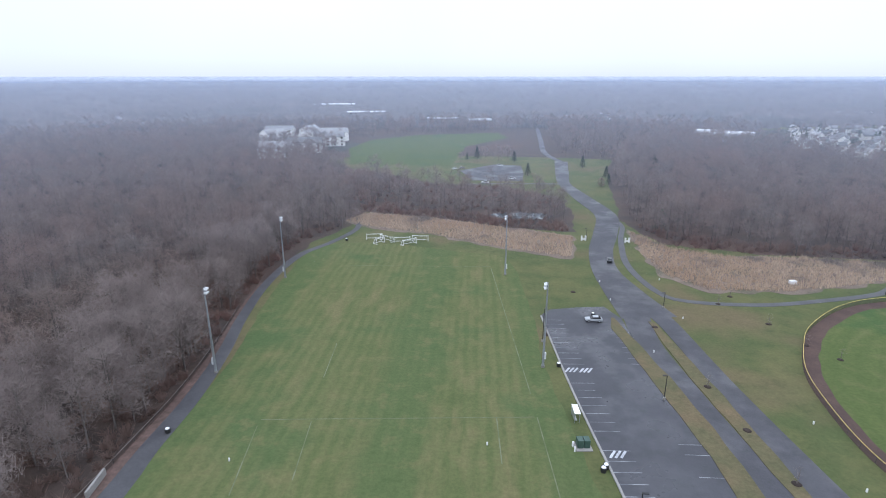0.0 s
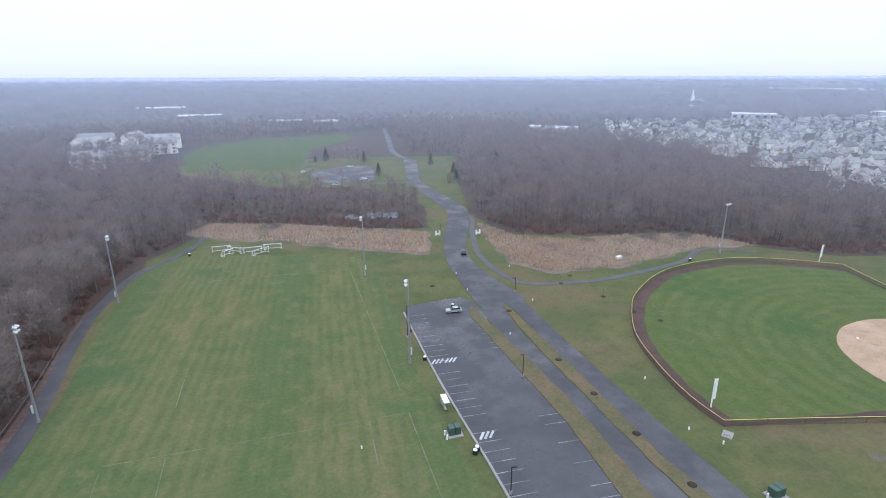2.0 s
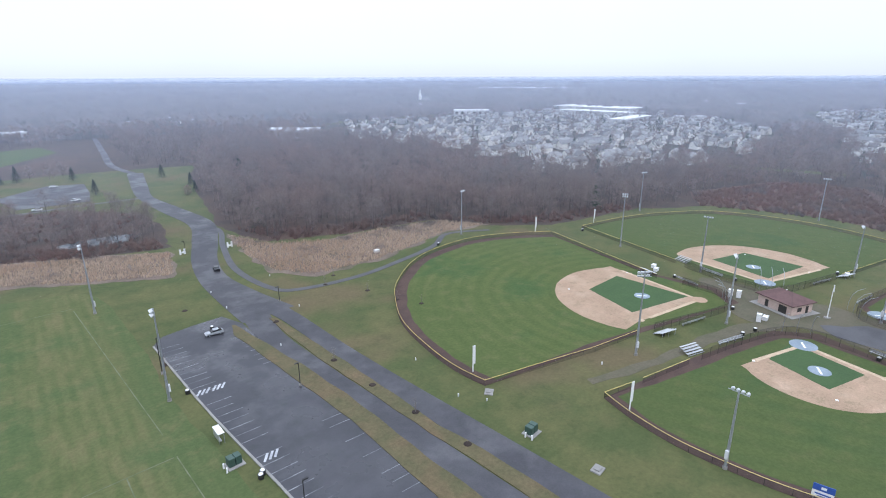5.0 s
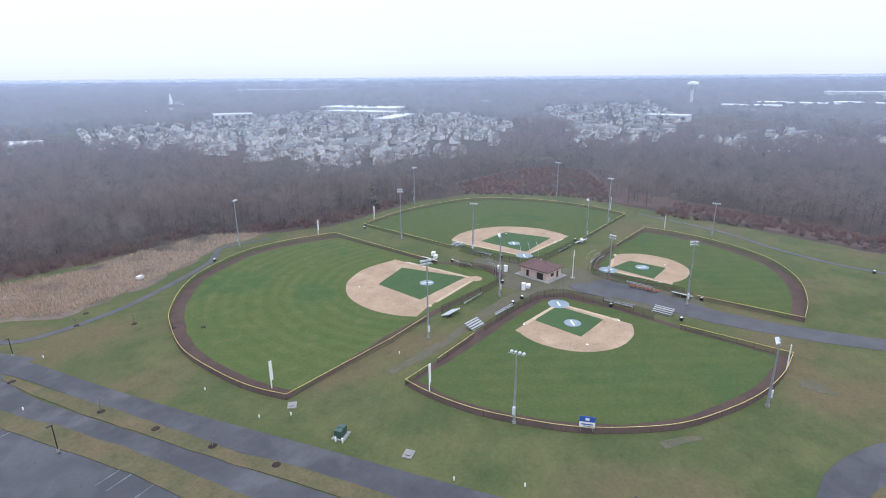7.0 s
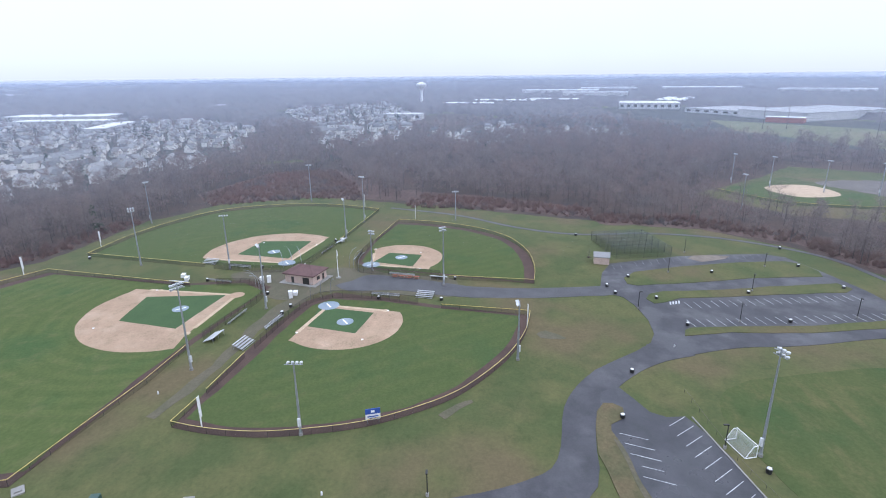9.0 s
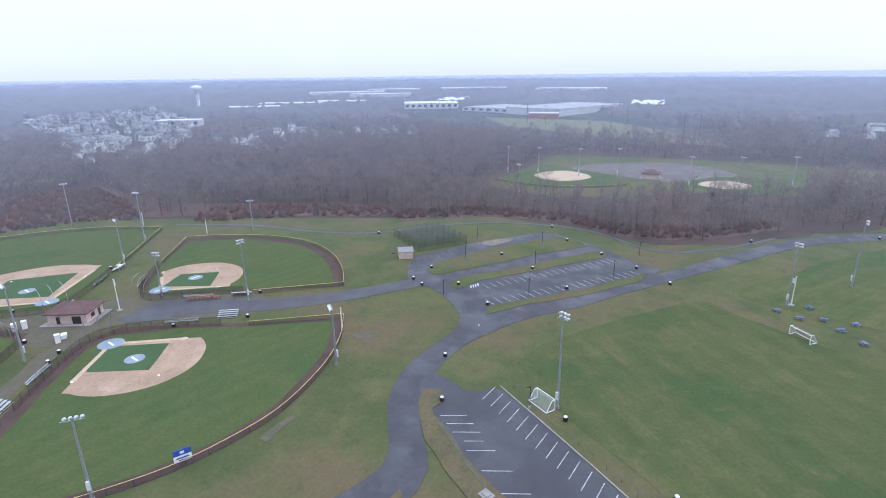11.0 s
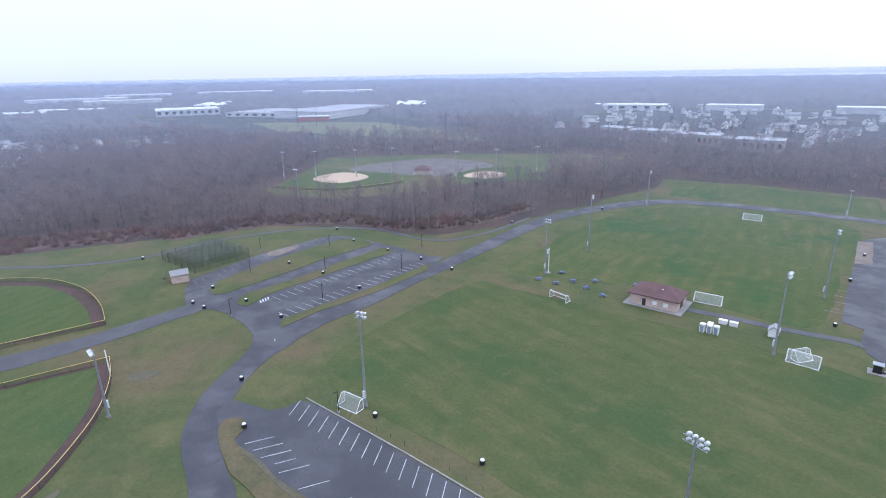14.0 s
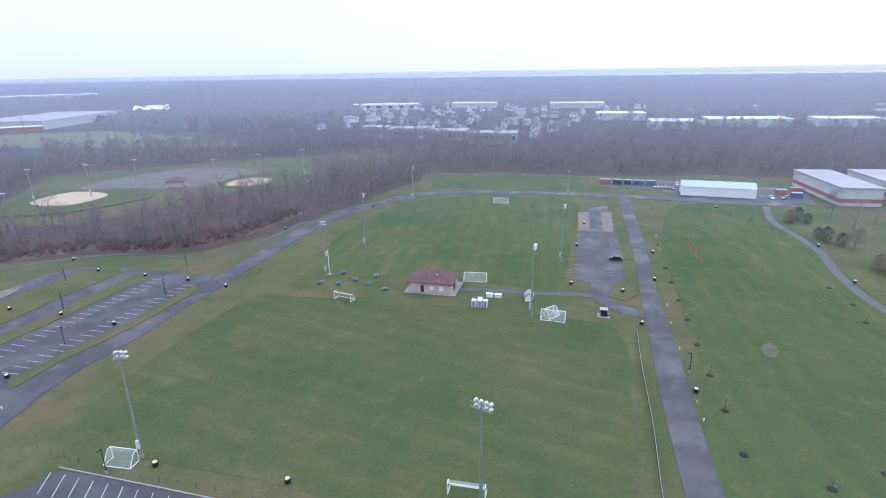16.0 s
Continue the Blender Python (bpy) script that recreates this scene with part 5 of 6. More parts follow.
for i, (x, y, grown) in enumerate(YOUNG):
    ob = thing("young_tree", (x, y, 0.14 if x < 57 and y > 60 and x > 45 else 0), "bare sapling in a ring of dark mulch", "young tree", "young trees in mulch rings", 40 * i)
    piece("mulch_ring", MULCH, ob)
    if grown or i % 2:
        piece("trunk", SAP_TRUNK, ob)
        piece("crown", SAP_CROWN, ob)


def marker(at, material, label):
    bm = bmesh.new()
    put_rod(bm, (0, 0, -0.05), (0, 0, 0.55), 0.16, 0.14, 8)
    bmesh.ops.create_uvsphere(bm, u_segments=8, v_segments=4, radius=0.15, matrix=Matrix.Translation((0, 0, 0.55)))
    ob = part("marker_post", bm, material)
    ob.matrix_basis = pose(*at, 0)
    tagged(ob, label, "marker post", "marker posts")


for at in ((-11, -109), (-12, -99), (-8, -127), (-6, -141), (-5, -153), (-2, -205), (0, -222), (61, 170), (58, 140), (66, 93), (67.5, 70), (44, 120), (41, 167), (41, 152), (98.5, 64), (66, 33), (64, 75), (70, 22), (120, -53), (3, 83), (-42, 76)):
    marker(at, M["white"], "short white marker post beside a drive")
marker((-11, -105), M["yellow"], "short yellow marker post beside a drive")

# ---------------------------------------------------------------- cars
M["glass"] = varied("dark_car_glass", (0.02, 0.022, 0.025), (0.03, 0.032, 0.035), 0.08)
M["tyre"] = varied("tyre_rubber", (0.02, 0.02, 0.02), (0.028, 0.028, 0.028), 0.9)


def paint_of(name, c):
    m, nt, bsdf = nodes_of(name)
    bsdf.inputs["Base Color"].default_value = (*c, 1)
    bsdf.inputs["Roughness"].default_value = 0.3
    bsdf.inputs["Coat Weight"].default_value = 0.6
    return m


CAR_PAINT = {"silver": paint_of("silver_paint", (0.3, 0.32, 0.34)), "black": paint_of("black_car_paint", (0.015, 0.016, 0.018)), "white": paint_of("white_car_paint", (0.75, 0.75, 0.76)), "blue": paint_of("blue_car_paint", (0.03, 0.05, 0.12)), "red": paint_of("red_car_paint", (0.3, 0.03, 0.025))}


def side_profile(bm, pts, width):
    a = [bm.verts.new((x, -width / 2, z)) for x, z in pts]
    b = [bm.verts.new((x, width / 2, z)) for x, z in pts]
    bm.faces.new(a), bm.faces.new(b[::-1])
    for i in range(len(pts)):
        bm.faces.new((a[i], b[i], b[(i + 1) % len(pts)], a[(i + 1) % len(pts)]))
    bmesh.ops.recalc_face_normals(bm, faces=bm.faces)
    bmesh.ops.bevel(bm, geom=list(bm.edges), offset=0.06, segments=2, affect="EDGES")


def car(at, turn, colour, z=0.075):
    ob = thing("car", (*at, z), f"parked {colour} car on damp asphalt", "car", "", turn)
    bm = bmesh.new()
    side_profile(bm, [(-2.25, 0.32), (2.2, 0.3), (2.3, 0.62), (2.05, 0.82), (1.0, 0.95), (-2.0, 1.0), (-2.3, 0.85)], 1.78)
    part("body", bm, CAR_PAINT[colour], ob)
    bm = bmesh.new()
    side_profile(bm, [(1.05, 0.93), (0.3, 1.4), (-1.2, 1.45), (-1.95, 0.98)], 1.56)
    part("glasshouse", bm, M["glass"], ob, "dark tinted car glass")
    bm = bmesh.new()
    put_box(bm, (1.5, 1.4, 0.06), (-0.45, 0, 1.41))
    part("roof", bm, CAR_PAINT[colour], ob)
    for x in (-1.4, 1.4):
        for y in (-0.82, 0.82):
            bm = bmesh.new()
            put_rod(bm, (x, y - 0.11, 0.33), (x, y + 0.11, 0.33), 0.33, sides=14)
            wheel = part("wheel", bm, M["tyre"], ob)
            bm = bmesh.new()
            s = 1 if y > 0 else -1
            put_rod(bm, (x, y + s * 0.1, 0.33), (x, y + s * 0.125, 0.33), 0.2, sides=10)
            part("rim", bm, M["galvanised"], wheel)
    for s in (-0.62, 0.62):
        bm = bmesh.new()
        put_box(bm, (0.06, 0.34, 0.14), (2.24, s, 0.6))
        part("headlight", bm, M["lamp_white"], ob)
    return ob


for x, y, turn, colour in ((33, 137, 178, "silver"), (49, 188, 80, "black"), (12.3, -188, 5, "black"), (24, 351, 10, "white"), (6, 336, 170, "white"), (-15, 388, 60, "white"), (-10, 391, 60, "silver"), (18, 405, 0, "white"), (2, -320, 5, "white"), (-2, -321, 5, "white"), (-6, -319, 95, "silver"), (6, -331, 20, "silver"), (-52, -309, 100, "white"), (-58, -311, 60, "silver"), (14, -326, 0, "blue"), (-3, -330, 90, "red"), (-8, -331, 90, "white")):
    car((x, y), turn, colour)

# ---------------------------------------------------------------- clubhouses and sheds
M["maroon_roof"] = surface("maroon_shingles", (0.16, 0.098, 0.095), (0.13, 0.08, 0.078), 0.4, 3.0, 0.9, 0.75)
M["buff"] = surface("buff_blockwork", (0.58, 0.45, 0.39), (0.50, 0.39, 0.34), 0.5, 3.0, 0.9, 0.85)
M["dark"] = varied("dark_opening", (0.03, 0.028, 0.026), (0.04, 0.036, 0.034), 0.6)
M["green_roof"] = surface("pale_green_metal", (0.42, 0.50, 0.48), (0.38, 0.46, 0.44), 0.3, 2.0, 0.5, 0.9)


def clubhouse(at, turn, w, d, h, rise, roof, label, openings):
    """A hip-roofed block building on a concrete apron; openings: side, along, width, height."""
    ob = thing("clubhouse", (*at, 0), label, "clubhouse", "", turn)
    bm = bmesh.new()
    put_box(bm, (w + 3.2, d + 3.0, 0.2), (0, 0, -0.06))
    part("apron", bm, M["concrete"], ob)
    bm = bmesh.new()
    put_box(bm, (w, d, h), (0, 0, 0.1))
    wall = part("wall", bm, M["buff"], ob)
    bm = bmesh.new()
    o, k = 0.7, d * 0.42
    base = [bm.verts.new((a * (w / 2 + o), b * (d / 2 + o), h + 0.05)) for a, b in ((-1, -1), (1, -1), (1, 1), (-1, 1))]
    fascia = [bm.verts.new((v.co.x, v.co.y, h + 0.3)) for v in base]
    ridge = [bm.verts.new((s * (w / 2 - k), 0, h + rise)) for s in (-1, 1)]
    bm.faces.new(base[::-1])
    for i in range(4):
        bm.faces.new((base[i], base[(i + 1) % 4], fascia[(i + 1) % 4], fascia[i]))
    for f in ((fascia[0], fascia[1], ridge[1], ridge[0]), (fascia[2], fascia[3], ridge[0], ridge[1]), (fascia[1], fascia[2], ridge[1]), (fascia[3], fascia[0], ridge[0])):
        bm.faces.new(f)
    top = part("roof", bm, roof, ob)
    bm = bmesh.new()
    put_rod(bm, (w * 0.12, -d * 0.2, h + rise * 0.4), (w * 0.12, -d * 0.2, h + rise * 0.4 + 0.9), 0.22, sides=8)
    part("vent", bm, M["white"], top)
    for side, along, ow, oh, low in openings:
        bm = bmesh.new()
        if side in ("front", "back"):
            s = -1 if side == "front" else 1
            put_box(bm, (ow, 0.12, oh), (along, s * (d / 2 + 0.01), low))
        else:
            s = -1 if side == "left" else 1
            put_box(bm, (0.12, ow, oh), (s * (w / 2 + 0.01), along, low))
        part("door" if low < 0.3 else "window", bm, M["dark"] if low < 0.3 or ow > 1.4 else M["white"], ob)
    return ob


clubhouse((166.5, 50.4), 72, 10.5, 8.2, 3.0, 2.4, M["maroon_roof"], "small buff block clubhouse with a maroon hip roof", [("back", -2.6, 2.4, 2.2, 0.12), ("back", 2.4, 1.0, 2.1, 0.12), ("left", 1.0, 1.6, 1.2, 1.0), ("left", -2, 1.0, 2.1, 0.12)])
clubhouse((62.5, -143.2), 188, 13, 9, 3.1, 2.8, M["maroon_roof"], "buff block clubhouse with a maroon hip roof between soccer fields", [("front", 3.5, 1.2, 1.1, 1.0), ("front", 0.5, 1.2, 1.1, 1.0), ("front", -2.5, 1.0, 2.1, 0.12), ("right", 0, 2.4, 2.3, 0.12), ("left", 0, 2.2, 2.2, 0.12), ("back", 0, 1.4, 2.1, 0.12)])


def shed(name, at, turn, w, d, h, rise, wall, roof, label, category, door=True):
    ob = thing(name, (*at, 0), label, category, "", turn)
    bw, br = bmesh.new(), bmesh.new()
    gable(bw, br, w, d, h, rise, 0.25)
    bmesh.ops.recalc_face_normals(br, faces=br.faces)
    part("wall", bw, wall, ob)
    part("roof", br, roof, ob)
    if door:
        bm = bmesh.new()
        put_box(bm, (min(1.6, w * 0.4), 0.08, h * 0.8), (0, -d / 2 - 0.02, 0.05))
        part("door", bm, M["white"], ob)
    return ob


shed("shed", (183, -51), 78, 5.2, 4.2, 2.6, 1.2, M["buff"], M["shingle"], "small beige shed beside a batting cage", "shed")
M["shingle_light"] = varied("weathered_grey_shingles", (0.30, 0.30, 0.31), (0.36, 0.36, 0.37), 0.8)
shed("shed", (32.5, -143.6), 100, 2.5, 2.2, 1.7, 1.0, M["white"], M["shingle_light"], "little white gabled shed beside a path", "shed")
hall = shed("hall", (-27, -312), 183, 35, 13, 4.6, 2.2, M["siding"], M["green_roof"], "long white metal hall with a pale green roof", "hall")
for k in range(6):
    bm = bmesh.new()
    put_box(bm, (2.4, 0.1, 2.8), (-14 + 5.4 * k, 6.53, 0.1))
    part("garage_door", bm, M["metal_roof"], hall)


def block(name, at, turn, w, d, h, wall, roof, label, category, band=None, bays=0):
    """A flat-roofed building: walls, a roof with a parapet edge, a lower band and a row of doors."""
    ob = thing(name, (*at, 0), label, category, "", turn)
    bm = bmesh.new()
    put_box(bm, (w, d, h), (0, 0, -0.1))
    part("wall", bm, wall, ob)
    bm = bmesh.new()
    put_box(bm, (w + 0.8, d + 0.8, 0.7), (0, 0, h - 0.3))
    part("roof", bm, roof, ob)
    if band:
        bm = bmesh.new()
        put_box(bm, (w + 0.2, d + 0.2, h * 0.22), (0, 0, h * 0.2))
        part("lower_wall", bm, band, ob)
    for k in range(bays):
        bm = bmesh.new()
        put_box(bm, (w / bays * 0.45, d + 0.5, h * 0.4), (-w / 2 + w / bays * (k + 0.5), 0, h * 0.35))
        part("window", bm, M["dark"], ob)
    return ob


M["brick_red"] = surface("faded_red_panel", (0.40, 0.16, 0.13), (0.34, 0.14, 0.11), 0.2, 2.0, 0.8)
M["buff_wall"] = surface("buff_panel", (0.44, 0.40, 0.37), (0.36, 0.33, 0.31), 0.1, 1.0, 0.8)
M["grey_roof"] = surface("grey_membrane_roof", (0.40, 0.40, 0.41), (0.33, 0.33, 0.34), 0.08, 0.6, 0.8, 0.85)
M["pale_wall"] = surface("pale_panel", (0.60, 0.60, 0.60), (0.52, 0.52, 0.53), 0.1, 1.0, 0.8)
M["white_roof"] = surface("white_membrane_roof", (0.74, 0.75, 0.76), (0.66, 0.67, 0.69), 0.05, 0.6, 0.7, 0.9)
block("warehouse", (-82, -328), 103, 50, 18, 8.5, M["pale_wall"], M["grey_roof"], "long white warehouse with a red band along its wall", "warehouse", M["brick_red"])
block("warehouse", (-110, -337), 103, 50, 20, 8.5, M["pale_wall"], M["grey_roof"], "long white warehouse with a red band along its wall", "warehouse", M["brick_red"])
for x, y, w in ((150, -490, 44), (200, -500, 40), (246, -510, 38), (288, -516, 30)):
    block("apartment_block", (x, y), 11, w, 22, 9.5, M["buff_wall"], M["grey_roof"], "long buff apartment block behind bare trees", "apartment building", None, 9)
for x, y, w in ((-5, -655, 50), (-80, -700, 85), (-178, -722, 62), (60, -760, 60), (150, -980, 90), (330, -960, 80)):
    block("warehouse", (x, y), 10, w, 34, 9, M["pale_wall"], M["white_roof"], "distant white-roofed industrial building", "warehouse")
block("warehouse", (1098, -372), 73, 108, 84, 11, M["pale_wall"], M["white_roof"], "distant white warehouse with dark loading bays", "warehouse", None, 9)
block("warehouse", (844, -537), 24, 108, 200, 11, M["pale_wall"], M["grey_roof"], "distant wide warehouse with a grey roof and white walls", "warehouse", None, 0)
block("warehouse", (941, -468), 24, 112, 120, 7, M["pale_wall"], M["grey_roof"], "distant low warehouse with a grey roof among trees", "warehouse", None, 6)
block("warehouse", (747, -436), 50, 44, 16, 7, M["brick_red"], M["white_roof"], "low red annex before a white warehouse", "warehouse")
for x, y, w, d, turn in ((1837, -334, 240, 70, 80), (2100, -560, 200, 80, 76), (2060, -880, 260, 90, 65), (1690, -1090, 240, 80, 55), (1790, 1800, 220, 70, -45), (1880, 1610, 180, 60, -48), (1560, -380, 170, 50, 75)):
    block("long_building", (x, y), turn, w, d, 17, M["pale_wall"], M["white_roof"], "far white industrial building in the haze", "building")
for x, y, w, d, turn in ((890, 640, 165, 60, -88), (775, 560, 130, 30, -88), (690, 440, 105, 22, 12), (640, 720, 60, 25, -40), (860, 84, 60, 25, 80), (1194, -30, 110, 40, 80), (1319, -110, 140, 50, 70), (1355, -230, 120, 50, 60), (258, 590, 55, 16, -40), (250, 572, 40, 14, -30), (-45, 765, 45, 16, 0), (5, 745, 30, 14, 5), (900, -760, 160, 60, -40), (1300, -500, 180, 60, -30), (480, -900, 120, 40, 20), (-300, 1150, 90, 30, 10), (-180, 900, 60, 20, 5)):
    block("long_building", (x, y), turn, w, d, 9, M["pale_wall"], M["white_roof"], "distant pale flat-roofed building among bare trees", "building", None, 6 if w < 130 else 0)

# apartment blocks beyond the woods
for x, y, turn, w in ((-212, 584, 5, 30), (-182, 592, 80, 24), (-150, 562, 10, 34), (-172, 545, 95, 24), (-140, 520, 20, 26), (-150, 470, 15, 30), (-205, 545, 60, 26), (-165, 440, 10, 28)):
    ob = shed("apartment_block", (x, y), turn, w, 13, 9, 4, M["siding"], M["shingle"], "white three-storey apartment block beyond the woods", "apartment block", False)
    for k in range(4):
        for z in (1.0, 4.0, 7.0):
            bm = bmesh.new()
            put_box(bm, (2.0, 0.15, 1.4), (-w / 2 + w / 4 * (k + 0.5), -6.52, z))
            part("window", bm, M["dark"], ob)

# church and water tower on the skyline
ob = thing("church", (840, 1120, 0), "white church with a pointed steeple above bare trees", "church")
bw, br = bmesh.new(), bmesh.new()
gable(bw, br, 26, 13, 9, 6)
bmesh.ops.recalc_face_normals(br, faces=br.faces)
part("nave", bw, M["white"], ob), part("roof", br, M["shingle"], ob)
bm = bmesh.new()
put_box(bm, (6, 6, 17), (-14, 0, 0))
part("tower", bm, M["white"], ob)
bm = bmesh.new()
put_rod(bm, (-14, 0, 16.8), (-14, 0, 33), 4, 0.2, 8)
part("spire", bm, M["white"], ob)
ob = thing("water_tower", (1248, 80, 0), "white water tower on a slender stem above the woods", "water tower")
bm = bmesh.new()
put_rod(bm, (0, 0, -1), (0, 0, 36), 3.2, 2.4, 20)
put_rod(bm, (0, 0, 34), (0, 0, 41), 2.4, 8, 20)
part("stem", bm, M["white"], ob)
bm = bmesh.new()
bmesh.ops.create_uvsphere(bm, u_segments=24, v_segments=14, radius=11.5, matrix=Matrix.Translation((0, 0, 45.5)) @ Matrix.Diagonal((1, 1, 0.5, 1)))
part("tank", bm, M["white"], ob, smooth=True)

# power line masts beyond the far ball fields
for x, y in ((660, -360), (655, -385), (560, -420), (545, -432), (420, -400), (412, -412)):
    ob = thing("power_pole", (x, y, 0), "tall dark power line mast", "power pole", "power poles")
    bm = bmesh.new()
    put_rod(bm, (0, 0, -0.3), (0, 0, 27), 0.45, 0.25, 6)
    part("mast", bm, M["bark"], ob)
    bm = bmesh.new()
    put_box(bm, (0.3, 6, 0.3), (0, 0, 24))
    part("crossarm", bm, M["bark"], ob)

# ---------------------------------------------------------------- benches, stands and small park things
M["aluminium"] = varied("bare_aluminium", (0.55, 0.56, 0.58), (0.62, 0.63, 0.65), 0.4, 0.7)
M["wood_red"] = varied("red_brown_planks", (0.30, 0.10, 0.06), (0.24, 0.085, 0.055), 0.8)
M["blue_plastic"] = varied("blue_coated_metal", (0.07, 0.10, 0.22), (0.10, 0.14, 0.27), 0.5)
M["orange"] = varied("orange_plastic", (0.46, 0.15, 0.065), (0.36, 0.13, 0.07), 0.6)
M["green_box"] = varied("green_cabinet", (0.035, 0.075, 0.06), (0.05, 0.09, 0.07), 0.5)


def bleachers(at, turn, w=5.4, tiers=4):
    ob = thing("bleachers", (*at, 0.05), "small aluminium bleacher stand with bare plank rows", "bleachers", "bleachers", turn)
    for k in range(tiers):
        bm = bmesh.new()
        put_box(bm, (w, 0.42, 0.06), (0, k * 0.75, 0.45 + k * 0.3))
        part("seat_plank", bm, M["aluminium"], ob)
        bm = bmesh.new()
        put_box(bm, (w, 0.2, 0.05), (0, k * 0.75 - 0.4, 0.15 + k * 0.3))
        part("foot_plank", bm, M["aluminium"], ob)
    for x in (-w / 2 + 0.3, 0, w / 2 - 0.3):
        bm = bmesh.new()
        put_rod(bm, (x, -0.4, 0.1), (x, tiers * 0.75 - 0.6, 0.4 + (tiers - 1) * 0.3), 0.05, sides=5)
        put_rod(bm, (x, tiers * 0.75 - 0.7, -0.05), (x, tiers * 0.75 - 0.7, 0.42 + (tiers - 1) * 0.3), 0.05, sides=5)
        put_rod(bm, (x, -0.3, -0.05), (x, -0.3, 0.2), 0.05, sides=5)
        part("frame", bm, M["galvanised"], ob)


def players_bench(at, turn, w=9.0):
    ob = thing("players_bench", (*at, 0.05), "long pale aluminium players' bench by the backstop", "bench", "players' benches", turn)
    bm = bmesh.new()
    put_box(bm, (w, 0.5, 0.07), (0, 0, 0.45))
    part("seat", bm, M["aluminium"], ob)
    bm = bmesh.new()
    put_box(bm, (w, 0.07, 0.4), (0, 0.32, 0.62))
    part("backrest", bm, M["aluminium"], ob)
    for k in range(4):
        bm = bmesh.new()
        put_box(bm, (0.08, 0.45, 0.47), (-w / 2 + 0.4 + k * (w - 0.8) / 3, 0, -0.02))
        part("leg", bm, M["galvanised"], ob)


for x, y, t in ((120, 52.8, -13), (124.2, 64, 170), (150.8, 10.3, 258), (163.5, 91, 78), (168, 6.2, 78), (182, 90, 257), (209, 48.3, 167)):
    bleachers((x, y), t)
for x, y, t in ((133.2, 50.2, -13), (136.5, 61.8, 170), (152.1, 22.2, 258), (164.3, 78.7, 78), (170.1, 18.8, 76), (178.3, 77.4, 257), (197.3, 50.6, 167), (190, 37.4, 173)):
    players_bench((x, y), t)


def picnic_table(at, turn, top, label):
    ob = thing("picnic_table", (*at, 0.03), label, "picnic table", "picnic tables", turn)
    for name, size, where in (("tabletop", (1.9, 0.8, 0.07), (0, 0, 0.72)), ("seat", (1.9, 0.3, 0.06), (0, -0.75, 0.43)), ("seat", (1.9, 0.3, 0.06), (0, 0.75, 0.43))):
        bm = bmesh.new()
        put_box(bm, size, where)
        part(name, bm, top, ob)
    for x in (-0.65, 0.65):
        bm = bmesh.new()
        put_rod(bm, (x, -0.7, -0.03), (x, 0.25, 0.74), 0.05, sides=5)
        put_rod(bm, (x, 0.7, -0.03), (x, -0.25, 0.74), 0.05, sides=5)
        put_box(bm, (0.07, 1.7, 0.07), (x, 0, 0.37))
        part("trestle", bm, M["galvanised"], ob)


for k in range(4):
    picnic_table((168.6 - 0.5 * k, 21 - 2.4 * k), 80, M["wood_red"], "red-brown wooden picnic table on worn ground")
for k, at in enumerate(((96, -144), (89, -140), (83, -138), (84, -145), (76, -136), (73, -151), (92, -135), (98, -134))):
    picnic_table(at, 37 * k, M["blue_plastic"], "blue coated picnic table on the grass")


def transformer(at, turn):
    ob = thing("transformer_cabinet", (*at, 0), "green transformer cabinet on a concrete pad", "electrical cabinet", "transformer cabinets", turn)
    bm = bmesh.new()
    put_box(bm, (3.0, 2.6, 0.25), (0, 0, -0.08))
    part("pad", bm, M["concrete"], ob)
    for s in (-0.6, 0.6):
        bm = bmesh.new()
        put_box(bm, (1.1, 1.5, 1.6), (s, 0.1, 0.17))
        bmesh.ops.bevel(bm, geom=list(bm.edges), offset=0.05, segments=1, affect="EDGES")
        part("cabinet", bm, M["green_box"], ob)
    for x, y in ((-1.8, -1.2), (-1.8, 0.2)):
        bm = bmesh.new()
        put_rod(bm, (x, y, -0.1), (x, y, 1.0), 0.16, sides=8)
        part("bollard", bm, M["white"], ob)


transformer((20.3, 83.5), 5)
transformer((66.8, 57), 10)
for at, turn in (((68, 43), 10), ((70, 72), 40), ((22, 62), 0), ((63.5, -29.6), 20)):
    bm = bmesh.new()
    put_box(bm, (2.2, 1.8, 0.3), (0, 0, -0.05))
    put_box(bm, (1.2, 1.0, 0.2), (0, 0, 0.25))
    ob = part("utility_vault", bm, M["concrete"])
    ob.matrix_basis = pose(*at, 0.1 if at[1] < 0 else 0, 0, 0, turn)
    tagged(ob, "low concrete utility vault in the grass", "utility vault", "utility vaults")

# white storage bench with a lid, by the first car park
ob = thing("team_shelter", (20.4, 92, 0.03), "narrow team shelter with a white roof beside a car park", "shelter", "", 92)
for name, size, where, m in (("roof", (3.2, 1.2, 0.1), (0, 0, 2.1), "white"), ("back_panel", (3.0, 0.08, 1.5), (0, 0.5, 0.55), "aluminium"), ("seat", (2.8, 0.4, 0.07), (0, 0.15, 0.5), "aluminium")):
    bm = bmesh.new()
    put_box(bm, size, where)
    part(name, bm, M[m], ob)
for x in (-1.4, 1.4):
    for y in (-0.45, 0.45):
        bm = bmesh.new()
        put_rod(bm, (x, y, -0.05), (x, y, 2.12), 0.05, sides=6)
        part("post", bm, M["galvanised"], ob)

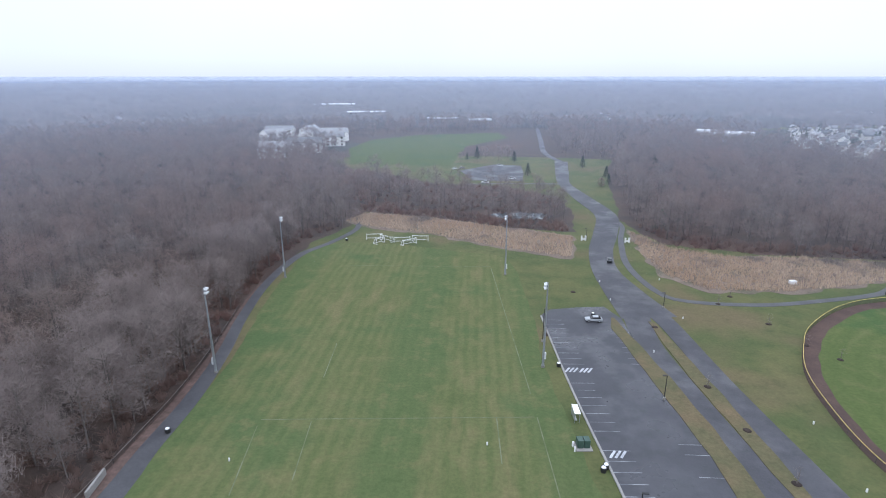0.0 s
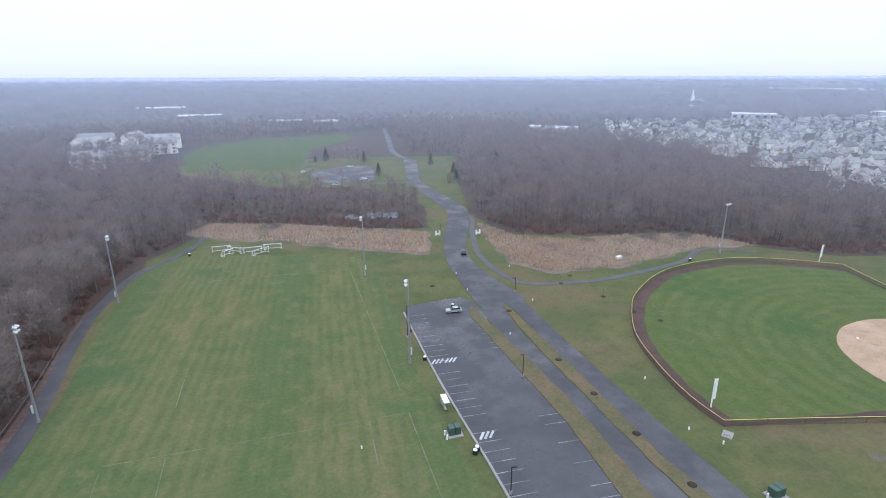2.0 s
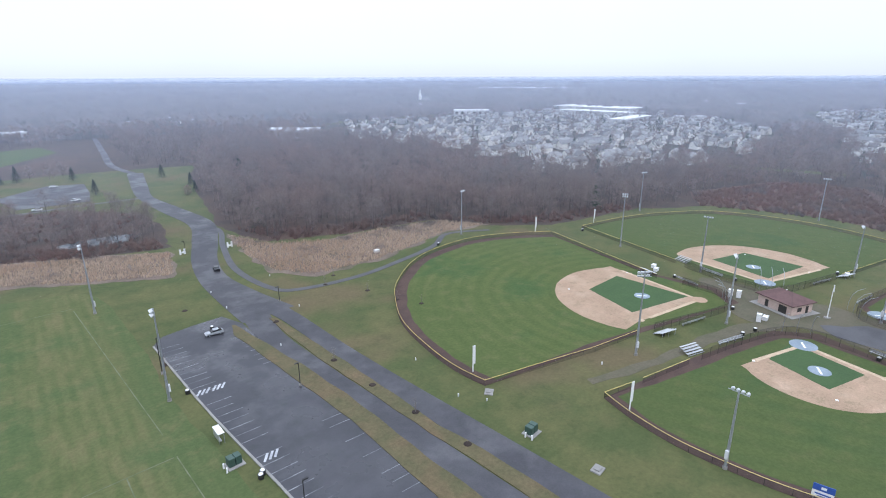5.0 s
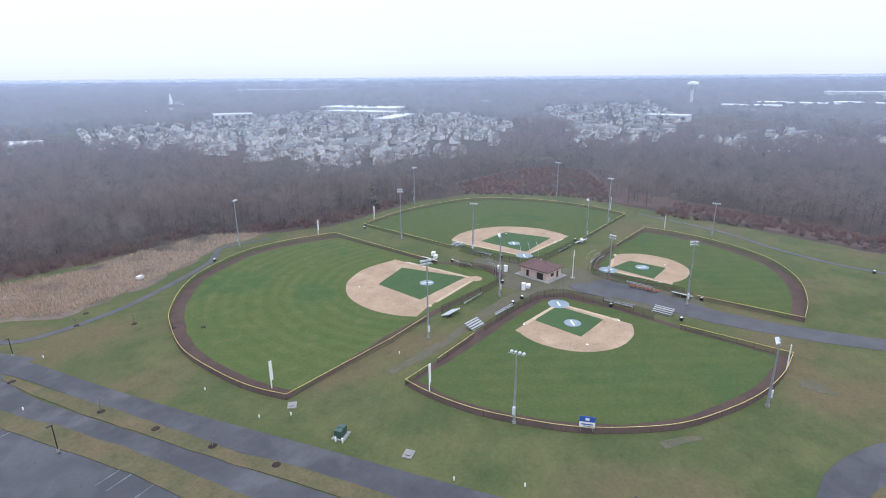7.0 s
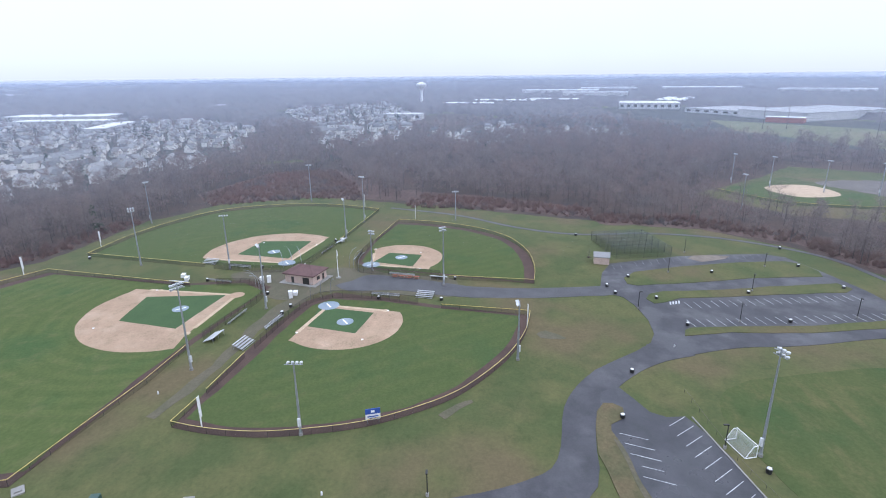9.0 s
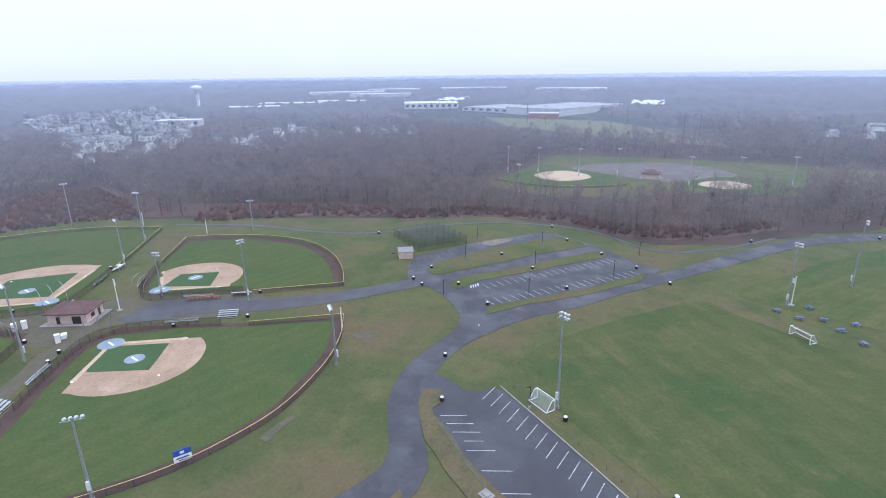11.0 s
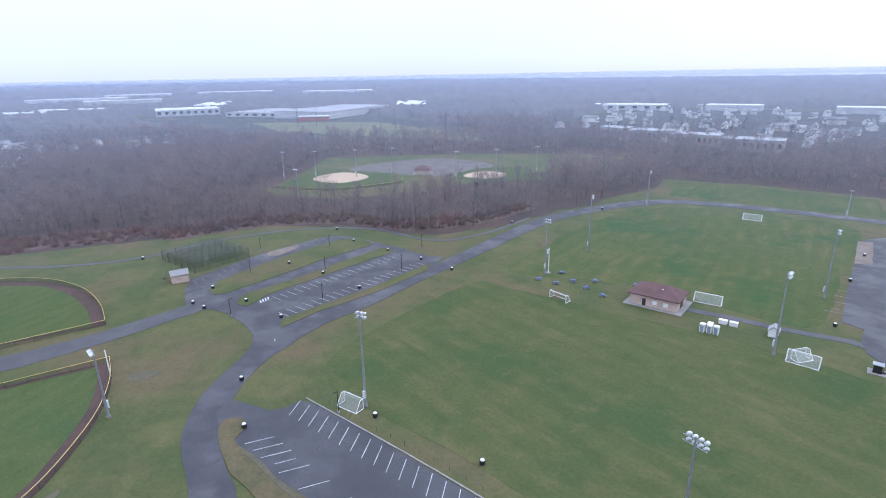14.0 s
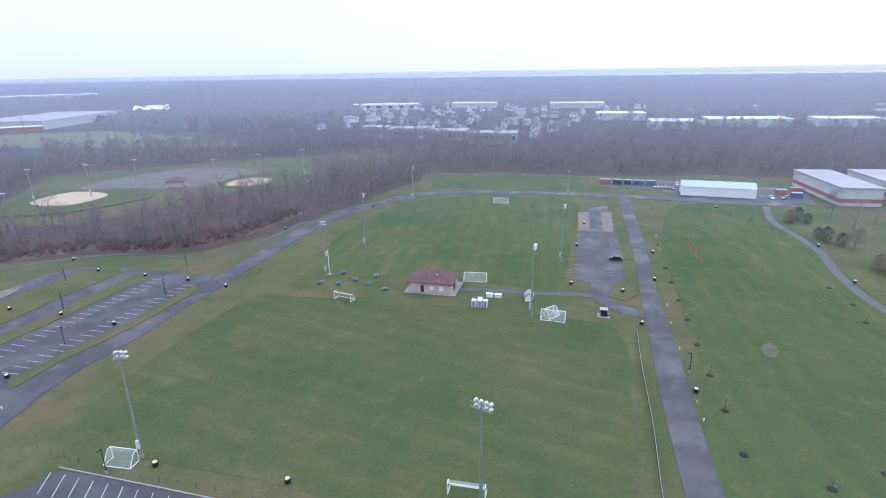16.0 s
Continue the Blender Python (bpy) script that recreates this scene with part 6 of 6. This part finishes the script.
# sponsor board on the outfield fence
ob = thing("field_sign", (88.9, 16.5, 0), "blue and white board on posts at the outfield fence", "sign", "", 285)
for s in (-1.1, 1.1):
    bm = bmesh.new()
    put_rod(bm, (s, 0, -0.1), (s, 0, 3.3), 0.08, sides=6)
    part("post", bm, M["galvanised"], ob)
M["sign_blue"] = varied("sign_blue", (0.035, 0.09, 0.36), (0.035, 0.09, 0.36), 0.5)
for name, size, where, m in (("blue_panel", (2.9, 0.12, 1.15), (0, -0.1, 2.2), "sign_blue"), ("white_panel", (2.9, 0.12, 1.25), (0, -0.1, 0.93), "white"), ("emblem", (0.7, 0.03, 0.45), (0, -0.18, 2.55), "white"), ("text_bar", (2.1, 0.03, 0.26), (0, -0.18, 1.55), "sign_blue"), ("text_bar", (1.6, 0.03, 0.16), (0.1, -0.18, 1.2), "sign_blue")):
    bm = bmesh.new()
    put_box(bm, size, where)
    part(name, bm, M[m], ob)


def flagpole(at, h, label):
    ob = thing("flagpole", (*at, 0), label, "flagpole")
    bm = bmesh.new()
    put_rod(bm, (0, 0, -0.1), (0, 0, h), 0.16, 0.09, 8)
    part("pole", bm, M["white"], ob)
    bm = bmesh.new()
    put_rod(bm, (0, 0, -0.1), (0, 0, 0.25), 0.9, 0.8, 14)
    part("foot", bm, M["concrete"], ob)
    bm = bmesh.new()
    bmesh.ops.create_uvsphere(bm, u_segments=10, v_segments=6, radius=0.2, matrix=Matrix.Translation((0, 0, h + 0.12)))
    part("finial", bm, M["white"], ob)
    bm = bmesh.new()
    bmesh.ops.create_grid(bm, x_segments=8, y_segments=5, size=0.5, matrix=pose(0.55, 0, h - 1.1, 90) @ Matrix.Diagonal((0.9, 1.6, 1, 1)))
    for v in bm.verts:
        v.co.y += 0.18 * math.sin(v.co.x * 6 + v.co.z)
    part("flag", bm, M["white"], ob, "limp pale flag")


flagpole((168, 40), 9.5, "white flagpole with a limp pale flag beside the clubhouse")
flagpole((99.7, -141.5), 8.5, "white flagpole on worn ground between soccer fields")

# batting cage
ob = thing("batting_cage", (200, -66, 0), "large dark net batting cage on steel posts", "batting cage", "", 8)
M["dark_net"] = link_material()
M["dark_net"].node_tree.nodes["Principled BSDF"].inputs["Base Color"].default_value = (0.06, 0.075, 0.07, 1)
M["dark_net"].node_tree.nodes["Mix Shader"].inputs[0].default_value = 0.2
CW, CD, CH = 24.0, 21.0, 3.8
for k in range(6):
    x = -CW / 2 + CW / 5 * k
    bm = bmesh.new()
    v = [bm.verts.new(q) for q in ((x, -CD / 2, 0), (x, CD / 2, 0), (x, CD / 2, CH), (x, -CD / 2, CH))]
    bm.faces.new(v)
    part("net_wall", bm, M["dark_net"], ob)
    for j in range(5):
        bm = bmesh.new()
        y = -CD / 2 + CD / 4 * j
        put_rod(bm, (x, y, -0.1), (x, y, CH), 0.07, sides=5)
        part("post", bm, M["black"], ob)
for y in (-CD / 2, CD / 2):
    bm = bmesh.new()
    v = [bm.verts.new(q) for q in ((-CW / 2, y, 0), (CW / 2, y, 0), (CW / 2, y, CH), (-CW / 2, y, CH))]
    bm.faces.new(v)
    part("net_wall", bm, M["dark_net"], ob)
bm = bmesh.new()
bmesh.ops.create_grid(bm, x_segments=5, y_segments=4, size=0.5, matrix=Matrix.Translation((0, 0, CH)) @ Matrix.Diagonal((CW, CD, 1, 1)))
part("net_roof", bm, M["dark_net"], ob)

# portable toilets, white boxes, kiosk
for x, y, t in ((46, -133.6, 5), (44.4, -134, 5), (42.9, -134.4, 5), (44.8, -135.4, 5), (164, 62, 15), (163, 64, 15), (151, 51, 20)):
    ob = thing("portable_toilet", (x, y, 0), "white portable toilet with a pale blue door", "portable toilet", "portable toilets", t)
    bm = bmesh.new()
    put_box(bm, (1.2, 1.2, 2.1), (0, 0, 0))
    part("cabin", bm, M["white"], ob)
    bm = bmesh.new()
    put_box(bm, (1.28, 1.28, 0.16), (0, 0, 2.1))
    part("roof", bm, M["white"], ob)
    bm = bmesh.new()
    put_box(bm, (0.8, 0.06, 1.8), (0, 0.62, 0.1))
    part("door", bm, M["tarp"], ob)
for x, y in ((44, -142), (41.5, -142.4), (153.5, 50.3), (166.3, 90.5), (169, 93), (210.5, 47.5), (102.9, 169.2)):
    bm = bmesh.new()
    put_box(bm, (2.0, 1.2, 1.0), (0, 0, -0.02))
    put_box(bm, (2.1, 1.3, 0.12), (0, 0, 0.98))
    ob = part("storage_box", bm, M["white"])
    ob.matrix_basis = pose(x, y, 0, 0, 0, 10)
    tagged(ob, "white lidded storage box on the grass", "storage box", "storage boxes")
ob = thing("kiosk", (11, -140, 0), "small dark kiosk on a concrete pad", "kiosk", "", 8)
for name, size, where, m in (("pad", (3.4, 3.0, 0.15), (0, 0, -0.04), "concrete"), ("cabin", (1.6, 1.4, 1.9), (0, 0, 0.1), "black"), ("roof", (2.1, 1.9, 0.14), (0, 0, 2.0), "galvanised")):
    bm = bmesh.new()
    put_box(bm, size, where)
    part(name, bm, M[m], ob)

# orange barrels on the far field, tents and containers at the yard
rng = random.Random(8)
for k in range(13):
    t = k / 12
    bm = bmesh.new()
    put_rod(bm, (0, 0, 0), (0, 0, 0.95), 0.30, 0.25, 10)
    put_rod(bm, (0, 0, 0), (0, 0, 0.12), 0.42, 0.42, 10)
    ob = part("traffic_barrel", bm, M["orange"])
    ob.matrix_basis = pose(-11 - 4 * t + rng.uniform(-0.8, 0.8), -221 + 25 * t, 0.02)
    tagged(ob, "orange plastic traffic barrel on the grass", "traffic barrel", "traffic barrels")
for x, y, key, w in ((31, -325, "orange", 6), (24, -326, "dark", 5), (18.5, -326, "dark", 4), (12.5, -327, "blue_plastic", 6), (6, -328, "blue_plastic", 5), (-64, -316, "blue_plastic", 5), (-58, -322, "orange", 5), (-66, -330, "orange", 6)):
    ob = thing("container", (x, y, 0), "coloured storage container in a works yard", "container", "yard containers", 6)
    bm = bmesh.new()
    put_box(bm, (w, 2.6, 2.5), (0, 0, 0))
    part("box", bm, M[key], ob)
    bm = bmesh.new()
    put_box(bm, (w + 0.1, 2.7, 0.12), (0, 0, 2.5))
    part("roof", bm, M["galvanised"], ob)
slab("works_yard", [(34, -316), (0, -314), (-8, -300), (-12, -298), (-70, -300), (-72, -338), (0, -345), (33, -338)], 0.06, M["asphalt"], "grey asphalt works yard beside the woods", "yard", smooth=False)

# entrance gate piers on the drive, rail fences
for x, y in ((44.5, 214), (61.5, 212)):
    ob = thing("gate_pier", (x, y, 0), "white park gate piers beside the drive", "gate", "gate piers", 10)
    for s in (-0.8, 0.8):
        bm = bmesh.new()
        put_box(bm, (0.5, 0.5, 1.9), (s, 0, -0.05))
        part("pier", bm, M["white"], ob)
        bm = bmesh.new()
        put_box(bm, (0.65, 0.65, 0.15), (s, 0, 1.85))
        part("cap", bm, M["white"], ob)
    bm = bmesh.new()
    put_box(bm, (1.4, 0.1, 0.7), (0, 0, 0.4))
    part("gate_leaf", bm, M["white"], ob)
fence([(-61.8, 62), (-61.6, 80), (-61.8, 96), (-63.8, 116), (-67.6, 140)], 1.1, "bark", 3.0, "low brown wire fence along the woodland path", rail=0.05)
fence([(2, -132), (0, -115), (-3, -94), (-5, -76), (-7, -60)], 1.1, "galvanised", 3.0, "low grey chain-link fence along a drive", rail=0.05)
fence([(100, -47.5), (80, -48.2), (66, -50.5), (40, -53.5)], 1.0, "bark", 3.5, "low dark wire fence beside a soccer field", rail=0.02, netting=False)
ribbon("verge", [(-60.6, 60), (-60.8, 80), (-61.0, 96), (-63, 116), (-66.4, 136), (-69, 160)], [2.6, 2.4, 2.2, 1.8, 1.5, 1.2], 0.045, M["rust_ground"], "russet dead grass beside a footpath", "verge", wobble=0.6)
ob = slab("wall_panel", [(-60.5, 66), (-61.2, 71.5), (-61.6, 71.4), (-60.9, 65.9)], 1.3, M["concrete"], "short pale concrete wall beside the path", "wall", 1.5, smooth=False)

# ---------------------------------------------------------------- water, far car park, far ball fields
M["gravel"] = surface("grey_gravel", (0.17, 0.15, 0.135), (0.13, 0.115, 0.105), 0.1, 1.0)
M["water"] = surface("pond_water", (0.10, 0.11, 0.12), (0.08, 0.09, 0.10), 0.2, 1.0, 0.06, 0.95, 0.03)
slab("pond", [(9, 251), (20, 248), (34, 249), (36, 257), (22, 260), (9, 257)], 0.05, M["water"], "still pond behind bare trees mirroring the sky", "pond", wobble=1)
slab("parking_lot_5", [(-11, 383), (14, 412), (34, 407), (33, 372), (30, 345), (-2, 345)], 0.06, M["asphalt"], "far grey asphalt car park beside a drive", "car park", smooth=False)
ribbon("path_6", [(52, 336), (30, 336), (-6, 332)], 3, 0.055, M["asphalt_path"], "grey path to a far car park", "footpath")
ribbon("road_8", [(67, 425), (60, 480), (66, 560), (74, 660), (80, 740)], 5, 0.06, M["asphalt"], "grey road leading on through far woods", "road")
slab("outfield", [(308, -147), (287, -157), (270, -171), (260, -205), (290, -222), (330, -204), (334, -186)], 0.05, M["outfield"], "far green ball field", "outfield", smooth=False)
slab("infield", [(314, -178), (322, -190), (321, -206), (306, -211), (291, -206), (288, -186), (298, -178)], 0.07, M["clay"], "far pale tan dirt infield", "infield")
fence([(308, -147), (287, -157), (270, -171), (260, -205), (268, -216)], label="low fence round a far ball field")
slab("outfield", [(255, -238), (222, -250), (208, -268), (215, -292), (245, -300), (262, -280)], 0.05, M["outfield"], "far green ball field behind bare trees", "outfield", smooth=False)
slab("infield", [(246, -250), (252, -262), (248, -276), (232, -276), (226, -264), (232, -254)], 0.07, M["clay"], "far pale tan dirt infield", "infield")
slab("worn_ground", [(328, -215), (335, -250), (315, -297), (262, -297), (256, -250), (275, -232), (300, -225)], 0.045, M["gravel"], "far grey gravel apron between ball fields", "worn ground", wobble=2)
clubhouse((276, -241), 40, 10, 9, 3, 2.6, M["maroon_roof"], "far small clubhouse with a brown hip roof", [("front", 0, 2, 2.2, 0.12)])
M["meadow"] = surface("far_meadow", (0.15, 0.15, 0.08), (0.13, 0.14, 0.075), 0.03, 0.4, c=(0.17, 0.15, 0.09))
slab("meadow", [(800, -360), (650, -480), (440, -440), (356, -405), (480, -362), (640, -320)], 0.05, M["meadow"], "far pale green meadow beyond the woods", "meadow", wobble=3, smooth=False)
slab("bare_field", [(660, 20), (850, -80), (1000, 20), (860, 95)], 0.05, M["litter"], "far brown bare field among woods", "field", wobble=3, smooth=False)

# ---------------------------------------------------------------- reeds, scrub and evergreens
rng = random.Random(21)
def tuft_arrays(rng, blades, height, wide):
    v, f = [], []
    for k in range(blades):
        a = rng.uniform(0, 6.28)
        lean = Vector((math.cos(a), math.sin(a), 0)) * rng.uniform(0.1, 0.7)
        s = Vector((-math.sin(a), math.cos(a), 0)) * wide
        o = Vector((rng.uniform(-0.5, 0.5), rng.uniform(-0.5, 0.5), -0.02))
        n = len(v)
        v += [tuple(o - s), tuple(o + s), tuple(o + lean + Vector((0, 0, height * rng.uniform(0.6, 1.1))))]
        f.append((n, n + 1, n + 2))
    return np.array(v, np.float32), np.array(f, np.int32), np.zeros(len(f), np.int32)


M["reed_blade"] = woods_material("dry_reeds", (0.42, 0.32, 0.24), (0.60, 0.48, 0.37), (0.46, 0.34, 0.25))
TUFTS = [tuft_arrays(rng, 8, 1.3, 0.08) for _ in range(5)]
beds = fill([(-60, 240), (-52, 254), (-24, 248), (12, 232), (41, 219), (36, 192), (10, 203), (-20, 221), (-48, 230)], 0.95, rng) + fill([(67, 230), (76, 206), (96, 196), (122, 197), (150, 192), (163, 173), (140, 175), (120, 168), (98, 162), (74, 162), (65, 174), (63, 200)], 0.95, rng)
v, f, m = scatter(beds, TUFTS, rng, 0.6, 1.2)
tagged(new("reeds", mesh_np("reeds", v, f, [M["reed_blade"]], m)), "dry straw-coloured reeds beside the woods", "reeds", kind="stuff")

M["brush"] = woods_material("russet_brush", (0.19, 0.135, 0.116), (0.26, 0.188, 0.162), (0.235, 0.150, 0.130))
def shrub_arrays(rng, height, twigs):
    v, f = [], []
    for k in range(twigs):
        a, e = rng.uniform(0, 6.28), rng.uniform(0.5, 1.5)
        d = Vector((math.cos(a) * math.cos(e), math.sin(a) * math.cos(e), math.sin(e))) * height * rng.uniform(0.6, 1.1)
        s = d.orthogonal().normalized() * 0.05
        o = Vector((rng.uniform(-0.6, 0.6), rng.uniform(-0.6, 0.6), 0))
        n = len(v)
        v += [tuple(o - s), tuple(o + s), tuple(o + d)]
        f.append((n, n + 1, n + 2))
    return np.array(v, np.float32), np.array(f, np.int32), np.zeros(len(f), np.int32)


SHRUBS = [shrub_arrays(rng, rng.uniform(1.6, 3.2), 60) for _ in range(5)]
EDGES = [
    *SCRUB_CLEAR,
    [(238, -62), (228, -104), (206, -132), (184, -137), (168, -150), (160, -172), (160, -212), (170, -212), (172, -180), (190, -150), (215, -142), (244, -108), (254, -62)],
    [(72, 240), (80, 208), (107, 200), (150, 196), (163, 175), (188, 155), (240, 147), (242, 158), (190, 168), (160, 190), (150, 208), (108, 212), (86, 224)],
    [(-56, 258), (-22, 249), (15, 232), (40, 226), (42, 240), (14, 246), (-22, 262), (-58, 272)],
    [(-63, 55), (-63.4, 104), (-67, 134), (-71.5, 171), (-70, 205), (-60, 230), (-68, 232), (-84, 205), (-88, 170), (-84, 130), (-82, 60)],
    WOODS["middle"],
]
spots = []
for poly in EDGES:
    spots += [p for p in fill(poly, 2.3, rng) if rng.random() < (0.85 if poly is not WOODS["middle"] else 0.2)]
v, f, m = scatter(spots, SHRUBS, rng, 0.6, 1.3)
tagged(new("brush", mesh_np("brush", v, f, [M["brush"]], m)), "russet leafless brush at the edge of the woods", "brush", kind="stuff")


def evergreen(at, h, round_form=False, brown=False):
    """A conifer or bush of many small drooping sprays on a tapered trunk."""
    label = "dense russet-brown bush on rough grass" if brown else "dark green evergreen tree standing in the open"
    ob = thing("bush" if brown else "evergreen_tree", (*at, 0), label, "bush" if brown else "tree", "", rng.uniform(0, 360))
    bm = bmesh.new()
    put_rod(bm, (0, 0, -0.2), (0, 0, h * 0.9), h * 0.025, 0.02, 6)
    part("trunk", bm, M["bark"], ob)
    v, f = [], []
    for k in range(900):
        t = rng.random() ** 0.8
        r = h * 0.26 * ((1 - t) * 1.0 if not round_form else math.sqrt(max(0.02, 1 - (2 * t - 0.9) ** 2)) * 1.4) * rng.uniform(0.55, 1.1)
        a = rng.uniform(0, 6.28)
        c = Vector((math.cos(a) * r, math.sin(a) * r, h * (0.08 + 0.9 * t)))
        d = Vector((math.cos(a), math.sin(a), rng.uniform(-0.7, 0.5))) * h * 0.06
        s = Vector((-math.sin(a), math.cos(a), rng.uniform(-0.4, 0.4))) * h * 0.028
        n = len(v)
        v += [tuple(c - s), tuple(c + s), tuple(c + d)]
        f.append((n, n + 1, n + 2))
    crown = new("crown", mesh_np("crown", np.array(v), np.array(f), [M["brush"] if brown else M["pine"]]))
    crown.parent = ob


for x, y, h in ((35, 364, 9), (-7, 434, 6), (1, 437, 11), (30, 425, 9), (82, 335, 7), (86, 360, 8), (78, 400, 9), (-20, -309, 3), (-12, -307, 2.5)):
    evergreen((x, y), h, h < 4)
for x, y, h in ((-56, -267, 6), (-59, -263, 4.5), (-60, -236, 6), (-64, -232, 5), (-58, -240, 4.5)):
    evergreen((x, y), h, True)
for x, y, h in ((76, 328, 6), (-68, -205, 6), (-70, -200, 5), (-52, -262, 6)):
    evergreen((x, y), h, True, True)

# evergreens and bare trees among the estates
ever = []
for k in range(6):
    v, f = [], []
    for j in range(60):
        t, a = rng.random(), rng.uniform(0, 6.28)
        r = 2.6 * (1 - t)
        c = Vector((math.cos(a) * r, math.sin(a) * r, 1 + 9 * t))
        s = Vector((-math.sin(a), math.cos(a), 0)) * 0.6
        d = Vector((math.cos(a), math.sin(a), -0.5)) * 1.3
        n = len(v)
        v += [tuple(c - s), tuple(c + s), tuple(c + d)]
        f.append((n, n + 1, n + 2))
    ever.append((np.array(v, np.float32), np.array(f, np.int32), np.zeros(len(f), np.int32)))
green_spots, bare_spots = [], []
for poly, gap, share in TOWNS[:5]:
    for p in fill(poly, 13.5, rng):
        (green_spots if rng.random() < 0.14 else bare_spots).append(p)
for poly in WOODS.values():
    green_spots += [p for p in fill(poly, 30, rng) if rng.random() < 0.12]
v, f, m = scatter(green_spots, ever, rng, 0.6, 1.3)
tagged(new("scattered_evergreens", mesh_np("scattered_evergreens", v, f, [M["pine"]], m)), "dark evergreens scattered through woods and estates", "evergreens", kind="stuff")
v, f, m = scatter(bare_spots, FAR_KINDS, rng, 0.45, 0.8)
tagged(new("estate_trees", mesh_np("estate_trees", v, f, [M["bark"], M["woods"]], m)), "bare trees between the houses of the estates", "trees", kind="stuff")

# a few bare trees standing in the open, one by one
for i, (x, y) in enumerate(((-12, 425), (8, 445), (18, 430), (26, 440), (-30, 345), (-10, 338), (44, 268), (-58, 226), (-54, 236), (40, 285), (-66, -225), (-72, -250), (-80, -230), (-76, -210), (-90, -245), (-70, -275), (-84, -268), (-95, -215), (170, 176), (120, 199))):
    ob = new("tree")
    s = 0.5 + 0.12 * (i % 4)
    ob.matrix_basis = pose(x, y, 0, 0, 0, 47 * i) @ Matrix.Diagonal((s, s, s, 1))
    tagged(ob, "leafless grey-brown tree standing on rough ground", "tree", "trees in the open")
    trunk, crown = MODELS[i % 7]
    piece("trunk", trunk, ob)
    piece("crown", crown, ob)
